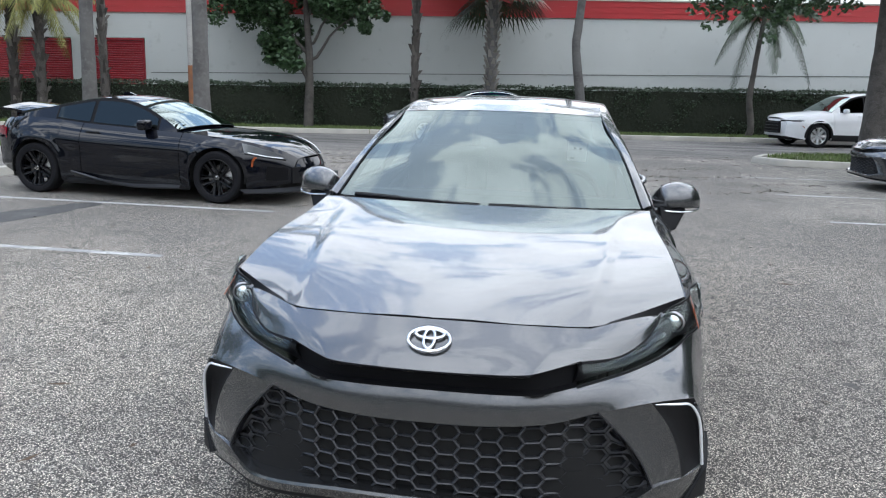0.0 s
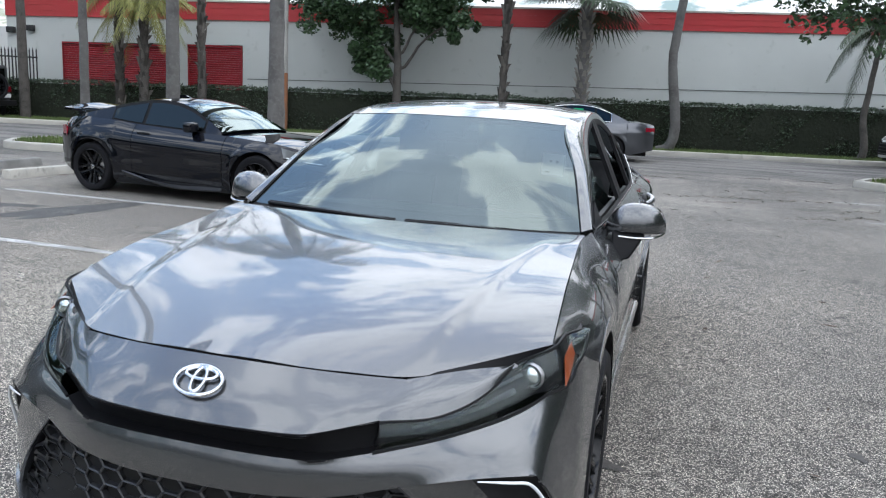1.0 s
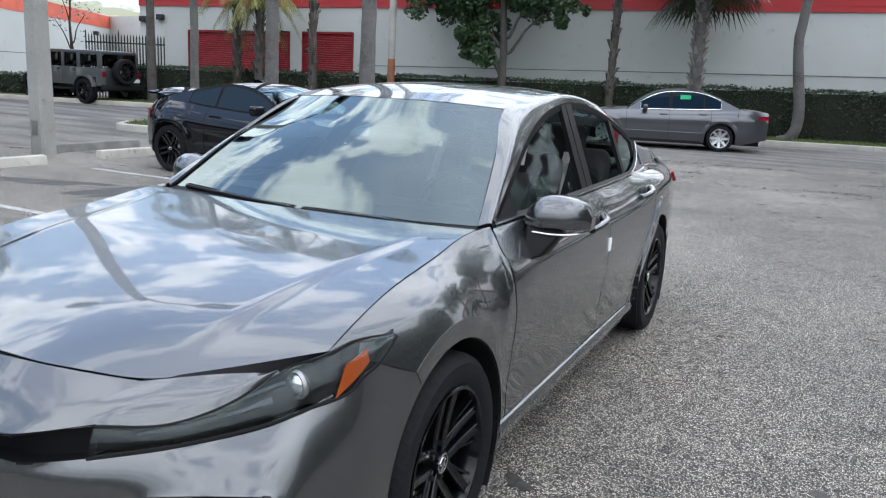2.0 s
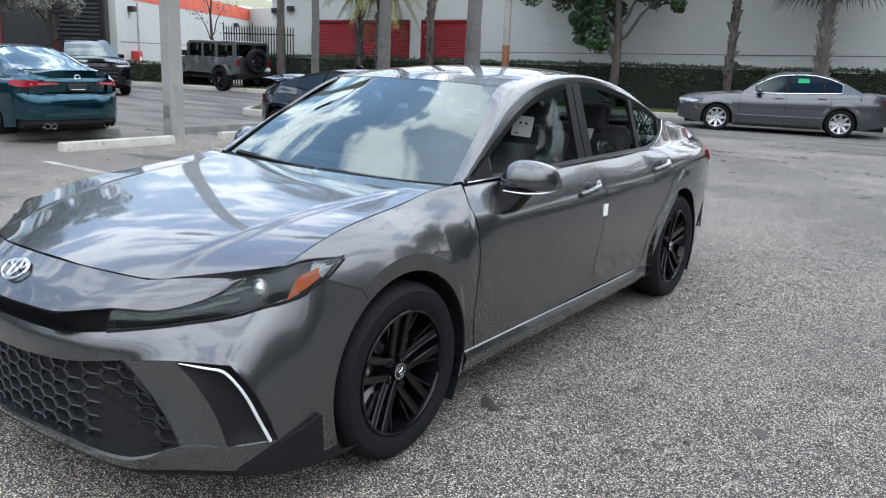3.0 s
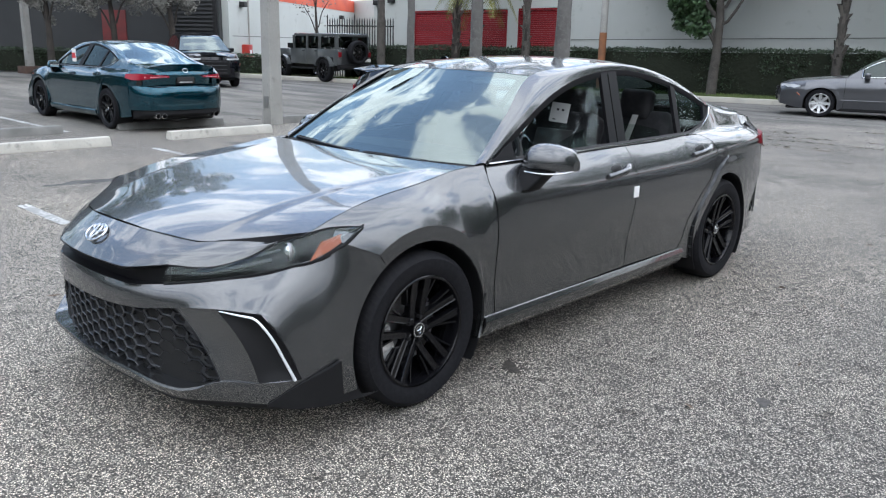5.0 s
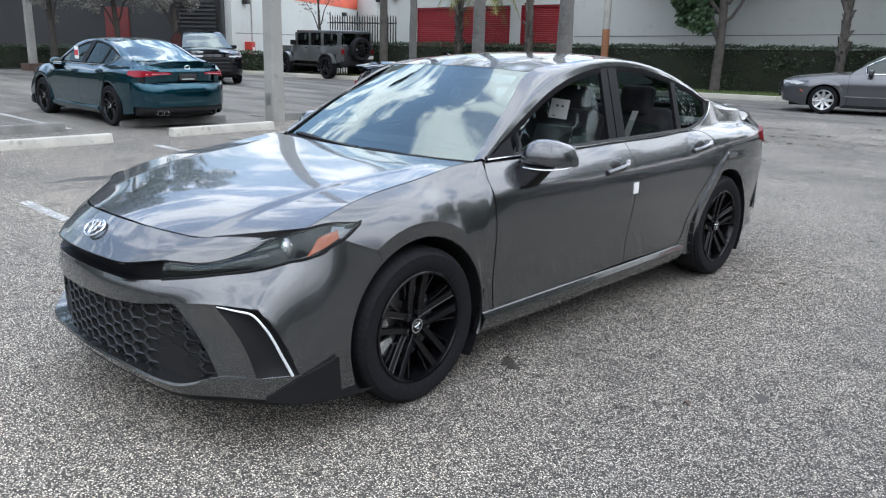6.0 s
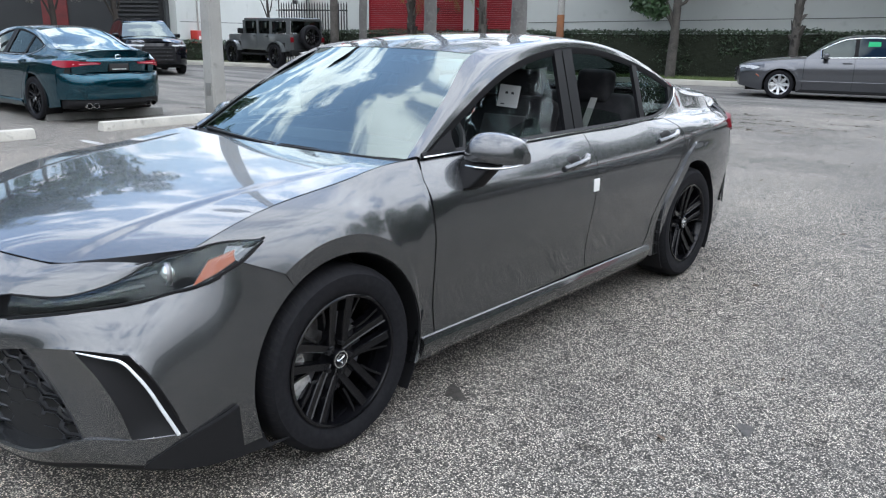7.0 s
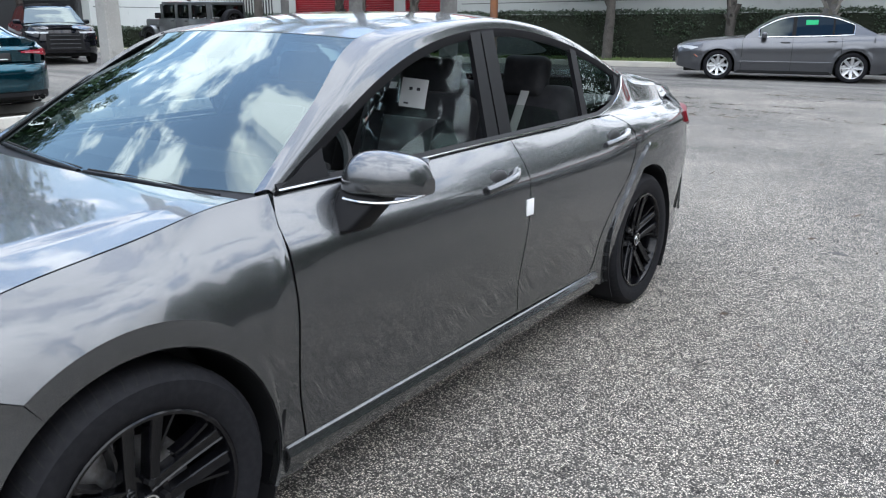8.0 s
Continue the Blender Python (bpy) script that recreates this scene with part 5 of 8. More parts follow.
    # the pale worn driving lane behind the car
    sx = nodes.new("ShaderNodeSeparateXYZ")
    links.new(tc.outputs["Object"], sx.inputs[0])
    wob = nodes.new("ShaderNodeMath")
    wob.operation = "MULTIPLY_ADD"
    wob.inputs[1].default_value = 5.0
    links.new(med.outputs["Fac"], wob.inputs[0])
    links.new(sx.outputs["Y"], wob.inputs[2])
    lane = nodes.new("ShaderNodeMapRange")
    lane.interpolation_type = "SMOOTHSTEP"
    lane.inputs["From Min"].default_value, lane.inputs["From Max"].default_value = 4.5, 13.0
    lane.inputs["To Max"].default_value = 0.28
    links.new(wob.outputs[0], lane.inputs["Value"])
    out = mix(lane.outputs[0], out, mix(ramp(big.outputs["Fac"], ((0.4, 0.0), (0.6, 1.0))), (0.135, 0.13, 0.118), (0.36, 0.345, 0.31)))
    streak = nodes.new("ShaderNodeMapping")
    streak.inputs["Scale"].default_value, streak.inputs["Rotation"].default_value = (0.20, 1.0, 1.0), (0, 0, radians(-15.5))
    links.new(tc.outputs["Object"], streak.inputs[0])
    sn = nodes.new("ShaderNodeTexNoise")
    sn.inputs["Scale"].default_value, sn.inputs["Detail"].default_value = 1.3, 9
    links.new(streak.outputs[0], sn.inputs["Vector"])
    sfac = nodes.new("ShaderNodeMath")
    sfac.operation = "MULTIPLY"
    links.new(ramp(sn.outputs["Fac"], ((0.52, 0.0), (0.64, 0.9))), sfac.inputs[0])
    links.new(lane.outputs[0], sfac.inputs[1])
    out = mix(sfac.outputs[0], out, (0.11, 0.108, 0.105))
    # coarse worn chips and pale scuffs over the whole lot
    chips = tex("ShaderNodeTexNoise", Scale=11.0, Detail=7.0, Roughness=0.75)
    out = mix(1.0, out, ramp(chips.outputs["Fac"], ((0.53, (1.0, 1.0, 1.0)), (0.68, (0.58, 0.58, 0.59)))), "MULTIPLY")
    out = mix(ramp(chips.outputs["Fac"], ((0.32, 0.22), (0.45, 0.0))), out, (0.46, 0.44, 0.40))
    # the darker, streaked bays towards the second building
    dark_bays = nodes.new("ShaderNodeMapRange")
    dark_bays.interpolation_type = "SMOOTHSTEP"
    dark_bays.inputs["From Min"].default_value, dark_bays.inputs["From Max"].default_value, dark_bays.inputs["To Max"].default_value = -7.5, -12.0, 0.7
    links.new(sx.outputs["X"], dark_bays.inputs["Value"])
    out = mix(dark_bays.outputs[0], out, mix(ramp(sn.outputs["Fac"], ((0.42, 0.0), (0.58, 1.0))), (0.19, 0.18, 0.16), (0.085, 0.082, 0.075)))
    # the darker, tyre-streaked through road before the kerb
    across = nodes.new("ShaderNodeVectorMath")
    across.operation, across.inputs[1].default_value = "DOT_PRODUCT", (-0.267, 0.9636, 0.0)
    links.new(tc.outputs["Object"], across.inputs[0])
    ragged = nodes.new("ShaderNodeMath")
    ragged.operation, ragged.inputs[1].default_value = "MULTIPLY_ADD", 6.0
    links.new(sn.outputs["Fac"], ragged.inputs[0])
    links.new(across.outputs["Value"], ragged.inputs[2])
    road = nodes.new("ShaderNodeMapRange")
    road.interpolation_type = "SMOOTHSTEP"
    road.inputs["From Min"].default_value, road.inputs["From Max"].default_value, road.inputs["To Max"].default_value = 16.5, 21.0, 0.78
    links.new(ragged.outputs[0], road.inputs["Value"])
    out = mix(road.outputs[0], out, mix(ramp(sn.outputs["Fac"], ((0.40, 0.0), (0.60, 1.0))), (0.20, 0.193, 0.18), (0.085, 0.082, 0.078)))
    # grime at two sizes and a net of fine cracks
    grime = tex("ShaderNodeTexNoise", Scale=3.2, Detail=9.0, Roughness=0.72)
    out = mix(0.9, out, ramp(grime.outputs["Fac"], ((0.30, (0.66, 0.66, 0.66)), (0.46, (1.0, 1.0, 1.0)))), "MULTIPLY")
    warp = nodes.new("ShaderNodeVectorMath")
    warp.operation = "MULTIPLY_ADD"
    warp.inputs[1].default_value = (0.5, 0.5, 0.5)
    links.new(med.outputs["Color"], warp.inputs[0])
    links.new(tc.outputs["Object"], warp.inputs[2])
    crack = nodes.new("ShaderNodeTexVoronoi")
    crack.feature, crack.inputs["Scale"].default_value = "DISTANCE_TO_EDGE", 0.55
    links.new(warp.outputs[0], crack.inputs["Vector"])
    cf = nodes.new("ShaderNodeMath")
    cf.operation = "MULTIPLY"
    links.new(ramp(crack.outputs["Distance"], ((0.0, 0.75), (0.012, 0.0))), cf.inputs[0])
    links.new(lane.outputs[0], cf.inputs[1])
    out = mix(cf.outputs[0], out, (0.04, 0.04, 0.038))
    links.new(out, b.inputs["Base Color"])
    bump = nodes.new("ShaderNodeBump")
    bump.inputs["Strength"].default_value, bump.inputs["Distance"].default_value = 0.8, 0.006
    inv = nodes.new("ShaderNodeMath")
    inv.operation = "SUBTRACT"
    inv.inputs[0].default_value = 1.0
    links.new(cells.outputs["Distance"], inv.inputs[1])
    links.new(inv.outputs[0], bump.inputs["Height"])
    links.new(bump.outputs[0], b.inputs["Normal"])
    return m


M_ASPHALT = asphalt()
tagged(mesh_ob("ground", [(-600, -600, 0), (600, -600, 0), (600, 600, 0), (-600, 600, 0)], [[0, 1, 2, 3]], M_ASPHALT, smooth=False),
       "worn grey asphalt with pale exposed stones", "asphalt", kind="structure")
M_LINE = material("worn white line paint", (0.50, 0.50, 0.48), 0.85, blotch=(2.2, (0.28, 0.28, 0.27), 0.45, 0.6), speckle=(26, (0.2, 0.2, 0.19), 0.48, 0.62), stain=(140, (0.25, 0.25, 0.24), 0.55, 0.66))
M_CONC = material("weathered concrete", (0.40, 0.39, 0.365), 0.85, blotch=(2.5, (0.26, 0.255, 0.24), 0.4, 0.7), speckle=(80, (0.56, 0.55, 0.52), 0.5, 0.8), bump=(120, 0.3), bump_dist=0.004)
M_CONC2 = material("stained concrete wheel stop", (0.21, 0.207, 0.195), 0.9, blotch=(3.5, (0.13, 0.128, 0.12), 0.42, 0.7), bump=(90, 0.4), bump_dist=0.006)
M_KERB = material("pale kerb concrete", (0.42, 0.40, 0.35), 0.85, blotch=(1.5, (0.30, 0.29, 0.26), 0.45, 0.72), bump=(70, 0.3))
M_WALL = material("white painted wall", (0.52, 0.54, 0.522), 0.8, blotch=(0.35, (0.465, 0.485, 0.468), 0.35, 0.7), stain=(3.0, (0.38, 0.40, 0.38), 0.62, 0.85), bump=(18, 0.12))
# dark grey that holds the shade on the second building's front
M_WALLG = material("shaded grey wall", (0.050, 0.052, 0.054), 0.85, blotch=(0.4, (0.036, 0.038, 0.04), 0.35, 0.7))
M_REDBAND = material("red painted fascia", (0.42, 0.03, 0.035), 0.45, blotch=(0.8, (0.36, 0.03, 0.03), 0.4, 0.7))
M_ORANGE = material("sun-bleached red fascia", (0.62, 0.11, 0.05), 0.6, blotch=(1.2, (0.5, 0.08, 0.05), 0.4, 0.7))
M_SHUT = material("red roller shutter", (0.25, 0.011, 0.018), 0.45, random=0.12)
M_IRON = material("black painted iron", (0.012, 0.012, 0.013), 0.5)
M_GRASS = material("grass blades", (0.10, 0.14, 0.04), 0.8, random=0.5, per="island")
M_SOIL = material("soil and thatch", (0.085, 0.085, 0.04), 0.95, blotch=(6, (0.10, 0.11, 0.04), 0.4, 0.7))


def u_box(name, box, mat, label, category, kind="", m=ROAD, bevel=0.0, **kw):
    return tagged(part(name, box_bm([(*box, m)], bevel), mat, None, smooth=bevel > 0), label, category, kind=kind, **kw)


# parking lines
def stripe(x0, y0, x1, y1, w=0.10):
    d = Vector((x1 - x0, y1 - y0, 0)).normalized()
    nrm = Vector((-d.y, d.x, 0)) * w / 2
    n = 14
    V, F = [], []
    for k in range(n + 1):
        p = Vector((x0, y0, 0.004)) + (Vector((x1, y1, 0.004)) - Vector((x0, y0, 0.004))) * k / n
        j = 0.012 * noise.noise(p * 5)
        V += [p + nrm * (1 + j * 8), p - nrm * (1 - j * 8)]
    for k in range(n):
        F.append([2 * k, 2 * k + 1, 2 * k + 3, 2 * k + 2])
    return tagged(mesh_ob("parking_line", V, F, M_LINE, smooth=False), "worn white parking line on asphalt", "road marking", "parking lines", "structure")


stripe(-4.5, 0.29, -3.5, 0.28)
for y in (3.02, 5.62, 8.2):
    stripe(-7.4, y + 0.02, -3.02, y)
for y in (7.05, 9.75, 12.4):
    stripe(3.56, y, 8.2, y + 0.15)
stripe(-14.6, 2.9, -10.0, 2.9)
stripe(-14.6, 5.75, -10.0, 5.75)


def patch(cx, cy, rx, ry, rot, mat, seed, label):
    rnd = random.Random(seed)
    pts = [(0.0, 0.0, 0.003)]
    for k in range(26):
        a = 2 * math.pi * k / 26
        r = 1 + 0.35 * (rnd.random() - 0.5) + 0.2 * math.sin(3 * a + seed)
        x, y = rx * r * math.cos(a), ry * r * math.sin(a)
        pts.append((x, y, 0.003))
    ob = mesh_ob("asphalt_patch", pts, [[0, 1 + k, 1 + (k + 1) % 26] for k in range(26)], mat, smooth=False)
    ob.matrix_world = pose(cx, cy, 0, 0, 0, rot)
    return tagged(ob, label, "asphalt repair", kind="structure")


M_TAR = material("dark tar repair", (0.045, 0.044, 0.042), 0.8, blotch=(3, (0.085, 0.083, 0.078), 0.45, 0.7), speckle=(110, (0.18, 0.176, 0.165), 0.58, 0.7), bump=(120, 0.5), bump_dist=0.004)
patch(-5.45, 4.75, 0.28, 0.95, -14, M_TAR, 3, "dark irregular tar repair in the asphalt")
patch(-5.33, 1.2, 0.11, 0.36, -6, M_TAR, 5, "narrow dark tar repair in the asphalt")
patch(-6.7, 4.4, 0.20, 0.8, -70, M_TAR, 8, "dark irregular tar repair in the asphalt")

M_DAMP = material("damp brown stain", (0.030, 0.027, 0.023), 0.6, blotch=(30, (0.055, 0.05, 0.043), 0.4, 0.6), bump=(160, 0.5), bump_dist=0.003)
for x, y, a, b, rot, seed in ((0.88, 0.60, 0.035, 0.075, 60, 11), (1.9, 1.1, 0.03, 0.05, 20, 12), (-2.6, -1.2, 0.04, 0.09, 35, 13), (1.55, 4.4, 0.03, 0.06, 80, 14)):
    patch(x, y, a, b, rot, M_DAMP, seed, "small dark damp leaf stain on the asphalt")


def kerb_line(pts, name="kerb", w=0.16, h=0.15):
    """A kerb with a rounded front edge along pts, joints every 3 m."""
    p = np.array(pts, float)
    t = np.gradient(p, axis=0)
    t /= np.linalg.norm(t, axis=1, keepdims=True)
    nrm = np.stack([-t[:, 1], t[:, 0]], 1)
    prof = [(0.0, -0.05), (0.0, h * 0.7), (0.015, h * 0.92), (0.04, h), (w, h), (w, -0.05)]
    V, F = [], []
    for k in range(len(p)):
        for o, z in prof:
            V.append((p[k, 0] + nrm[k, 0] * o, p[k, 1] + nrm[k, 1] * o, z))
    m = len(prof)
    for k in range(len(p) - 1):
        for j in range(m - 1):
            F.append([k * m + j, (k + 1) * m + j, (k + 1) * m + j + 1, k * m + j + 1])
    F += [list(range(m)), [(len(p) - 1) * m + j for j in range(m)][::-1]]
    return tagged(mesh_ob(name, V, F, M_KERB), "pale weathered concrete kerb", "kerb", kind="structure")


def to_world(u, n):
    v = ROAD @ Vector((u, n, 0))
    return (v.x, v.y)


for k in range(-11, 14):
    a, b = k * 3.0, k * 3.0 + 2.985
    kerb_line([to_world(u, 22.2) for u in np.linspace(a, b, 4)])


def grass(name, inside, box, count, h, seed, base_z, label):
    """Short blades over an area of the road frame."""
    rnd = random.Random(seed)
    V, F = [], []
    while len(F) < count:
        u, n = rnd.uniform(box[0], box[2]), rnd.uniform(box[1], box[3])
        if not inside(u, n):
            continue
        x, y = to_world(u, n)
        a = rnd.uniform(0, 6.28)
        dx, dy = math.cos(a) * 0.012, math.sin(a) * 0.012
        hh = h * rnd.uniform(0.5, 1.3)
        lx, ly = rnd.uniform(-0.03, 0.03), rnd.uniform(-0.03, 0.03)
        o = len(V)
        V += [(x - dx, y - dy, base_z), (x + dx, y + dy, base_z), (x + lx, y + ly, base_z + hh)]
        F.append([o, o + 1, o + 2])
    return tagged(mesh_ob(name, V, F, M_GRASS, smooth=False), label, "grass", kind="stuff")


u_box("verge", (-33, 22.36, -0.05, 41, 26.0, 0.125), M_SOIL, "strip of soil and thin grass behind the kerb", "verge", "structure")
grass("grass", lambda u, n: True, (-16, 22.37, 20, 24.2), 26000, 0.07, 4, 0.12, "mown grass strip behind the kerb")


def island(outline, seed, label):
    """A kerbed island: kerb round it, soil and grass inside."""
    pts = outline + [outline[0]]
    p = path(pts, 60)
    kerb_line([tuple(q) for q in p[:, :2]])
    c = p[:-1, :2].mean(0)
    inner = [(c[0] + (x - c[0]) * 0.93, c[1] + (y - c[1]) * 0.90, 0.13) for x, y in p[:-1, :2]]
    top = [(c[0], c[1], 0.19)]
    tagged(mesh_ob("island_soil", inner + top, [[k, (k + 1) % len(inner), len(inner)] for k in range(len(inner))], M_SOIL), "raised soil bed inside the kerb", "soil", kind="structure")
    rnd = random.Random(seed)
    V, F = [], []
    for k in range(9000):
        i, s = rnd.randrange(len(inner)), math.sqrt(rnd.random())
        x, y = c[0] + (inner[i][0] - c[0]) * s, c[1] + (inner[i][1] - c[1]) * s
        z = 0.19 - 0.06 * s
        a = rnd.uniform(0, 6.28)
        o, hh = len(V), rnd.uniform(0.04, 0.10)
        V += [(x - math.cos(a) * 0.012, y - math.sin(a) * 0.012, z), (x + math.cos(a) * 0.012, y + math.sin(a) * 0.012, z), (x + rnd.uniform(-0.03, 0.03), y + rnd.uniform(-0.03, 0.03), z + hh)]
        F.append([o, o + 1, o + 2])
    tagged(mesh_ob("grass", V, F, M_GRASS, smooth=False), label, "grass", kind="stuff")


island([(*to_world(u, n), 0) for u, n in ((-9.45, 14.2), (-9.1, 13.35), (-8.2, 13.1), (-6.0, 13.1), (-4.0, 13.1), (-3.3, 13.6), (-3.3, 14.8), (-4.0, 15.3), (-6.0, 15.3), (-8.4, 15.3), (-9.2, 15.0))], 6, "rough grass in the kerbed island")
island([(*to_world(u, n), 0) for u, n in ((8.6, 14.2), (8.9, 13.45), (9.7, 13.05), (11.5, 12.7), (14.5, 12.4), (17.0, 12.6), (17.4, 13.6), (17.0, 14.8), (14.5, 15.1), (11.5, 15.2), (9.4, 15.1))], 7, "rough grass in the kerbed island")


# wheel stops
M_STOP = material("pale cast concrete", (0.50, 0.48, 0.43), 0.9, blotch=(3.0, (0.40, 0.385, 0.345), 0.42, 0.7), speckle=(70, (0.34, 0.33, 0.30), 0.55, 0.72), stain=(9, (0.27, 0.26, 0.235), 0.6, 0.75), bump=(90, 0.4), bump_dist=0.005)


def wheel_stop(m, mat, label):
    """A bar of trapezoid section with worn, slightly rounded edges."""
    bm = bmesh.new()
    sec = [(-0.09, 0.0), (-0.085, 0.045), (-0.058, 0.118), (-0.045, 0.127), (0.045, 0.127), (0.058, 0.118), (0.085, 0.045), (0.09, 0.0)]
    ends = [-0.915, -0.905, -0.6, -0.2, 0.25, 0.6, 0.905, 0.915]
    rows = []
    for k, y in enumerate(ends):
        s = 0.93 if k in (0, len(ends) - 1) else 1.0
        rows.append([bm.verts.new((x * s + 0.003 * noise.noise(Vector((y * 3, x * 20, 1))), y, z * s + 0.004 * noise.noise(Vector((y * 3, x * 20, 5))) * (z > 0.01))) for x, z in sec])
    for p, q in zip(rows, rows[1:]):
        for i in range(len(sec) - 1):
            bm.faces.new((p[i], p[i + 1], q[i + 1], q[i]))
    bm.faces.new(rows[0])
    bm.faces.new(rows[-1][::-1])
    bmesh.ops.recalc_face_normals(bm, faces=bm.faces)
    ob = part("wheel_stop", bm, mat, None, angle=25)
    ob.matrix_world = m
    return tagged(ob, label, "wheel stop", "wheel stops")


pale = wheel_stop(pose(-8.08, 1.79, 0, 0, 0, -1), M_STOP, "pale concrete wheel stop on the asphalt")
for x, y, r in ((-8.20, 4.60, 0.5), (-8.2, 7.40, -3)):
    copy_thing(pale, pose(x, y, 0, 0, 0, r))
dark = wheel_stop(pose(-9.86, 1.85, 0, 0, 0, 1), M_CONC2, "grey stained concrete wheel stop on the asphalt")
for x, y, r in ((-9.78, 4.58, -9), (-9.35, 7.35, 2)):
    copy_thing(dark, pose(x, y, 0, 0, 0, r))


M_POLE = material("streaked concrete pole", (0.31, 0.305, 0.285), 0.85, blotch=(1.6, (0.24, 0.235, 0.22), 0.4, 0.7), speckle=(60, (0.42, 0.41, 0.39), 0.55, 0.8), stain=(7, (0.20, 0.195, 0.18), 0.58, 0.78), bump=(90, 0.3), bump_dist=0.004)


# light poles
def light_pole(m, height, label, arm=True):
    pole = empty("light_pole")
    w0, w1 = 0.140, 0.095
    bm = bmesh.new()
    rows = []
    for z, w in ((0, w0), (height * 0.5, (w0 + w1) / 2), (height, w1)):
        c = w * 0.22
        rows.append([bm.verts.new((x, y, z)) for x, y in ((w - c, -w), (w, -w + c), (w, w - c), (w - c, w), (-w + c, w), (-w, w - c), (-w, -w + c), (-w + c, -w))])
    for a, b in zip(rows, rows[1:]):
        for i in range(8):
            bm.faces.new((a[i], a[(i + 1) % 8], b[(i + 1) % 8], b[i]))
    bm.faces.new(rows[-1])
    part("shaft", bm, M_POLE, pole, angle=20)
    part("hand_hole_cover", box_bm([(-0.06, -0.150, 0.30, 0.06, -0.132, 0.52)], 0.004), material("dull metal cover", (0.25, 0.25, 0.24), 0.6, 0.5), pole, "dull metal cover plate")
    if arm:
        for s in (1, -1):
            pts = path([(0, 0, height - 0.35), (s * 0.5, -0.05, height + 0.10), (s * 1.1, -0.1, height + 0.25), (s * 1.5, -0.12, height + 0.25)], 14)
            rod("arm", pts, 0.04, M_IRON, pole)
            head = part("lamp_head", box_bm([(s * 1.85 - 0.38, -0.34, height + 0.14, s * 1.85 + 0.38, 0.10, height + 0.36)], 0.04), M_IRON, pole, "dark box lamp head")
            part("lamp_glass", box_bm([(s * 1.85 - 0.30, -0.28, height + 0.125, s * 1.85 + 0.30, 0.04, height + 0.139)]), M_SIDE, head, smooth=False)
    pole.matrix_world = m
    return tagged(pole, label, "light pole")


light_pole(pose(-9.24, 6.30, 0, 0, 0, 5), 8.6, "square weathered concrete light pole")
light_pole(pose(-31.0, 9.95, 0, 0, 0, 5), 9.0, "square concrete light pole with a stained base", False)
u_box("pole_footing", (-0.35, -0.35, 0, 0.35, 0.35, 0.28), material("stained brown concrete", (0.10, 0.06, 0.045), 0.85, blotch=(5, (0.07, 0.05, 0.04), 0.4, 0.7)), "stained brown concrete footing round the pole", "footing", m=pose(-31.0, 9.95, 0, 0, 0, 5), bevel=0.02)

# the long white building: its ground rises slightly along the road
BUILD = ROAD @ Matrix(((1, 0, 0, 0), (0, 1, 0, 0), (0.0232, 0, 1, 0), (0, 0, 0, 1)))
SHUTTERS = [(-9.64, -7.66), (-14.15, -10.08)]
M_GROOVE = material("dark joint", (0.12, 0.125, 0.12), 0.9)


def wall_with_openings(name, u0, u1, z0, z1, n0, n1, holes, mat, label):
    """One wall mesh pieced round its openings."""
    cuts = sorted(holes)
    boxes, u = [], u0
    for a, b, top in cuts:
        boxes += [(u, n0, z0, a, n1, z1, BUILD), (a, n0, top, b, n1, z1, BUILD)]
        u = b
    boxes.append((u, n0, z0, u1, n1, z1, BUILD))
    return tagged(part(name, box_bm(boxes), mat, None, smooth=False), label, "wall", kind="structure")


wall_main = wall_with_openings("wall_main", -16.1, 42, -0.6, 3.94, 25.8, 26.1, [(a, b, 3.09) for a, b in SHUTTERS], M_WALL, "long white painted building wall")
part("wall_joint", box_bm([(-7.5, 25.785, 1.92, 42, 25.802, 1.945, BUILD)]), M_GROOVE, wall_main, "thin dark joint line", smooth=False)
fascia = tagged(part("fascia", box_bm([(-16.1, 25.74, 3.935, 42, 26.1, 4.54, BUILD)]), M_REDBAND, None, smooth=False), "red painted fascia band under the roof edge", "fascia", kind="structure")
for z in (4.13, 4.33):
    part("fascia_rib", box_bm([(-16.1, 25.725, z, 42, 25.745, z + 0.02, BUILD)]), M_REDBAND, fascia, smooth=False)
tagged(part("roof_edge", box_bm([(-16.2, 25.70, 4.54, 42, 38, 4.60, BUILD)]), M_KERB, None, smooth=False), "pale metal roof edge of the building", "roof", kind="structure")
tagged(part("wall_back", box_bm([(-16.1, 37.7, -0.6, 42, 38, 4.54, BUILD), (41.7, 26.1, -0.6, 42, 37.7, 4.54, BUILD)]), M_WALL, None, smooth=False), "white building wall behind", "wall", kind="structure")
tagged(part("wall_side", box_bm([(-16.1, 26.1, -0.6, -15.8, 37.7, 4.54, BUILD)]), M_WALL, None, smooth=False), "white building side wall", "wall", kind="structure")
slat_me = None
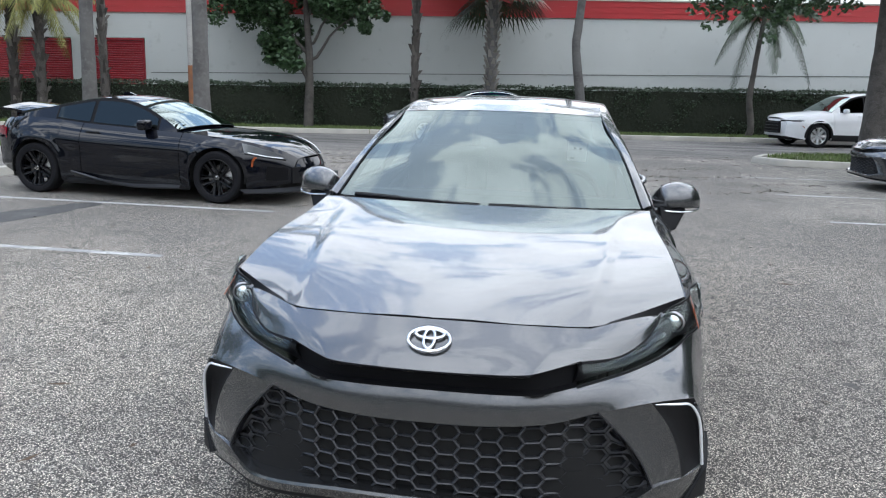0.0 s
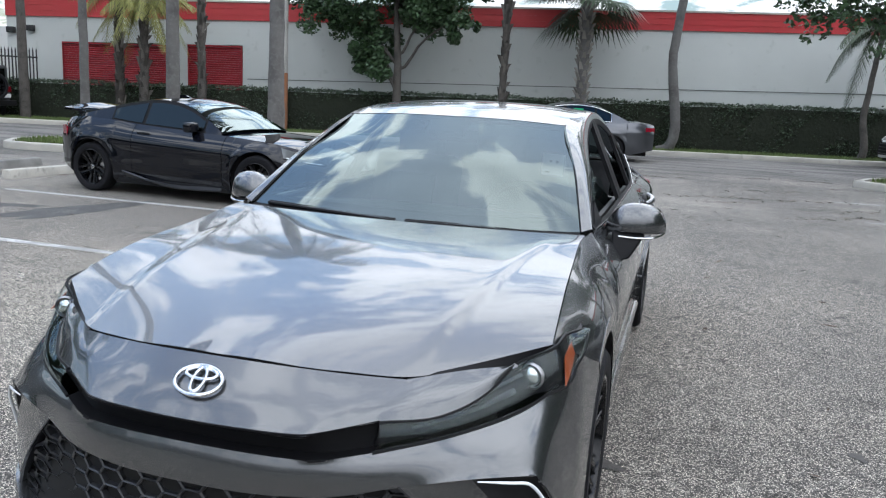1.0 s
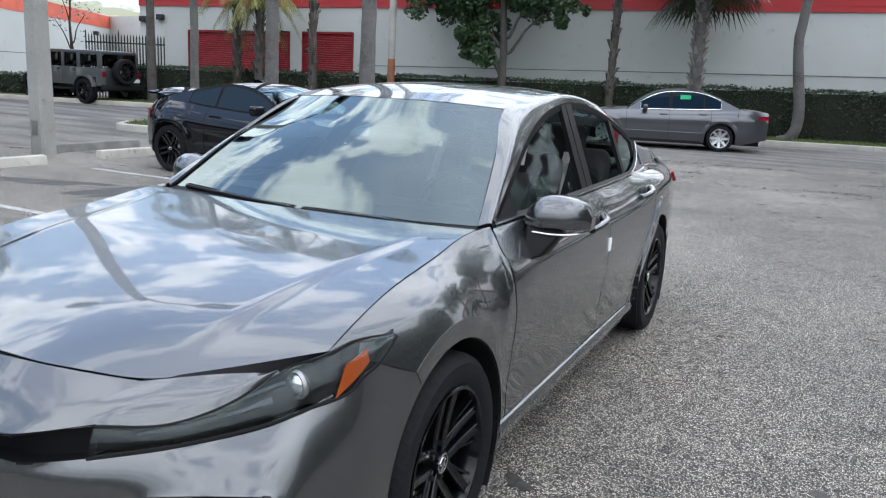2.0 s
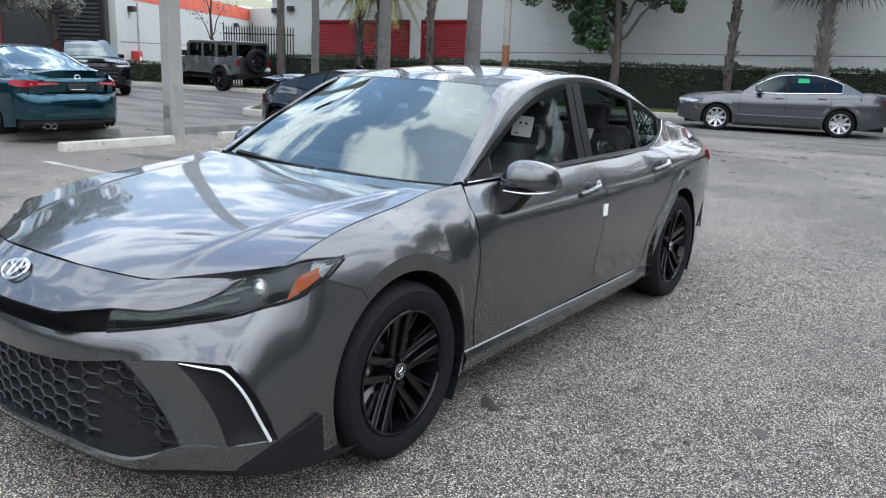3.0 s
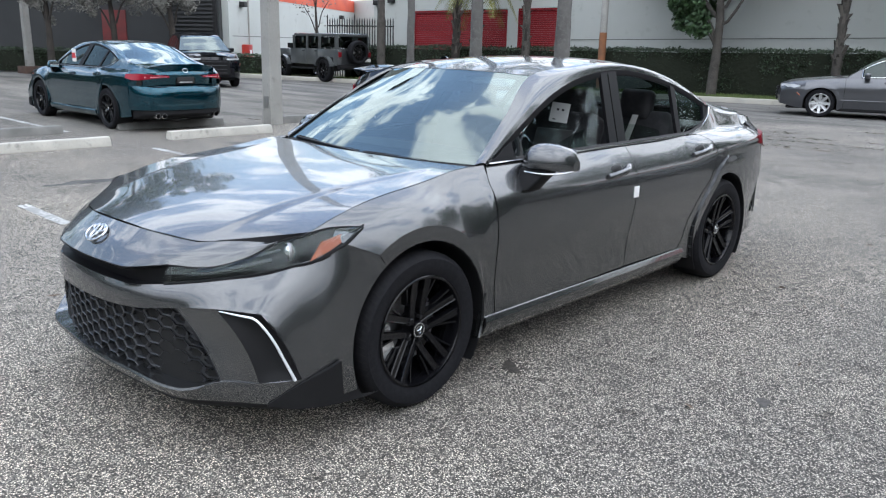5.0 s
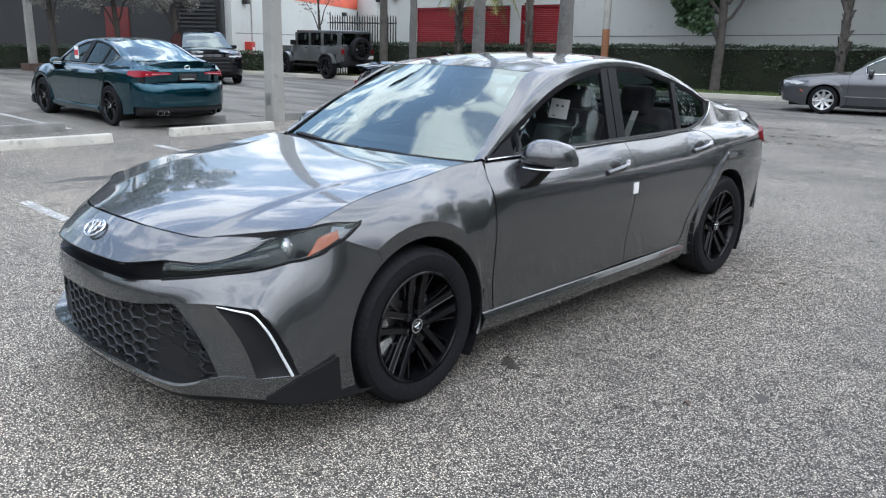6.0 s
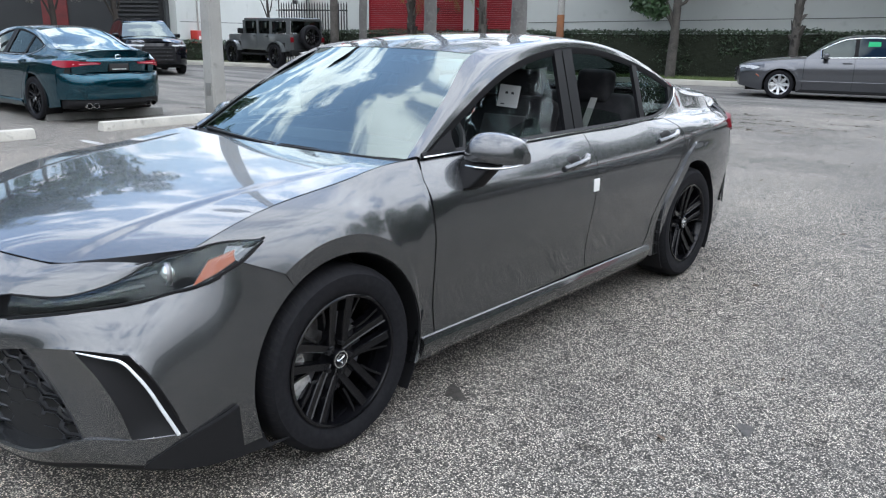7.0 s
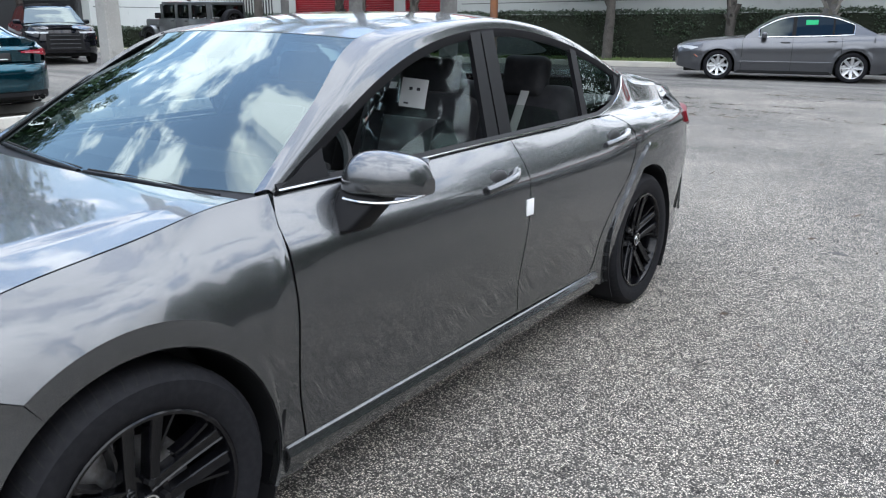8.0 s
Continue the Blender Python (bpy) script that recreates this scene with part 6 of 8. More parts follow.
for k, (a, b) in enumerate(SHUTTERS):
    slat_me = None
    sh = tagged(new("shutter"), "red ribbed roller shutter in the wall", "shutter", "roller shutters")
    sh.matrix_world = BUILD @ Matrix.Translation((a, 25.84, 0))
    part("shutter_frame", box_bm([(-0.0, -0.035, 0.2, 0.05, 0.06, 3.09), (b - a - 0.05, -0.035, 0.2, b - a, 0.06, 3.09), (0.05, -0.035, 3.03, b - a - 0.05, 0.06, 3.09)]), M_SHUT, sh, smooth=False)
    for q in range(37):
        z = 0.2 + q * 0.0762
        if slat_me is None:
            bm = bmesh.new()
            sec = [(0.05, 0.0), (0.028, 0.008), (0.018, 0.038), (0.028, 0.066), (0.05, 0.074)]
            rows = [[bm.verts.new((x, y, zz)) for y, zz in sec] for x in (0.05, b - a - 0.05)]
            for i in range(4):
                bm.faces.new((rows[0][i], rows[1][i], rows[1][i + 1], rows[0][i + 1]))
            ob = part("slat", bm, M_SHUT, sh, angle=60)
            slat_me = ob.data
        else:
            ob = new("slat", slat_me)
            ob.parent = sh
        ob.location = (0, 0, z)
for u, z in ((-15.9, 3.45), (-15.2, 3.52)):
    lamp = tagged(new("wall_lamp"), "dark wall-pack lamp on the white wall", "wall lamp", "wall lamps")
    lamp.matrix_world = BUILD @ Matrix.Translation((u, 25.8, z))
    part("lamp_body", box_bm([(-0.13, -0.20, -0.10, 0.13, 0.0, 0.10)], 0.02), M_IRON, lamp)
    part("lamp_lens", box_bm([(-0.10, -0.205, -0.09, 0.10, -0.12, -0.06)], 0.005), M_SIDE, lamp)

# the second building: a receding white side with a bleached band, and a grey front
A2, B2, C2 = Vector((-27.85, 16.77, 0)), Vector((-39.0, 33.5, 0)), Vector((-60.0, -6.0, 0))


def slab(name, p, q, z0, z1, thick, mat, label, category, slope=0.0, kind="structure"):
    d = (q - p)
    ln = d.length
    m = Matrix.Translation(p) @ Matrix.Rotation(math.atan2(d.y, d.x), 4, "Z")
    return tagged(part(name, box_bm([(0, 0, z0, ln, thick, z1, m)]), mat, None, smooth=False), label, category, kind=kind), m, ln


side2, m2, ln2 = slab("wall_second_side", A2, B2, -0.6, 3.37, -0.3, M_WALL, "white side wall of the second building", "wall")
slab("fascia_second", A2, B2, 3.37, 4.08, -0.32, M_ORANGE, "sun-bleached red band on the second building", "fascia")
part("wall_joint", box_bm([(0.3, -0.306, 1.62, ln2, -0.298, 1.65, m2)]), M_GROOVE, side2, smooth=False)
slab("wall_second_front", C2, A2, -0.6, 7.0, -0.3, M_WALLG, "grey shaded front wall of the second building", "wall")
slab("wall_gap", B2, Vector((*to_world(-16.1, 37.5), 0)), -0.6, 4.1, -0.3, M_WALL, "white wall closing the yard behind the fence", "wall")
fm = Matrix.Translation(C2) @ Matrix.Rotation(math.atan2((A2 - C2).y, (A2 - C2).x), 4, "Z")
fl = (A2 - C2).length


def front_thing(name, s0, s1, z0, z1, out, mat, label, category):
    ob = tagged(new(name), label, category)
    part("leaf", box_bm([(s0, -out - 0.3, z0, s1, -0.3, z1, fm)], 0.01), mat, ob)
    return ob


M_DOOR2 = material("dull red door paint", (0.16, 0.02, 0.02), 0.5, blotch=(3, (0.12, 0.02, 0.02), 0.4, 0.7))
dr = front_thing("door", fl - 5.3, fl - 4.2, 0.0, 2.6, 0.06, M_DOOR2, "dull red metal door in a grey wall", "door")
part("door_handle", box_bm([(fl - 4.4, -0.42, 1.05, fl - 4.3, -0.36, 1.15, fm)], 0.01), M_STEEL, dr)
M_LOUVRE = material("dark grey louvre", (0.05, 0.052, 0.055), 0.6)
lv = tagged(new("louvre_gate"), "tall dark louvred gate beside the wall", "gate")
part("gate_frame", box_bm([(fl - 2.2, -0.40, 0, fl - 2.1, -0.3, 6.4, fm), (fl - 0.25, -0.40, 0, fl - 0.1, -0.3, 6.4, fm)], 0.01), M_IRON, lv)
for q in range(36):
    part("louvre", box_bm([(fl - 2.1, -0.39, 0.3 + q * 0.17, fl - 0.25, -0.31, 0.37 + q * 0.17, fm)]), M_LOUVRE, lv, smooth=False)
hb = tagged(new("hose_cabinet"), "red metal hose cabinet on the white wall", "hose cabinet")
part("cabinet_body", box_bm([(1.25, -0.60, 0.30, 1.75, -0.30, 1.28, m2)], 0.02), material("red enamel", (0.42, 0.03, 0.02), 0.4), hb)
part("cabinet_door", box_bm([(1.29, -0.612, 0.36, 1.71, -0.598, 1.22, m2)], 0.006), M_REDBAND, hb, "red cabinet door with a pale notice")
part("notice", box_bm([(1.40, -0.618, 0.85, 1.60, -0.611, 1.05, m2)]), M_PAPER, hb, smooth=False)
part("cabinet_foot", box_bm([(1.35, -0.52, -0.1, 1.65, -0.36, 0.30, m2)]), M_IRON, hb)
for s, z in ((1.3, 2.98), (16.2, 2.95)):
    lamp = tagged(new("wall_lamp"), "dark wall-pack lamp on the white wall", "wall lamp", "wall lamps")
    part("lamp_body", box_bm([(s - 0.18, -0.55, z - 0.1, s + 0.18, -0.30, z + 0.12, m2)], 0.02), M_IRON, lamp)
part("downpipe", box_bm([(2.02, -0.36, 0.1, 2.08, -0.30, 3.3, m2)]), M_CONC, side2, smooth=False)

# iron fence across the yard
fence = tagged(empty("fence", ROAD @ Matrix.Translation((-17.6, 24.6, 0))), "black iron picket fence with gate", "fence")
for z in (0.55, 2.1):
    part("rail", box_bm([(0, -0.02, z, 3.2, 0.02, z + 0.05)]), M_IRON, fence, smooth=False)
for k in range(27):
    x = 0.02 + k * 0.121
    h = 2.35 if k % 11 else 2.5
    bm = box_bm([(-0.017, -0.017, 0.12, 0.017, 0.017, h)])
    tip = bmesh.ops.create_cone(bm, segments=4, radius1=0.028, radius2=0.0, depth=0.12, cap_ends=True, matrix=Matrix.Translation((0, 0, h + 0.05)))
    ob = part("picket" if k % 11 else "post", bm, M_IRON, fence, smooth=False)
    ob.location = (x, 0, 0)

# unseen plain walls closing the place behind the camera's way, added to darken reflections
M_FAR = material("dull green screen wall", (0.05, 0.06, 0.04), 0.9, blotch=(0.15, (0.09, 0.095, 0.075), 0.4, 0.65), stain=(0.8, (0.03, 0.04, 0.025), 0.5, 0.7))
for a, b in (((-60, -45), (48, -45)), ((48, -45), (48, 40))):
    slab("wall_far", Vector((*a, 0)), Vector((*b, 0)), -0.5, 7.0, 0.4, M_FAR, "unseen dull green wall added to close the car park", "wall")

# ---- other parked vehicles ----
def vehicle(name, m, paint_mat, label, spec, rims, glass_mat=None):
    """A parked car from its side outline: spec gives axle, ends, half width, tyre radius, belt and roof lines. Nose to -y, front axle at the origin."""
    g = spec
    car = tagged(empty(name), label, "car", "parked cars")
    wb, y0, y1, w, r = g["wb"], g["y0"], g["y1"], g["w"], g["r"]
    belt = smooth_fn(*zip(*g["belt"]))
    glass_mat = glass_mat or M_TINT
    sill, ar = g.get("sill", 0.24), r * 1.14

    def half(y, z):
        y, z = np.asarray(y, float), np.asarray(z, float)
        t = np.clip((y0 + g.get("nose", 0.55) - y) / g.get("nose", 0.55), 0, 1)
        s = np.clip((y - (y1 - g.get("tail", 0.45))) / g.get("tail", 0.45), 0, 1)
        x = w * (1 - g.get("nose_in", 0.32) * t**2.2 - g.get("tail_in", 0.24) * s**2.2)
        q = (z - sill) / np.maximum(belt(y) - sill, 0.1)
        x = x - 0.03 * np.clip(0.25 - q, 0, 1) / 0.25 - g.get("tuck", 0.085) * np.clip((q - 0.72) / 0.28, 0, 1.2) ** 1.6 + 0.012 * np.exp(-((q - 0.66) / 0.04) ** 2)
        for hub in (0, wb):
            d = np.hypot(y - hub, z - r)
            x = x + g.get("flare", 0.012) * np.clip((ar + 0.10 - d) / 0.04, 0, 1)
        return x

    def bottom(y):
        z = np.interp(y, (y0, y0 + 0.5, y1 - 0.6, y1), (sill + 0.06, sill - 0.03, sill - 0.02, sill + 0.12))
        for hub in (0, wb):
            d = np.abs(y - hub)
            z = np.where(d < ar, np.maximum(z, r + np.sqrt(np.maximum(ar**2 - d**2, 0)) * 1.0), z)
        return z

    def strip(ya, yb_, n=26, pts=()):
        yy = np.unique(np.concatenate([np.linspace(ya, yb_, n), [p for p in pts if ya < p < yb_]]))
        rows = []
        for y in yy:
            zz = np.linspace(float(bottom(y)), float(belt(y)), 13)
            rows.append([(float(half(y, z)), y, z) for z in zz])
        return np.array(rows)
    marks = [h + s * ar * c for h in (0, wb) for s in (-1, 1) for c in (0.999, 1.001, 0.97, 0.9, 0.8)]
    cuts = g["cuts"]
    edges = [y0] + list(cuts) + [y1]
    core = (0, wb / 2, 0.5)
    sides = {}
    for nm, a, b in zip(["front_wing", "front_door", "rear_door", "rear_wing"] if len(cuts) == 3 else ["front_wing", "front_door", "rear_wing"], edges[:-1], edges[1:]):
        sides[nm] = both(nm, [strip(a + (0.004 if a > y0 else 0), b - (0.004 if b < y1 else 0), 26, marks)], paint_mat, car, 0.012, core=core)
    both("seam_liner", [np.array([[(float(half(y, z)) - 0.03, y, z) for z in np.linspace(0.55 * float(belt(y)), float(belt(y)) - 0.02, 4)] for y in np.linspace(cuts[0] - 0.1, cuts[-1] + 0.1, 12)])], M_SEAM, car, 0.003, core=core)
    # ends
    def end(y, sg, zs):
        rows = []
        for z, push in zs:
            xe = float(half(y, z))
            rows.append([(xe * k, y + sg * (push * (1 - abs(k) ** 2.5)), z) for k in np.linspace(-1, 1, 15)])
        return loft(rows, 3)
    zf, zr = float(belt(y0)), float(belt(y1))
    b0, b1 = float(bottom(y0)), float(bottom(y1))
    panel("front_bumper", [end(y0, -1, [(b0, 0.06), ((b0 + zf) / 2, 0.14), (zf, 0.07)])], paint_mat, car, 0.012, core=core)
    panel("rear_bumper", [end(y1, 1, [(b1, 0.05), ((b1 + zr) / 2, 0.10), (zr, 0.03)])], paint_mat, car, 0.012, core=core)
    # decks
    wbase, rfront, rrear, rbase, zroof = g["glass"]

    def deck(ya, yb_, rise):
        rows = []
        for y in np.linspace(ya, yb_, 14):
            xe, z = float(half(y, belt(y))), float(belt(y))
            rows.append([(xe * k, y - (0.07 * (1 - k * k) if y < y0 + 0.02 else 0), z + rise * (1 - abs(k) ** 2.2)) for k in np.linspace(-1, 1, 17)])
        return np.array(rows)
    panel("bonnet", [deck(y0, wbase + 0.04, g.get("crown", 0.06))], paint_mat, car, 0.012, core=core)
    if rbase < y1 - 0.08:
        panel("boot_lid", [deck(rbase - 0.04, y1, 0.04)], paint_mat, car, 0.012, core=core)
    # cabin
    top = path([(wbase, float(belt(wbase)) + 0.03)] + list(g["roof"]) + [(rbase, float(belt(rbase)) + 0.02)], 60)
    zt = lambda y: np.interp(y, top[:, 0], top[:, 1])
    lean = g.get("lean", 0.42)

    def gx(y, z):
        return float(half(y, belt(y))) - 0.015 - lean * max(z - float(belt(y)), 0)

    def over(ya, yb_, rise, n=12):
        rows = []
        for y in np.linspace(ya, yb_, n):
            z = float(zt(y))
            xe = gx(y, z)
            rows.append([(xe * k, y, z + rise * (1 - abs(k) ** 2.4)) for k in np.linspace(-1, 1, 15)])
        return np.array(rows)
    ccore = (0, (rfront + rrear) / 2, 0.9)
    for nm, a, b, mat, rs in (("windscreen", wbase, rfront, M_SCREEN, 0.035), ("roof", rfront, rrear, g.get("roof_mat", paint_mat), 0.035), ("rear_window", rrear, rbase, M_SCREEN, 0.035)):
        panel(nm, [over(a, b, rs, 14)], mat, car, 0.006, core=ccore)

    def side_pane(ya, yb_, inset, out, n=14):
        rows = []
        for y in np.linspace(ya, yb_, n):
            a, b = float(belt(y)) + inset * 0.5, float(zt(y)) - inset
            rows.append([(gx(y, z) + out, y, z) for z in np.linspace(a, max(b, a + 0.004), 6)])
        return np.array(rows)
    pa, pb = g["panes"][0][0] - 0.03, g["panes"][-1][1] + 0.03
    both("front_pillar", [side_pane(wbase + 0.02, pa, 0.0, -0.004, 10)], paint_mat, car, 0.01, core=ccore)
    both("rear_pillar", [side_pane(pb, rbase - 0.02, 0.0, -0.004, 14)], paint_mat, car, 0.01, core=ccore)
    both("door_frame", [side_pane(pa, pb, 0.0, -0.004, 30)], M_SATIN, car, 0.01, core=ccore)
    if g.get("bright"):
        trim = side_pane(pa, pb, 0.035, 0.008, 30)
        for q in (trim, mirrored(trim)):
            rod("window_trim", np.concatenate([q[:, 0], q[::-1, -1]]), 0.010, M_CHROME, car, "bright window surround", n=6, closed=True)
    for k, (a, b) in enumerate(g["panes"]):
        both("window", [side_pane(a, b, g.get("inset", 0.055), 0.003)], glass_mat, car, 0.002, core=ccore)
    # arches, underside
    for hub in (0, wb):
        aw = np.radians(np.linspace(190, -10, 20))
        pr = [(hub + ar * math.cos(a), r + ar * math.sin(a)) for a in aw]
        both("wheel_house", [loft([[(w - 0.02, y, z) for y, z in pr], [(w - 0.30, y, z) for y, z in pr]]), loft([[(w - 0.30, y, z) for y, z in pr], [(w - 0.30, hub, r)] * 20])], M_SEAM, car, 0.003, core=(w, hub, 0.1))
    part("cabin_filling", box_bm([(-w + 0.20, wbase + 0.25, sill + 0.1, w - 0.20, rbase - 0.25, float(belt(wb / 2)) + 0.02)], 0.03), M_TRIMIN, car)
    for sx in (-0.36, 0.36):
        for sy in (0.36, 0.78):
            ys_ = rfront + (rrear + 0.2 - rfront) * sy
            part("head_restraint", box_bm([(sx - 0.13, ys_ - 0.05, float(belt(wb / 2)), sx + 0.13, ys_ + 0.05, min(zroof - 0.16, float(belt(wb / 2)) + 0.30))], 0.03), M_SEAT, car)
    part("underbody", box_bm([(-w + 0.28, y0 + 0.15, sill - 0.05, w - 0.28, y1 - 0.15, sill + 0.12)], 0.01), M_SEAM, car)
    part("floor_pan", box_bm([(-w + 0.06, ar + 0.02, sill - 0.04, w - 0.06, wb - ar - 0.02, sill + 0.08)], 0.01), M_SEAM, car)
    both("sill", [loft([[(w - 0.035 + dx, y, z) for y in np.linspace(ar + 0.01, wb - ar - 0.01, 8)] for dx, z in ((0.0, sill + 0.03), (0.012, sill), (0.0, sill - 0.06))])], g.get("sill_mat", M_BLACK), car, 0.01, core=core)
    # lamps, grille, plates, handles, mirrors
    zl = g.get("lamp_z", zf - 0.06)
    for sg in (1, -1):
        rows = []
        for dz in (-0.06, 0.05):
            rows.append([(sg * (float(half(y, zl)) + 0.012), y, zl + dz * g.get('lamp_h', 1.0) * f + 0.05 * max(y - y0 - 0.1, 0)) for y, f in ((y0 + 0.0, 1.0), (y0 + 0.15, 1.0), (y0 + 0.30, 0.8), (y0 + 0.45, 0.2))])
        lamp = None if g.get("own_front") else panel("head_lamp", [loft(rows)], M_DRL if g.get("pale_lamps", True) else M_LAMPGREY, car, 0.02, "clear head lamp", core=core)
        fr = loft([[(sg * float(half(y0, zl)) * k, y0 - 0.07 * (1 - k**2.5) - 0.012, zl + dz * g.get('lamp_h', 1.0)) for k in (1.0, 0.85, 0.66)] for dz in (-0.05, 0.045)])
        if lamp:
            panel("lamp_front", [fr], M_DRL if g.get("pale_lamps", True) else M_LAMPGREY, lamp, 0.015, core=core)
        tz = g.get("tail_z", zr - 0.13)
        rows = [[(sg * (float(half(y, tz)) + 0.010), y, tz + dz) for y in (y1 - 0.25, y1 - 0.12, y1)] for dz in (-0.07, 0.07)]
        tl = panel("tail_lamp", [loft(rows)], M_RED, car, 0.015, "red tail lamp", core=core)
        panel("tail_lamp_rear", [loft([[(sg * float(half(y1, tz)) * k, y1 + 0.04 * (1 - k**2.5) + 0.012, tz + dz) for k in (1.0, 0.86, 0.70)] for dz in (-0.07, 0.07)])], M_RED, tl, 0.015, core=core)
        if lamp:
            rod("side_marker", [(sg * (float(half(y0 + 0.42, zl - 0.16)) + 0.004), y0 + 0.38, zl - 0.14), (sg * (float(half(y0 + 0.46, zl - 0.16)) + 0.004), y0 + 0.46, zl - 0.20)], 0.014, M_AMBER, car, "amber side marker", 6)
        hm = empty("door_mirror")
        hm.parent = car
        my, mz = wbase + g.get("mirror_dy", 0.42), float(belt(wbase + 0.4)) + 0.06
        mx = gx(my, mz) + 0.13
        bm = box_bm([(-0.10, -0.06, -0.065, 0.10, 0.06, 0.065)], 0.045, 4)
        bmesh.ops.transform(bm, matrix=pose(sg * mx, my, mz), verts=bm.verts)
        part("mirror_cap", bm, g.get("mirror_mat", paint_mat), hm)
        rod("mirror_arm", [(sg * (mx - 0.16), my + 0.01, mz - 0.06), (sg * (mx - 0.02), my, mz - 0.03)], 0.022, M_BLACK, hm)
        for dy in g.get("handles", ()):
            hz = float(belt(dy)) - 0.10
            part("door_handle", box_bm([(sg * float(half(dy, hz)) - 0.006, dy - 0.10, hz - 0.014, sg * float(half(dy, hz)) + 0.02 * sg + 0.006, dy + 0.10, hz + 0.014)], 0.006), paint_mat, car)
    gz0, gz1 = b0 + 0.08, zl - 0.02
    fg = loft([[(float(half(y0, z)) * k * g.get("grille_w", 0.62), y0 - 0.13 * (1 - abs(k * 0.6) ** 2.5) - 0.012, z) for k in np.linspace(-1, 1, 11)] for z in (gz0, (gz0 + gz1) / 2, gz1)])
    gr = None if g.get("own_front") else panel("grille", [fg], M_BLACK, car, 0.02, "black front grille", core=core)
    for q in range(4 if gr else 0):
        z = gz0 + (gz1 - gz0) * (q + 0.5) / 4
        rod("grille_bar", [(float(half(y0, z)) * k * 0.6, y0 - 0.13 * (1 - abs(k * 0.6) ** 2.5) - 0.03, z) for k in np.linspace(-1, 1, 9)], 0.010, M_GRILLE if not g.get("chrome_bar") else M_CHROME, gr, n=6)
    part("licence_plate", box_bm([(-0.15, y1 + 0.10, (b1 + zr) / 2 + 0.02, 0.15, y1 + 0.115, (b1 + zr) / 2 + 0.12)], 0.003), M_PAPER, car, "pale licence plate")
    part("plate_bar", box_bm([(-0.11, y1 + 0.114, (b1 + zr) / 2 + 0.055, 0.11, y1 + 0.118, (b1 + zr) / 2 + 0.085)]), M_INK, car, smooth=False)
    for y in (0, wb):
        for sg in (1, -1):
            wl_ = wheel("wheel", car, (w - 0.105) * sg, y, sg, rims)
            k = r / 0.336
            wl_.scale = (1, k, k)
            wl_.location.z = r
    car.matrix_world = m
    return car


M_BLACKP = paint("black gloss paint", (0.003, 0.0035, 0.006), 0.0, 0.3, 0.0)
M_SILVER = paint("warm grey metallic paint", (0.086, 0.089, 0.099), 0.75, 0.30)
M_WHITEP = paint("white gloss paint", (0.78, 0.79, 0.79), 0.0, 0.35)
M_PALEP = paint("pale silver paint", (0.36, 0.365, 0.37), 0.2, 0.35)
M_TEAL = paint("deep teal metallic paint", (0.004, 0.052, 0.078), 0.9, 0.25)
M_STONEP = paint("stone grey gloss paint", (0.065, 0.07, 0.072), 0.0, 0.35)

teal = saloon(M_TEAL, pose(-12.92, 4.49, 0, 0, 0, -90), "deep teal metallic saloon car beside a wheel stop", side_glass=M_DUSK)
part("window_sticker", box_bm([(0.692, 1.24, 1.05, 0.698, 1.40, 1.27, Matrix.Translation((0.02, 0, 0)) @ Matrix.Shear("XZ", 4, (0, 0)))]), M_PAPER, teal, "white and red window sticker", smooth=False)
part("sticker_band", box_bm([(0.716, 1.25, 1.11, 0.722, 1.39, 1.20)]), material("red print", (0.5, 0.04, 0.05), 0.6), teal, smooth=False)
saloon(M_GREY, pose(6.20, 11.45, 0, 0, 0, -90), "dark grey saloon car parked nose out in a bay", new_car=False, side_glass=M_DUSK)

COUPE = dict(wb=2.575, y0=-0.86, y1=3.32, w=0.885, r=0.325, sill=0.21, nose=0.85, nose_in=0.46, tail=0.7, tail_in=0.30, tuck=0.12, flare=0.020,
             belt=((-0.86, 0.56), (-0.72, 0.655), (-0.45, 0.745), (-0.15, 0.800), (0.1, 0.820), (0.45, 0.845), (1.0, 0.872), (1.9, 0.922), (2.4, 0.965), (2.75, 0.975), (3.05, 0.955), (3.32, 0.89)),
             glass=(0.58, 1.22, 1.78, 2.98, 1.25), roof=((0.90, 1.055), (1.22, 1.185), (1.5, 1.235), (1.78, 1.235), (2.15, 1.175), (2.6, 1.068)), cuts=(0.50, 1.90), panes=((0.88, 1.78), (1.83, 2.30)),
             lean=0.55, crown=0.03, handles=(1.72,), inset=0.040, mirror_dy=0.40, own_front=True)
coupe = vehicle("coupe_car", pose(-3.84, 6.86, 0, 0, 0, 86), M_BLACKP, "glossy black two-door coupe with a rear spoiler", COUPE, M_RIM)
M_LENSG = material("smoky grey lamp lens", (0.20, 0.21, 0.22), 0.14, 0.5, coat=1.0)


def coupe_side(y, z):
    """Half width of the coupe's nose and flanks."""
    t, q = np.clip((-0.01 - y) / 0.85, 0, 1), np.clip((0.25 - (z - 0.21) / 0.55), 0, 1)
    return 0.885 * (1 - 0.46 * t**2.2) - 0.03 * q / 0.25


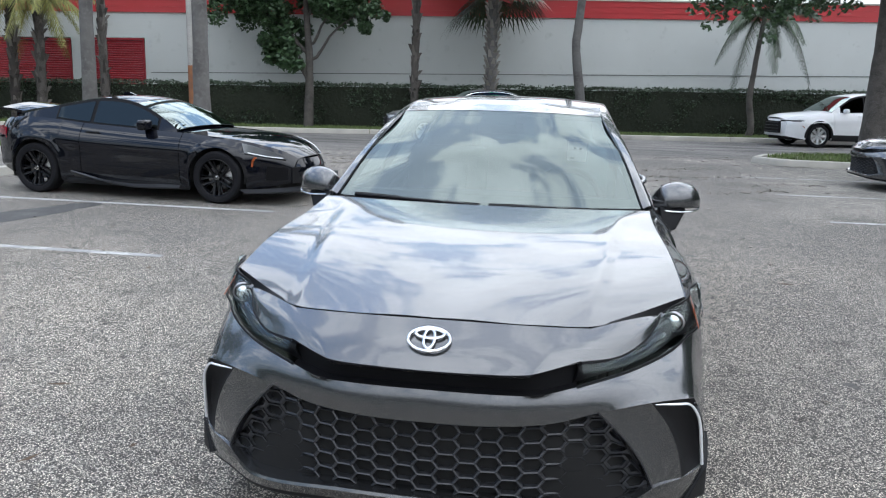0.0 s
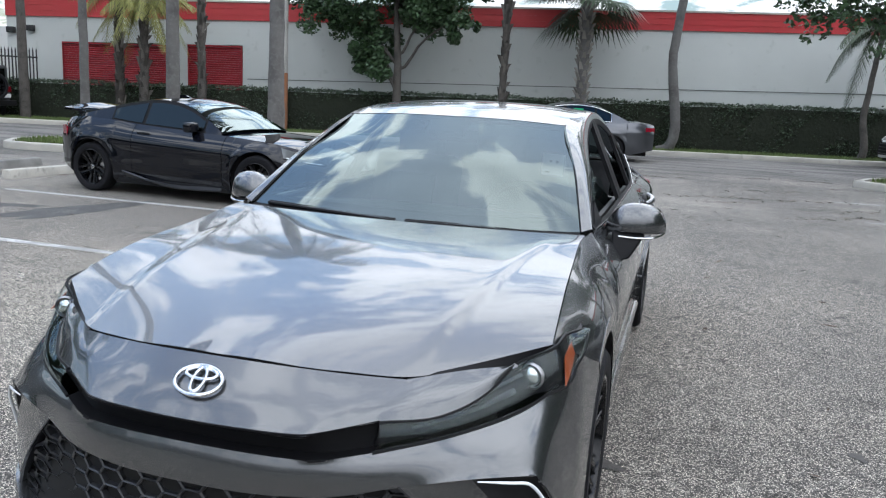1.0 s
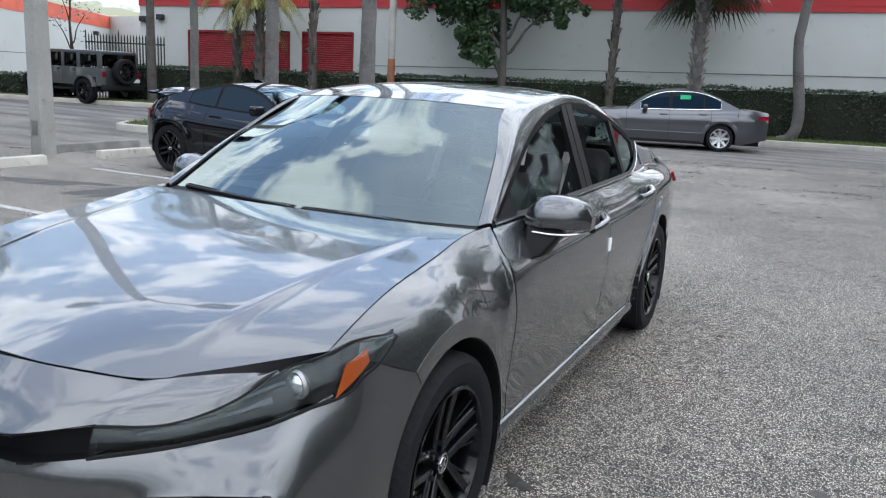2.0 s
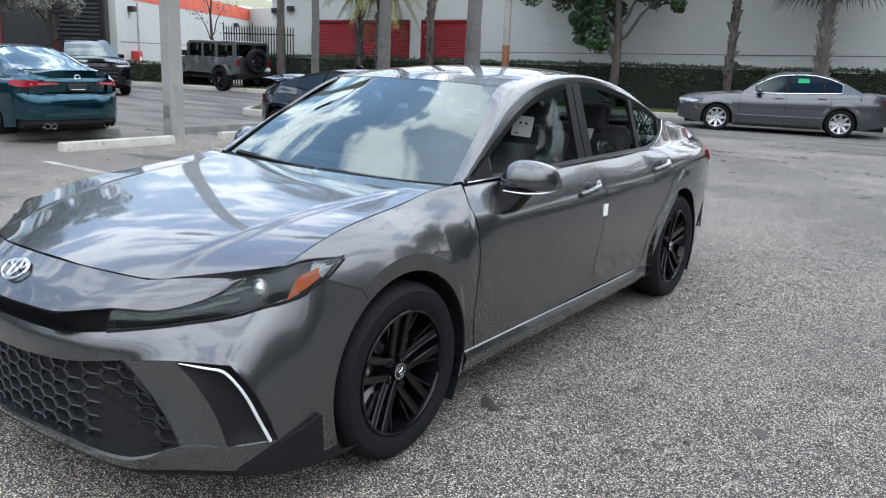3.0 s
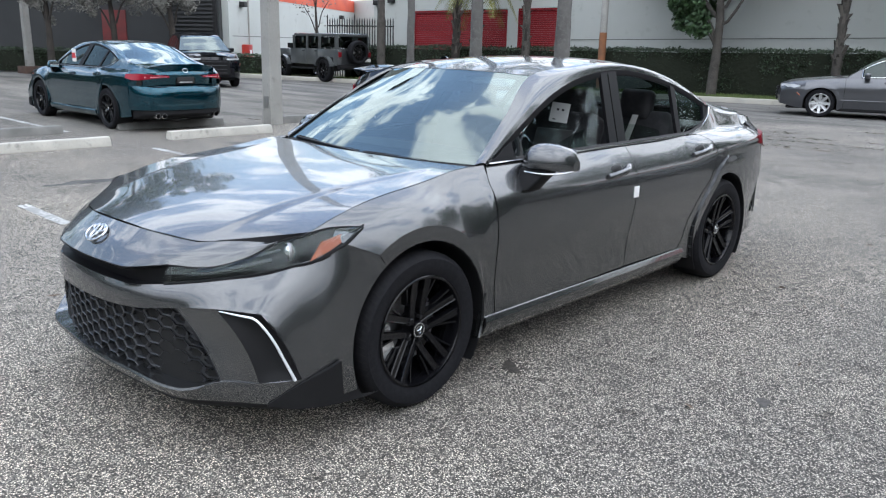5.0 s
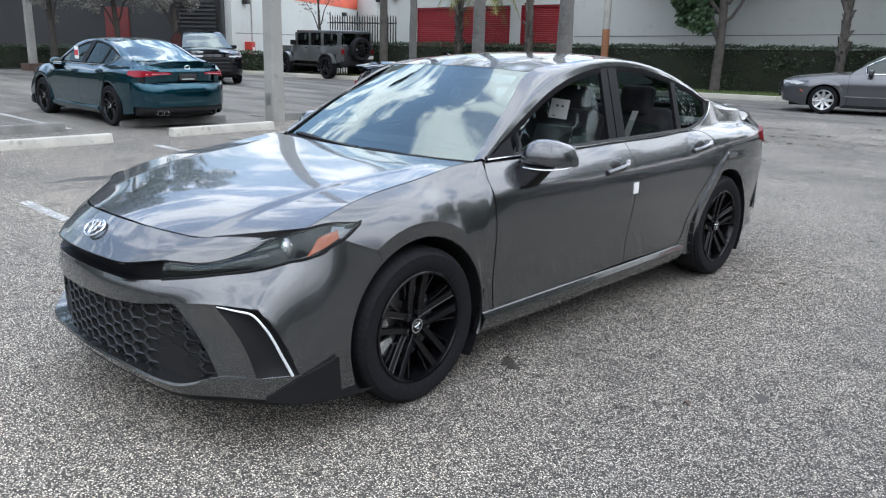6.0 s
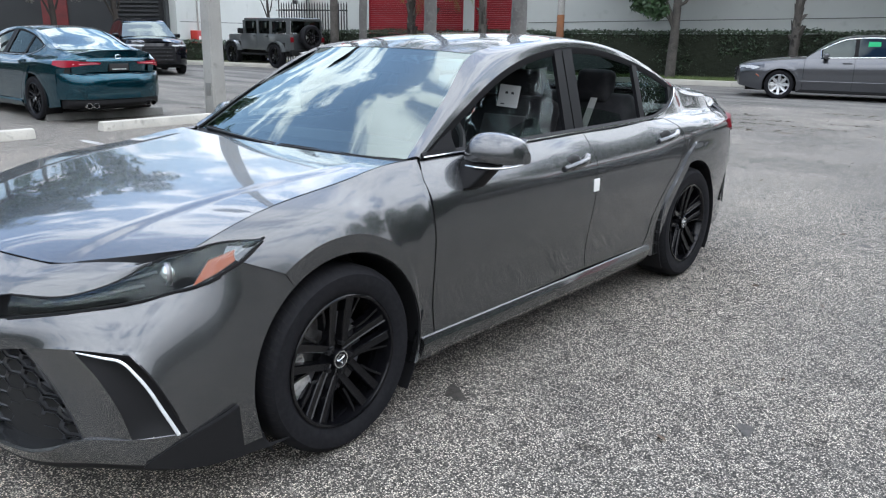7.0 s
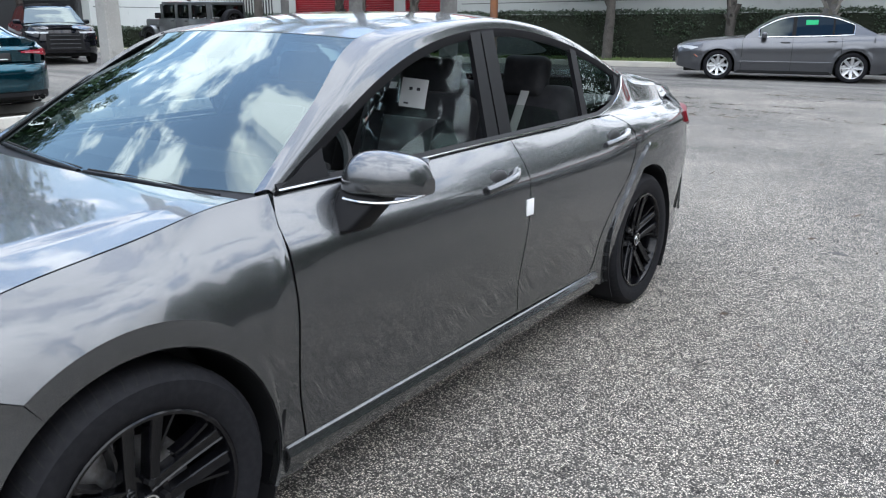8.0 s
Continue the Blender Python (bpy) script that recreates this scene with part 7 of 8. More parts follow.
for sg in (1, -1):
    low_l = [(y, z) for y, z in ((-0.80, 0.560), (-0.66, 0.580), (-0.50, 0.605), (-0.36, 0.640))]
    top_l = [(y, z) for y, z in ((-0.79, 0.580), (-0.66, 0.655), (-0.50, 0.715), (-0.33, 0.760))]
    lamp = panel("head_lamp", [loft([path([(sg * (float(coupe_side(y, z)) + 0.014 - 0.10 * max(z - 0.62, 0)), y, z) for y, z in ln], 14) for ln in (low_l, top_l)], 1)], M_LENSG, coupe, 0.02, "swept smoky head lamp", core=(0, 1.2, 0.5))
    rod("lamp_blade", path([(sg * (float(coupe_side(y, z)) + 0.018), y, z) for y, z in ((-0.76, 0.575), (-0.60, 0.600), (-0.40, 0.645))], 10), 0.007, M_DRL, lamp, n=6)
    vent = loft([[(sg * (float(coupe_side(y, z)) + 0.012), y, z) for y, z in ((-0.80, 0.30), (-0.68, 0.30), (-0.58, 0.31))], [(sg * (float(coupe_side(y, z)) + 0.012), y, z) for y, z in ((-0.80, 0.45), (-0.70, 0.47), (-0.60, 0.48))]])
    panel("bumper_vent", [vent], M_SATIN, coupe, 0.012, "black bumper corner vent", core=(0, 1.2, 0.5))
    mark = loft([path([(sg * (float(coupe_side(y, z)) + 0.022), y, z) for y, z in ((-0.500, 0.590), (-0.470, 0.540), (-0.455, 0.475))], 8), path([(sg * (float(coupe_side(y, z)) + 0.024), y, z) for y, z in ((-0.470, 0.595), (-0.445, 0.540), (-0.435, 0.475))], 8)])
    panel("side_marker", [mark], M_AMBER, coupe, 0.008, "amber side marker", core=(0, 1.2, 0.5))
    lip_o = path([(sg * 0.30, -0.985, 0.175), (sg * 0.55, -0.90, 0.175), (sg * 0.80, -0.62, 0.165), (sg * 0.89, -0.38, 0.160)], 14)
    panel("front_lip", [loft([lip_o, lip_o + np.array((-sg * 0.05, 0.10, 0.035))])], M_GRILLE, coupe, 0.016, "black splitter lip", core=(0, 1.2, 0.5))
mouth = loft([[(k * 0.52, -0.955 + 0.10 * abs(k) ** 2.5, z) for k in np.linspace(-1, 1, 11)] for z in (0.26, 0.46)])
panel("grille", [mouth], M_BLACK, coupe, 0.02, "wide black lower grille", core=(0, 1.2, 0.5))
wing = loft([path([(-0.62, 2.93, 1.035), (-0.3, 2.90, 1.075), (0, 2.89, 1.085), (0.3, 2.90, 1.075), (0.62, 2.93, 1.035)], 24), path([(-0.64, 3.06, 1.065), (-0.3, 3.04, 1.10), (0, 3.03, 1.11), (0.3, 3.04, 1.10), (0.64, 3.06, 1.065)], 24),
             path([(-0.66, 3.24, 1.075), (-0.3, 3.24, 1.125), (0, 3.24, 1.138), (0.3, 3.24, 1.125), (0.66, 3.24, 1.075)], 24)], 3)
panel("rear_spoiler", [wing], M_BLACKP, coupe, 0.028, core=(0, 3.2, 0.5))
for sx in (-0.5, 0.5):
    part("spoiler_foot", box_bm([(sx - 0.02, 2.96, 0.94, sx + 0.02, 3.12, 1.06)], 0.008), M_BLACKP, coupe)
for sg in (1, -1):
    sk = loft([path([(0.83 * sg, 0.52, 0.20), (0.88 * sg, 1.2, 0.175), (0.87 * sg, 2.0, 0.24)], 12), path([(0.90 * sg, 0.50, 0.16), (0.94 * sg, 1.2, 0.155), (0.90 * sg, 2.05, 0.31)], 12)])
    panel("side_skirt", [sk], M_GRILLE, coupe, 0.02, core=(0, 1.2, 0.5))
fin = loft([[(0, 1.62, 1.262), (0, 1.84, 1.255)], [(0, 1.75, 1.312), (0, 1.835, 1.308)]])
panel("roof_fin", [fin], M_BLACKP, coupe, 0.03, core=(0.5, 1.8, 1.3))

SEDAN = dict(wb=2.80, y0=-0.92, y1=3.93, w=0.915, r=0.328, sill=0.22, nose=0.7, nose_in=0.34, tail=0.6, tail_in=0.22, tuck=0.09, flare=0.012,
             belt=((-0.92, 0.70), (-0.80, 0.775), (-0.6, 0.82), (0.0, 0.89), (0.45, 0.93), (1.2, 0.95), (2.2, 0.985), (2.9, 1.02), (3.5, 1.03), (3.93, 0.98)),
             glass=(0.52, 1.28, 2.30, 3.25, 1.47), roof=((0.9, 1.22), (1.28, 1.40), (1.7, 1.455), (2.1, 1.455), (2.35, 1.42), (2.85, 1.24)), cuts=(0.50, 1.55, 2.55), panes=((0.86, 1.52), (1.60, 2.34), (2.38, 2.74)),
             lean=0.42, handles=(1.40, 2.35), bright=True, inset=0.05, lamp_z=0.70)
gsed = vehicle("sedan_car", pose(-3.78, 18.87, 0, 0, 0, -74.5), M_SILVER, "grey metallic older sedan standing at the kerb", SEDAN, M_ALLOY)
part("window_note", box_bm([(0.665, 1.78, 1.22, 0.672, 2.03, 1.34, Matrix.Translation((0.03, 0, 0)))]), material("bright green paper", (0.05, 0.55, 0.22), 0.7), gsed, "bright green note in the rear window", smooth=False)
for sg in (1, -1):
    rod("side_moulding", [(sg * 0.922, y, 0.42 + 0.005 * y) for y in np.linspace(0.45, 2.4, 8)], 0.012, M_SILVER, gsed)

SUV = dict(wb=2.69, y0=-0.93, y1=3.75, w=0.925, r=0.36, sill=0.27, nose=0.6, nose_in=0.30, tail=0.5, tail_in=0.2, tuck=0.09, flare=0.02,
           belt=((-0.93, 0.84), (-0.78, 0.93), (-0.4, 0.985), (0.0, 1.025), (0.45, 1.065), (1.2, 1.085), (2.2, 1.12), (3.0, 1.16), (3.75, 1.12)),
           glass=(0.40, 1.15, 2.75, 3.55, 1.66), roof=((0.75, 1.32), (1.15, 1.55), (1.6, 1.64), (2.2, 1.655), (2.75, 1.61), (3.2, 1.42)), cuts=(0.48, 1.50, 2.50), panes=((0.72, 1.48), (1.54, 2.40), (2.45, 3.05)),
           lean=0.42, handles=(1.35, 2.3), inset=0.06, lamp_z=0.80, lamp_h=0.5, pale_lamps=False, sill_mat=M_BLACK, grille_w=0.75)
wx, wy = to_world(13.75, 20.95)
white_suv = vehicle("suv_car", pose(wx, wy, 0, 0, 0, -74.5), M_WHITEP, "white crossover car with dark glass at the kerb", SUV, M_ALLOY)
for sg in (1, -1):
    for hub in (0.0, 2.69):
        aw = np.radians(np.linspace(188, -8, 26))
        band = loft([[(sg * 0.952, hub + r * math.cos(a), 0.36 + r * math.sin(a)) for a in aw] for r in (0.405, 0.465)])
        panel("arch_cladding", [band], M_BLACK, white_suv, 0.03, "matt black wheel arch cladding", core=(0, 1.3, 0.5))
    clad = loft([[(sg * x, y, z) for y in np.linspace(0.44, 2.26, 6)] for x, z in ((0.925, 0.40), (0.945, 0.36), (0.93, 0.24))])
    panel("door_cladding", [clad], M_BLACK, white_suv, 0.02, "matt black lower door cladding", core=(0, 1.3, 0.8))
BSUV = dict(SUV, y1=3.65, belt=((-0.93, 0.95), (-0.6, 1.02), (0.0, 1.06), (0.45, 1.08), (1.2, 1.10), (2.2, 1.12), (3.0, 1.14), (3.65, 1.12)), lamp_z=0.88, pale_lamps=True)
vehicle("suv_car", pose(-20.4, 11.6, 0, 0, 0, 70), M_BLACKP, "glossy black compact sport utility car", BSUV, M_RIM)
TRUCK = dict(wb=3.6, y0=-0.95, y1=4.75, w=0.97, r=0.39, sill=0.42, nose=0.35, nose_in=0.18, tail=0.2, tail_in=0.08, tuck=0.05, flare=0.03,
             belt=((-0.95, 1.08), (-0.6, 1.14), (0.3, 1.20), (0.7, 1.24), (2.6, 1.26), (4.75, 1.26)),
             glass=(0.45, 1.05, 2.25, 2.65, 1.86), roof=((0.75, 1.55), (1.05, 1.80), (1.5, 1.86), (2.25, 1.84), (2.5, 1.60)), cuts=(0.45, 1.45, 2.62), panes=((0.78, 1.42), (1.52, 2.30)),
             lean=0.28, handles=(1.3, 2.4), lamp_z=1.0, inset=0.07, chrome_bar=True)
vehicle("pickup_truck", pose(-35.0, 12.9, 0.05, 0, 0, -62), M_PALEP, "pale silver crew-cab pickup truck behind the hedge", TRUCK, M_ALLOY)
vehicle("pickup_truck", pose(-40.5, 13.4, 0.05, 0, 0, -58), M_SILVER, "silver pickup truck behind the hedge", TRUCK, M_ALLOY)
vehicle("sedan_car", pose(-44.0, 9.0, 0.05, 0, 0, -62), M_BLACKP, "dark sedan behind the hedge", dict(SEDAN, bright=False), M_RIM)


def off_roader(m):
    """A boxy four-door off-roader with flared arches, hard top and a spare wheel on its tailgate."""
    car = tagged(empty("off_roader"), "stone grey boxy off-roader with a rear spare wheel", "car", "parked cars")
    P = M_STONEP
    part("body_tub", box_bm([(-0.76, 0.42, 0.62, 0.76, 3.75, 1.22)], 0.05), P, car)
    part("bonnet", box_bm([(-0.62, -0.62, 0.72, 0.62, 0.46, 1.20)], 0.06), P, car)
    part("grille", box_bm([(-0.58, -0.70, 0.72, 0.58, -0.60, 1.16)], 0.04), P, car)
    for k in range(7):
        part("grille_slot", box_bm([(-0.30 + k * 0.09, -0.705, 0.82, -0.255 + k * 0.09, -0.69, 1.08)]), M_SEAM, car, smooth=False)
    for sg in (1, -1):
        lathe("head_lamp", [(0.0, -0.02), (0.09, -0.01), (0.10, 0.02)], M_DRL, car, n=20).matrix_basis = Matrix.Translation((0.46 * sg, -0.70, 0.98)) @ pose(0, 0, 0, 0, 0, 90)
        for y in (0.0, 2.95):
            fl = loft([[(x * sg, y + 0.53 * math.cos(a), 0.50 + 0.48 * math.sin(a) ** 0.8) for a in np.radians(np.linspace(172, 8, 14))] for x in (0.70, 0.93)])
            panel("arch_flare", [fl], P, car, 0.05, core=(0.8 * sg, y, 0.0))
            # near-black block proud of the tub, painting the shaded arch gap
            part("wheel_house", box_bm([(0.60 * sg - 0.168, y - 0.50, 0.42, 0.60 * sg + 0.168, y + 0.50, 0.93)], 0.03), M_SEAM, car)
        for a, b in ((0.72, 1.58), (1.66, 2.42)):
            d = part("door", box_bm([(0.755 * sg - 0.012, a, 0.66, 0.755 * sg + 0.012, b, 1.23)], 0.008), P, car)
            part("window", box_bm([(0.715 * sg - 0.006, a + 0.07, 1.27, 0.715 * sg + 0.006, b - 0.04, 1.66)], 0.004), M_TINT, d)
            part("door_handle", box_bm([(0.775 * sg - 0.012, b - 0.22, 1.12, 0.775 * sg + 0.012, b - 0.06, 1.155)], 0.005), M_BLACK, d)
        part("rear_side_window", box_bm([(0.715 * sg - 0.006, 2.58, 1.27, 0.715 * sg + 0.006, 3.50, 1.66)], 0.004), M_TINT, car)
        part("door_mirror", box_bm([(0.90 * sg - 0.11, 0.66, 1.22, 0.90 * sg + 0.11, 0.74, 1.42)], 0.03), M_BLACK, car)
        part("side_step", box_bm([(0.80 * sg - 0.07, 0.62, 0.44, 0.80 * sg + 0.07, 2.36, 0.50)], 0.02), M_BLACK, car)
        part("tail_lamp", box_bm([(0.69 * sg - 0.07, 3.74, 0.94, 0.69 * sg + 0.05, 3.79, 1.12)], 0.01), M_DEEPRED, car)
        for y in (0.0, 2.95):
            wl_ = wheel("wheel", car, 0.78 * sg, y, sg, M_RIM, width=0.27)
            wl_.scale, wl_.location.z = (1, 1.28, 1.28), 0.43
    ws = loft([[(x, 0.44, 1.22) for x in np.linspace(-0.70, 0.70, 5)], [(x, 0.72, 1.70) for x in np.linspace(-0.64, 0.64, 5)]])
    panel("windscreen", [ws], M_TINT, car, 0.01, core=(0, 1.5, 1.2))
    part("hard_top", box_bm([(-0.70, 0.66, 1.68, 0.70, 3.70, 1.80)], 0.05), P, car)
    # the tailgate's shade is painted in as dark grey
    part("tailgate", box_bm([(-0.60, 3.74, 0.66, 0.60, 3.765, 1.20)], 0.01), M_GRILLE, car, "shaded dark tailgate")
    for sg in (1, -1):
        for a, b in ((0.60, 0.74), (1.55, 1.70), (2.40, 2.60), (3.48, 3.70)):
            part("pillar", box_bm([(0.70 * sg - 0.025, a, 1.20, 0.70 * sg + 0.025, b, 1.72)], 0.01), P, car)
    part("rear_window", box_bm([(-0.62, 3.68, 1.28, 0.62, 3.70, 1.68)], 0.005), M_TINT, car)
    part("front_bumper", box_bm([(-0.82, -0.90, 0.52, 0.82, -0.72, 0.72)], 0.03), M_BLACK, car)
    part("rear_bumper", box_bm([(-0.82, 3.76, 0.50, 0.82, 3.94, 0.68)], 0.03), M_BLACK, car)
    part("chassis", box_bm([(-0.55, -0.7, 0.45, 0.55, 3.75, 0.64)], 0.01), M_SEAM, car)
    part("licence_plate", box_bm([(-0.72, 3.80, 0.76, -0.42, 3.815, 0.88)], 0.003), M_PAPER, car, "pale licence plate")
    sp = wheel("spare_wheel", car, 0.0, 3.95, 1, M_RIM, width=0.27)
    sp.scale = (1, 1.28, 1.28)
    sp.matrix_basis = Matrix.Translation((0.0, 3.96, 1.12)) @ pose(0, 0, 0, 0, 0, 90) @ Matrix.Diagonal((1, 1.28, 1.28, 1))
    car.matrix_world = m
    return car


off_roader(pose(-24.2, 18.1, 0, 0, 0, -94))

# ---- planting ----
M_LEAF = material("dark green leaves", (0.040, 0.078, 0.030), 0.55, random=0.55, per="island")
M_HLEAF = material("hedge leaves", (0.036, 0.058, 0.030), 0.5, random=0.6, per="island")
M_PALM = material("palm leaflets", (0.035, 0.055, 0.024), 0.5, random=0.45, per="island")
M_PALMY = material("yellowing palm leaflets", (0.20, 0.20, 0.05), 0.6, random=0.4, per="island")
M_DRY = material("pale blossom and dry leaves", (0.24, 0.235, 0.215), 0.8, random=0.45, per="island")
M_BARK = material("grey brown bark", (0.085, 0.077, 0.068), 0.95, blotch=(6, (0.045, 0.040, 0.036), 0.4, 0.7), speckle=(40, (0.14, 0.13, 0.12), 0.5, 0.8), bump=(30, 0.8), bump_dist=0.02)
M_PBARK = material("smooth grey palm bark", (0.13, 0.125, 0.12), 0.9, blotch=(3, (0.08, 0.075, 0.072), 0.4, 0.7), stain=(14, (0.16, 0.156, 0.15), 0.5, 0.8), bump=(20, 0.5), bump_dist=0.015)
M_SHAG = material("dark shaggy palm fibre", (0.095, 0.086, 0.076), 0.95, random=0.7, per="island")
M_BOOT = material("dry palm leaf bases", (0.25, 0.235, 0.21), 0.9, random=0.35, per="island")
# near-black green core: the shade inside the foliage is in this colour
M_HCORE = material("foliage inner shade", (0.012, 0.016, 0.008), 0.95, bump=(9, 1.0), bump_dist=0.05)


def leaf_quads(rnd, V, F, p, size, up=0.3):
    d = Vector((rnd.gauss(0, 1), rnd.gauss(0, 1), rnd.gauss(0, 1) * 0.7)).normalized()
    s = d.cross(Vector((rnd.gauss(0, 1), rnd.gauss(0, 1), rnd.gauss(0, 1) + up))).normalized()
    L = size * rnd.uniform(0.6, 1.35)
    o = len(V)
    V += [p - d * L * 0.5, p + s * L * 0.27, p + d * L * 0.5, p - s * L * 0.27]
    F.append([o, o + 1, o + 2, o + 3])


def trunk_mesh(name, pts, radii, mat, parent, rough=0.06, n=14, seed=0):
    p = path(pts, 30)
    r = np.interp(np.linspace(0, 1, 30), np.linspace(0, 1, len(radii)), radii)
    V, F = tube_verts(p, r, n)
    V = [Vector(v) + noise.noise_vector(Vector(v) * 2.5 + Vector((seed, 0, 0))) * rough for v in V]
    return mesh_ob(name, V, F, mat, parent, angle=70)


def leafy_tree(m, height, clumps, count, size, seed, label, mat=None, trunk_r=0.13, bare=1.5, bark=None, limb=0.45):
    """Trunk, limbs to each clump, and leaves scattered in uneven clumps (x, y, z, radius)."""
    rnd = random.Random(seed)
    tree = tagged(empty("tree"), label, "tree", "trees by the wall")
    trunk_mesh("trunk", [(0, 0, -0.05), (0.04, 0.02, height * 0.35), (-0.05, 0.0, height * 0.7), (0.05, 0.05, height)], (trunk_r * 1.25, trunk_r, trunk_r * 0.7, trunk_r * 0.3), bark or M_BARK, tree, 0.02, seed=seed)
    for x, y, z, r in clumps:
        z0 = max(bare, z - 0.9 - 0.4 * math.hypot(x, y))
        rod("limb", path([(0, 0, min(z0, height * 0.9)), (x * 0.45, y * 0.45, (min(z0, height * 0.9) + z) / 2 + 0.1), (x, y, z)], 8), np.linspace(trunk_r * limb, 0.012, 8), bark or M_BARK, tree, n=7)
    V, F = [], []
    tot = sum(c[3] ** 2 for c in clumps)
    for x, y, z, r in clumps:
        subs = [(Vector((x, y, z)) + Vector((rnd.gauss(0, 1), rnd.gauss(0, 1), rnd.gauss(0, 0.8))) * r * 0.55, r * rnd.uniform(0.25, 0.5)) for _ in range(12)]
        for _ in range(int(count * r * r / tot)):
            c, rr = rnd.choice(subs)
            d = Vector((rnd.gauss(0, 1), rnd.gauss(0, 1), rnd.gauss(0, 1))).normalized() * rr * rnd.random() ** 0.4
            leaf_quads(rnd, V, F, c + d, size)
    tagged(mesh_ob("crown", V, F, mat or M_LEAF, tree, smooth=False), kind="stuff")
    tree.matrix_world = m
    return tree


def frond(rnd, V, F, base, az, length, rise, droop, leaflet, width=0.022, n=34):
    """A feather leaf: a drooping midrib with paired leaflets that hang."""
    pts = []
    d = Vector((math.cos(az), math.sin(az), 0))
    for k in range(n):
        t = k / (n - 1)
        pts.append(base + d * length * (t - 0.12 * t * t) + Vector((0, 0, rise * t - droop * t * t)))
    side = Vector((-d.y, d.x, 0))
    for k in range(3, n - 1):
        t = k / (n - 1)
        L = leaflet * (math.sin(math.pi * min(t * 0.9 + 0.08, 1)) ** 0.6) * rnd.uniform(0.85, 1.1)
        ax = (pts[k + 1] - pts[k]).normalized()
        for s in (1, -1):
            v = (side * s * 0.75 + ax * 0.45 + Vector((0, 0, -0.35 - 0.5 * t + rnd.uniform(-0.15, 0.15)))).normalized()
            o = len(V)
            V += [pts[k] - ax * width, pts[k] + ax * width, pts[k] + v * L * 0.6 + ax * width * 0.8 + Vector((0, 0, -0.03)), pts[k] + v * L + Vector((0, 0, -0.12 * L))]
            F.append([o, o + 1, o + 2, o + 3])
    for k in range(n - 1):
        w = 0.022 * (1 - k / n) + 0.004
        o = len(V)
        V += [pts[k] - side * w, pts[k] + side * w, pts[k + 1] + side * w * 0.9, pts[k + 1] - side * w * 0.9]
        F.append([o, o + 1, o + 2, o + 3])


def fan(rnd, V, F, base, az, stalk, rise, size, n=22):
    """A fan leaf on a stalk, its segments splayed and drooping at the tips."""
    d = Vector((math.cos(az) * math.cos(rise), math.sin(az) * math.cos(rise), math.sin(rise)))
    hub = base + d * stalk
    side = d.cross(Vector((0, 0, 1))).normalized()
    upv = side.cross(d)
    o = len(V)
    V += [base - side * 0.015, base + side * 0.015, hub + side * 0.012, hub - side * 0.012]
    F.append([o, o + 1, o + 2, o + 3])
    for k in range(n):
        a = (k / (n - 1) - 0.5) * 4.4
        v = d * math.cos(a) + side * math.sin(a) + upv * 0.12 * math.cos(a)
        L = size * (0.72 + 0.28 * math.cos(a)) * rnd.uniform(0.88, 1.08)
        w = side * math.cos(a) * 0.03 - d * math.sin(a) * 0.03
        mid, tip = hub + v * L * 0.6, hub + v * L + Vector((0, 0, -0.28 * L))
        o = len(V)
        V += [hub, mid - w, tip, mid + w]
        F.append([o, o + 1, o + 2, o + 3])


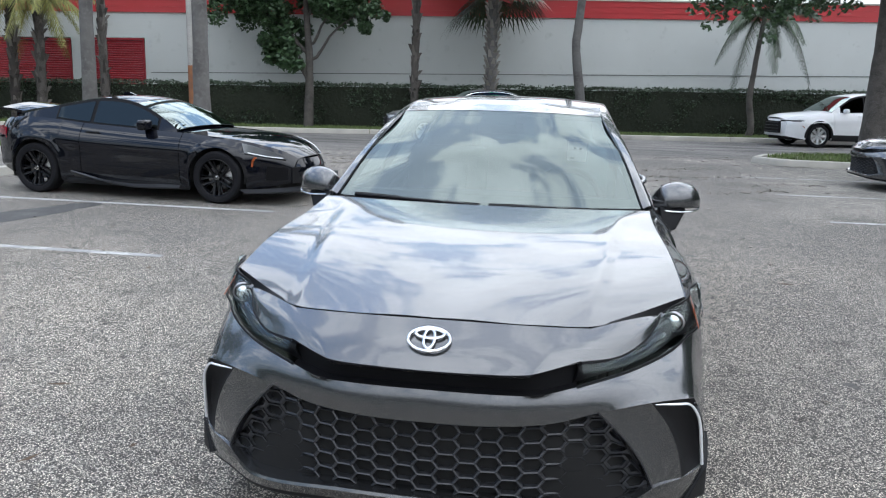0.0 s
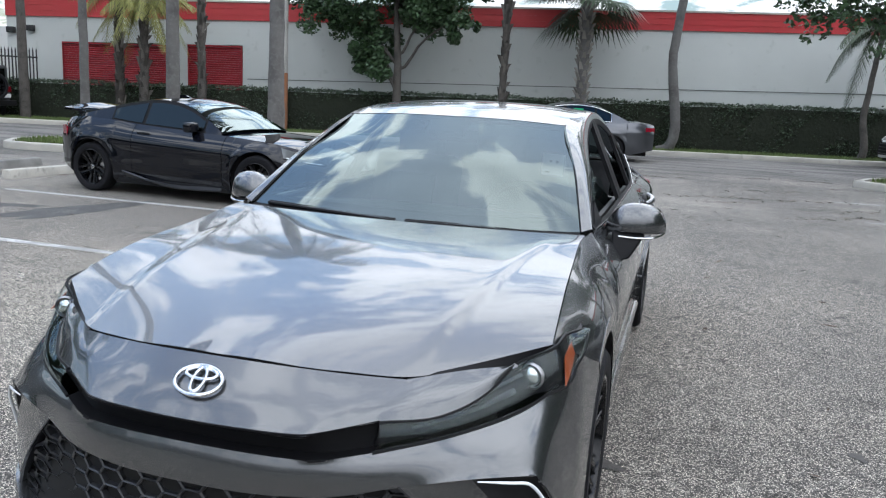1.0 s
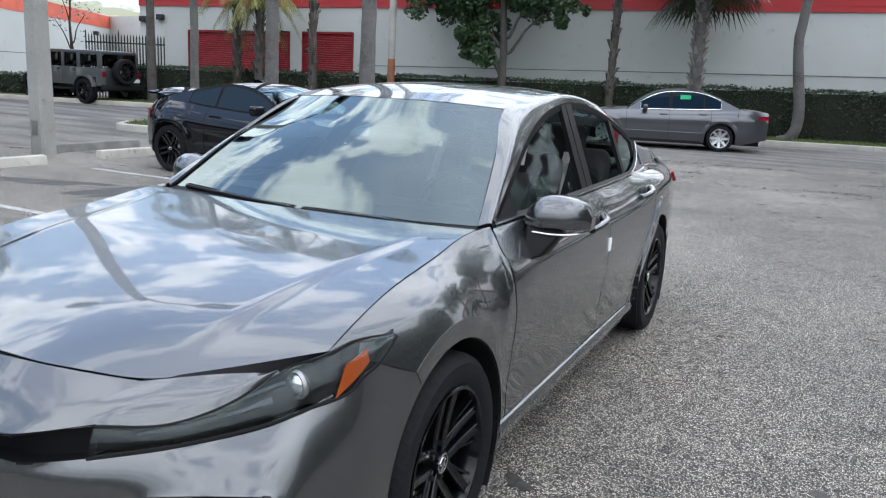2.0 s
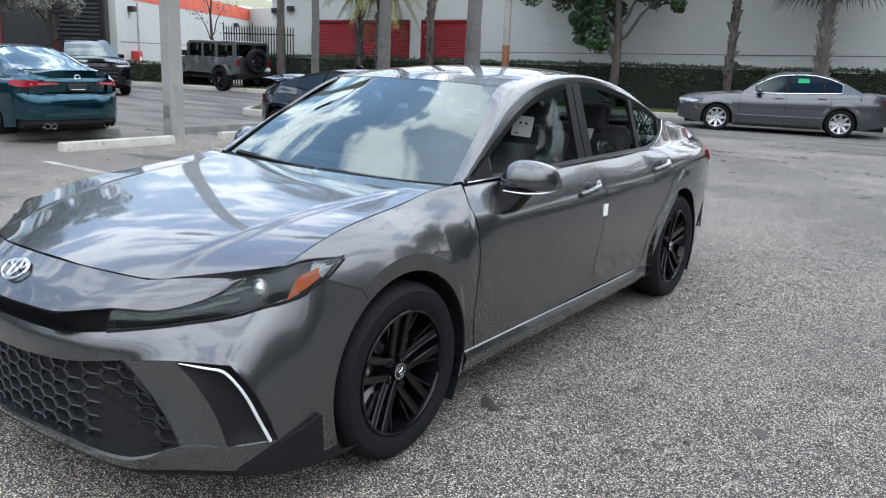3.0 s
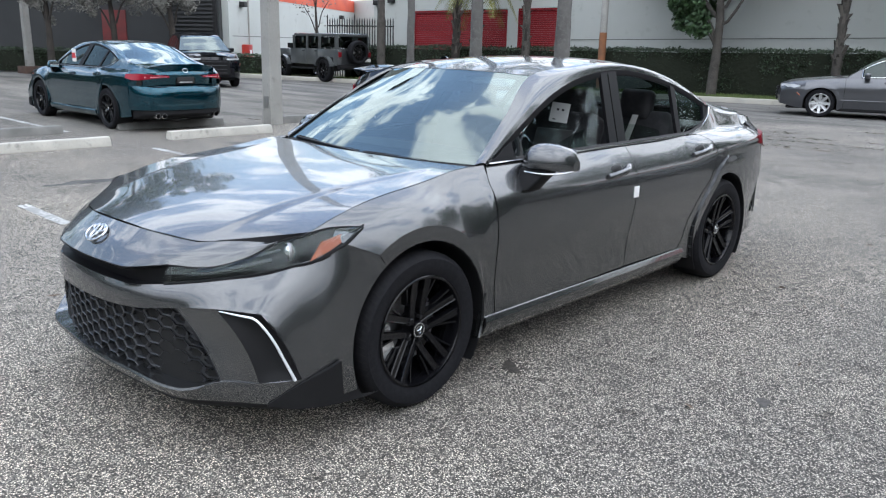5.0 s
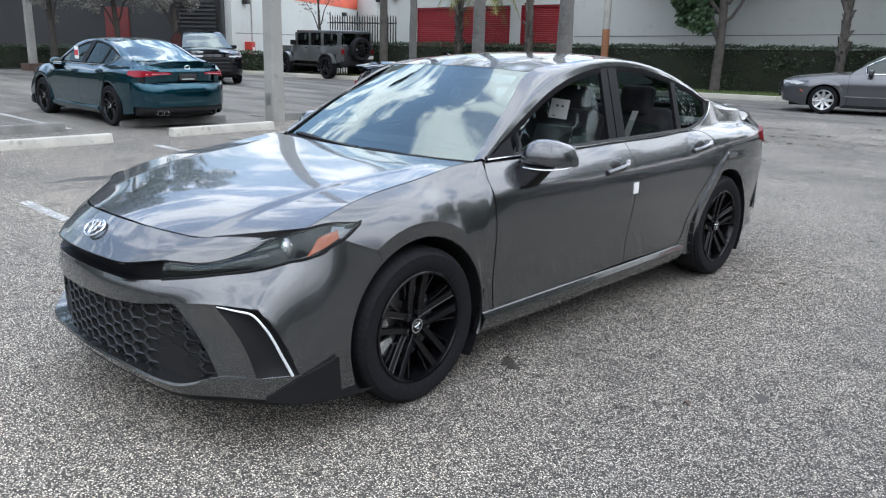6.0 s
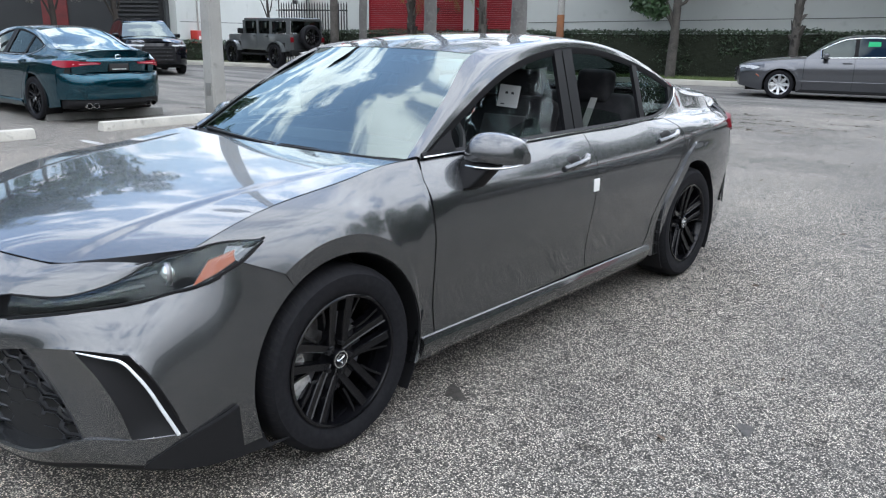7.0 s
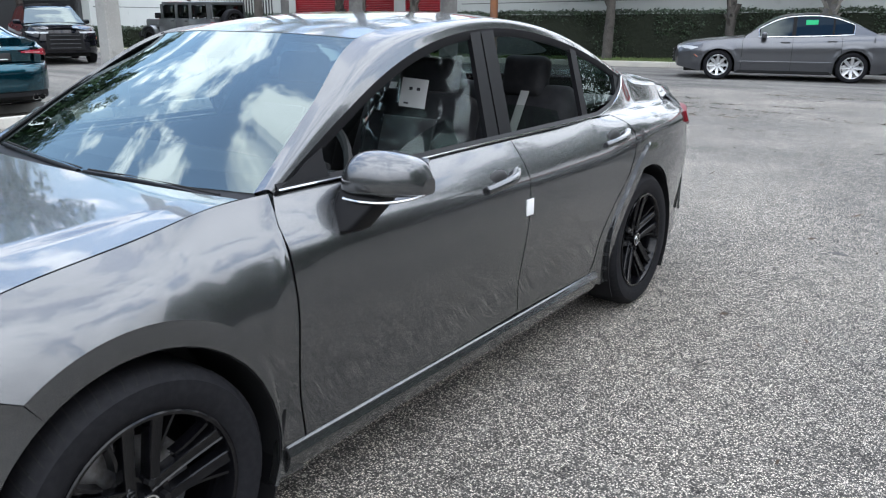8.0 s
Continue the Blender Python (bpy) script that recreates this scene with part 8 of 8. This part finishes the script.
def palm(m, height, r0, r1, kind, seed, label, fronds=20, lean=0.0, boots=False, leaf=1.0, mat=None, bark=None, hang=1.0, shag=0.0):
    """Trunk with its leaf scars or boots, and a crown of feather or fan leaves."""
    rnd = random.Random(seed)
    p = tagged(empty("palm_tree"), label, "palm tree", "palms")
    pts = [(0, 0, -0.05), (lean * 0.3, 0, height * 0.35), (lean * 0.65, 0, height * 0.7), (lean, 0, height)]
    tr = trunk_mesh("trunk", pts, [q * (0.82 if boots else 1.0) for q in (r0 * 1.25, r0, (r0 + r1) / 2, r1)], bark or M_PBARK, p, 0.018, seed=seed)
    top = Vector((lean, 0, height))
    line_p = path(pts, 60)
    if boots:
        V, F = [], []
        z = height * boots
        k = 0
        while z < height:
            a = k * 2.4
            c = Vector([np.interp(z, line_p[:, 2], line_p[:, j]) for j in (0, 1)] + [z])
            d = Vector((math.cos(a), math.sin(a), 0))
            s = Vector((-d.y, d.x, 0))
            rr = r0 * 0.95
            L, w = rnd.uniform(0.16, 0.26) * (1 + shag * rnd.uniform(-0.6, 0.9)), 0.075 * (1 - 0.3 * shag)
            out = 0.10 if not shag else rnd.choice((0.01, 0.02, 0.03, 0.05, 0.13))
            o = len(V)
            V += [c + d * rr * 0.8 - s * w, c + d * rr * 0.8 + s * w, c + d * (rr + out) + s * w * 0.5 + Vector((0, 0, L)), c + d * (rr + out) - s * w * 0.5 + Vector((0, 0, L)), c + d * (rr * 0.7) + Vector((0, 0, L * 0.5)), c + d * (rr + 0.02) + Vector((0, 0, L))]
            F += [[o, o + 1, o + 2, o + 3], [o + 3, o + 2, o + 5], [o, o + 3, o + 5, o + 4], [o + 1, o + 4, o + 5, o + 2]]
            z += 0.045 if not shag else rnd.uniform(0.02, 0.075)
            k += 1
        tagged(mesh_ob("leaf_base", V, F, M_SHAG if shag else M_BOOT, tr, "ragged dark leaf stubs" if shag else "criss-cross dry leaf bases", smooth=False), kind="stuff")
    V, F = [], []
    for k in range(fronds):
        az = 2 * math.pi * k / fronds * 2.6 + rnd.uniform(-0.25, 0.25)
        lv = k / fronds
        if kind == "feather":
            frond(rnd, V, F, top, az, leaf * rnd.uniform(1.7, 2.3), leaf * (1.1 - 1.0 * lv), hang * leaf * (1.0 + 1.5 * lv), leaf * 0.62, 0.022, 34 if hang == 1 else 64)
        else:
            fan(rnd, V, F, top, az, leaf * rnd.uniform(0.7, 1.1), 1.0 - 1.9 * lv, leaf * rnd.uniform(0.7, 0.95))
    tagged(mesh_ob("crown", V, F, mat or M_PALM, p, smooth=False), kind="stuff")
    p.matrix_world = m
    return p


def at_road(u, n, rot=0.0, z=0.1):
    x, y = to_world(u, n)
    return pose(x, y, z, 0, 0, rot)


# hedge along the wall
def hedge_row(u0, u1, n0, n1, ztop, rise, count, seed, label, m=ROAD):
    rnd = random.Random(seed)
    h = tagged(empty("hedge"), label, "hedge")
    core = []
    nseg = int((u1 - u0) / 0.5)
    V, F = [], []
    for k in range(nseg + 1):
        u = u0 + (u1 - u0) * k / nseg
        j = 0.05 * noise.noise(Vector((u * 0.7, seed, 0)))
        zt = ztop + rise * u - 0.07 + j
        for n, z in ((n0 + 0.09, 0.05), (n0 + 0.06 + j, zt * 0.6), (n0 + 0.10 + j, zt), (n1 - 0.1, zt), (n1 - 0.08, 0.05)):
            V.append(m @ Vector((u, n, z)))
    for k in range(nseg):
        for i in range(4):
            a, b = k * 5 + i, (k + 1) * 5 + i
            F.append([a, b, b + 1, a + 1])
    F += [list(range(5)), [nseg * 5 + i for i in range(5)][::-1]]
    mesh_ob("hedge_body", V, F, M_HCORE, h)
    V, F = [], []
    for _ in range(count):
        u = rnd.uniform(u0 - 0.05, u1 + 0.05)
        j = 0.09 * noise.noise(Vector((u * 0.9, seed, 0))) + 0.05 * noise.noise(Vector((u * 3.1, seed, 2)))
        zt = ztop + rise * u + j
        if rnd.random() < 0.68:
            z = zt * rnd.random() ** 0.8
            n = n0 + 0.06 + 0.10 * noise.noise(Vector((u * 1.5, z * 1.5, 7))) + abs(rnd.gauss(0, 0.05))
        else:
            n, z = rnd.uniform(n0, n1), zt + rnd.gauss(0, 0.035)
        leaf_quads(rnd, V, F, m @ Vector((u, n, max(z, 0.06))), 0.085)
    tagged(mesh_ob("foliage", V, F, M_HLEAF, h, smooth=False), kind="stuff")
    return h


hedge_row(-16.5, 34, 24.2, 25.45, 1.53, 0.0125, 52000, 2, "long clipped dark green hedge along the wall")
hedge_row(0, 5.5, 0, 0.9, 0.85, 0.0, 5000, 9, "low clipped hedge beside the yard", Matrix.Translation((-28.3, 14.8, 0)) @ Matrix.Rotation(radians(48), 4, "Z"))
hedge_row(0, 12, 0, 1.0, 0.95, 0.0, 9000, 12, "low clipped hedge in front of parked trucks", Matrix.Translation((-38.0, 3.5, 0)) @ Matrix.Rotation(radians(48), 4, "Z"))

# trees and palms on the verge
leafy_tree(at_road(-2.0, 23.55), 6.0, [(-0.9, 0.0, 3.0, 0.9), (-0.5, -0.2, 2.5, 0.6), (-0.45, -0.3, 2.05, 0.45), (-1.9, 0.1, 4.0, 0.9), (-2.6, 0.0, 4.3, 0.7), (1.2, 0.1, 4.0, 0.9), (1.9, 0.0, 3.8, 0.6), (0.2, 0.2, 4.6, 1.2), (-0.8, 0.3, 5.4, 1.3), (1.2, 0.2, 5.4, 1.2), (0.0, 0, 6.3, 1.2)], 36000, 0.16, 21,
           "broadleaf tree with dense dark green crown by the hedge")
palm(at_road(1.48, 23.6), 7.2, 0.135, 0.12, "fan", 3, "slender palm with a ragged grey trunk", 16, 0.05, boots=0.02, bark=M_BARK, shag=1.0)
palm(at_road(4.05, 23.6), 4.9, 0.215, 0.20, "fan", 4, "cabbage palm with criss-cross leaf bases on its trunk", 64, 0.0, boots=0.05, leaf=1.3)
palm(at_road(6.65, 23.6), 9.0, 0.145, 0.12, "feather", 5, "tall leaning palm with a smooth grey trunk", 16, 0.85)
palm(at_road(13.1, 23.6), 4.25, 0.10, 0.075, "feather", 6, "small feather palm with drooping leaves", 9, 0.35, leaf=1.0, hang=1.25, bark=M_BARK)
palm(at_road(-8.4, 23.6), 7.4, 0.15, 0.13, "fan", 7, "palm with a shaggy grey trunk", 14, 0.0, boots=0.02, bark=M_BARK, shag=1.0)
palm(at_road(-10.35, 23.6), 3.9, 0.17, 0.16, "feather", 8, "young palm with yellowing feather leaves", 16, 0.1, boots=0.03, mat=M_PALMY, leaf=0.9, bark=M_BARK, shag=0.8)
palm(at_road(-11.1, 23.5), 4.3, 0.16, 0.14, "feather", 9, "palm with a dark trunk and yellowing leaves", 14, 0.05, boots=0.03, mat=M_PALMY, leaf=0.9, bark=M_DBARK, shag=0.8)
palm(at_road(-14.3, 23.5), 8.0, 0.14, 0.12, "feather", 10, "thin dark-trunked palm by the fence", 12, 0.0, bark=M_BARK)
for u, n, h, r, s in ((-3.61, 13.84, 6.9, 0.155, 14), (-6.06, 14.64, 7.2, 0.135, 15), (-8.7, 16.08, 6.6, 0.095, 16)):
    palm(at_road(u, n), h, r, r * 0.85, "feather", s, "tall royal palm with a smooth grey trunk", 14, 0.06)
leafy_tree(at_road(11.4, 14.0, 15.5, 0.12), 6.5, [(-3.7, 0.3, 3.35, 0.5), (-2.9, 0.2, 3.45, 0.6), (-2.1, 0.3, 3.5, 0.55), (-1.3, 0.2, 3.55, 0.5), (-3.3, 0, 4.2, 0.9), (-2.2, 0.2, 4.6, 1.0), (-4.3, 0.2, 4.6, 0.8), (-0.9, 0, 4.9, 1.0), (0.9, 0, 5.2, 1.1), (0, 0.5, 6.0, 1.4), (0.15, -0.2, 3.9, 0.35), (-0.4, -0.8, 5.4, 1.0), (-2.4, -0.6, 6.2, 1.7), (1.9, 0.4, 6.4, 1.8), (0.2, 1.8, 6.6, 1.7), (0.0, -1.8, 6.5, 1.7), (0.0, 0.2, 8.0, 2.0), (-1.8, 1.2, 7.4, 1.6)], 46000, 0.13, 35, "shade tree with a thick grey trunk in the island", trunk_r=0.27, bare=4.3, limb=0.16)
# a weathered timber pole behind the island
pole_w = tagged(empty("timber_pole"), "weathered timber utility pole, orange-brown low down", "pole")
rod("shaft", [(0, 0, 0), (0, 0, 1.9)], 0.125, material("orange-brown timber", (0.30, 0.13, 0.06), 0.85, blotch=(4, (0.2, 0.1, 0.06), 0.4, 0.7)), pole_w, n=14)
rod("upper_shaft", [(0, 0, 1.9), (0, 0, 9.5)], 0.122, M_CONC, pole_w, n=14)
pole_w.matrix_world = at_road(-5.78, 24.05)
# trees before the second building
for k, (x, y, s) in enumerate(((-27.4, 9.4, 41), (-26.6, 11.4, 42), (-25.6, 13.2, 43))):
    leafy_tree(pose(x, y, 0, 0, 0, 40 * k), 4.6, [(-0.8, 0, 2.9, 0.7), (0.7, 0.3, 3.1, 0.7), (0, -0.5, 3.4, 0.8), (0.2, 0.4, 4.0, 0.9), (-0.5, 0.2, 4.5, 0.8)], 11000, 0.09, s, "small tree in pale blossom before the grey wall", M_DRY, 0.11, 1.2, M_DBARK)
leafy_tree(pose(-25.9, 20.3, 0), 4.0, [(-0.9, 0, 3.0, 0.5), (0.6, 0.2, 3.2, 0.6), (0.1, -0.4, 3.7, 0.6), (-0.4, 0.3, 4.2, 0.6)], 260, 0.11, 47, "nearly bare small tree by the white wall", M_DRY, 0.07, 1.0, M_DBARK)
leafy_tree(pose(-30.4, 7.6, 0), 11.5, [(-1.5, 0, 9.6, 2.0), (1.5, 1.0, 9.9, 2.0), (0, -2.5, 10.2, 2.2), (0.5, 3.5, 10.0, 2.3), (0, 0, 12.0, 2.6), (0.5, -5.0, 11.0, 2.4), (-0.5, 6.0, 11.0, 2.4), (0, 2.5, 13.0, 2.4), (0, -3.0, 12.8, 2.2)], 16000, 0.34, 49, "tall dark-trunked shade tree beyond the hedge", None, 0.17, 5.5, M_DBARK)

# tall unseen planting that closes the lot, added to darken the cars' reflections
BELTS = ((-30, -24, 0, 62, 2.6, 0.8, 9000), (32, 6, -90, 40, 3.6, 1.4, 7000), (13, 19, -53, 20, 10.0, 3.0, 16000), (-48, -42, 90, 38, 8.0, 3.0, 9000))
for k, (x, y, rot, ln, high, vary, count) in enumerate(BELTS):
    rnd = random.Random(60 + k)
    mm = pose(x, y, 0, 0, 0, rot)
    bt = tagged(empty("tree_belt"), "unseen dense belt of dark trees added along the lot edge", "trees")
    V, F = [], []
    nseg = int(ln / 1.5)
    tops = [high + vary * noise.noise(Vector((q * 0.35, k * 9, 0))) + 0.8 * noise.noise(Vector((q * 1.3, k * 9, 4))) for q in range(nseg + 1)]
    for q in range(nseg + 1):
        for n, zf in ((0.0, 0.0), (-0.4, 0.5), (0.3, 0.93), (2.0, 1.0), (3.0, 0.0)):
            V.append(mm @ Vector((q * 1.5, n + 0.4 * noise.noise(Vector((q, n, k))), zf * tops[q])))
    for q in range(nseg):
        for i in range(4):
            F.append([q * 5 + i, (q + 1) * 5 + i, (q + 1) * 5 + i + 1, q * 5 + i + 1])
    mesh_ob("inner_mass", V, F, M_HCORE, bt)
    V, F = [], []
    for _ in range(count):
        u = rnd.uniform(0, ln)
        zt = float(np.interp(u / 1.5, range(nseg + 1), tops))
        z = zt * rnd.random() ** 0.6 * 1.08
        leaf_quads(rnd, V, F, mm @ Vector((u, rnd.uniform(-0.9, 0.2) + 0.8 * (z / zt) ** 3 * rnd.random() * 2, z)), 0.42)
    tagged(mesh_ob("foliage", V, F, M_LEAF, bt, smooth=False), kind="stuff")

# leaf litter and twigs on the asphalt
rnd = random.Random(77)
V, F = [], []
spots = [(rnd.uniform(-9, 9), rnd.uniform(-2.5, 20)) for _ in range(800)]
for _ in range(26):
    # washed together in thin drifts along the fall of the road
    u0, n0, ln, wide = rnd.uniform(-9, 9), rnd.uniform(8.5, 19.5), rnd.uniform(0.8, 4.5), rnd.uniform(0.03, 0.16)
    for _ in range(int(ln * 26)):
        t = rnd.random()
        spots.append(to_world(u0 + ln * t, n0 + 0.25 * math.sin(3 * t + u0) + rnd.gauss(0, wide)))
for x, y in spots:
    if -1.1 < x < 1.1 and -1.2 < y < 4.2:
        continue
    a, L = rnd.uniform(0, 6.28), rnd.choice((0.03, 0.04, 0.05, 0.09, 0.14)) * rnd.uniform(0.7, 1.3)
    w = 0.012 if L > 0.08 else L * 0.45
    d, s = Vector((math.cos(a), math.sin(a), 0)), Vector((-math.sin(a), math.cos(a), 0))
    p = Vector((x, y, 0.008))
    o = len(V)
    V += [p - d * L * 0.5, p + s * w * 0.5 + Vector((0, 0, 0.008)), p + d * L * 0.5 + Vector((0, 0, rnd.uniform(0.0, 0.015))), p - s * w * 0.5]
    F.append([o, o + 1, o + 2, o + 3])
tagged(mesh_ob("leaf_litter", V, F, material("dry brown leaf litter", (0.07, 0.05, 0.035), 0.9, random=0.7, per="island"), smooth=False), "scattered dry leaves and twigs on the asphalt", "leaf litter", kind="stuff")
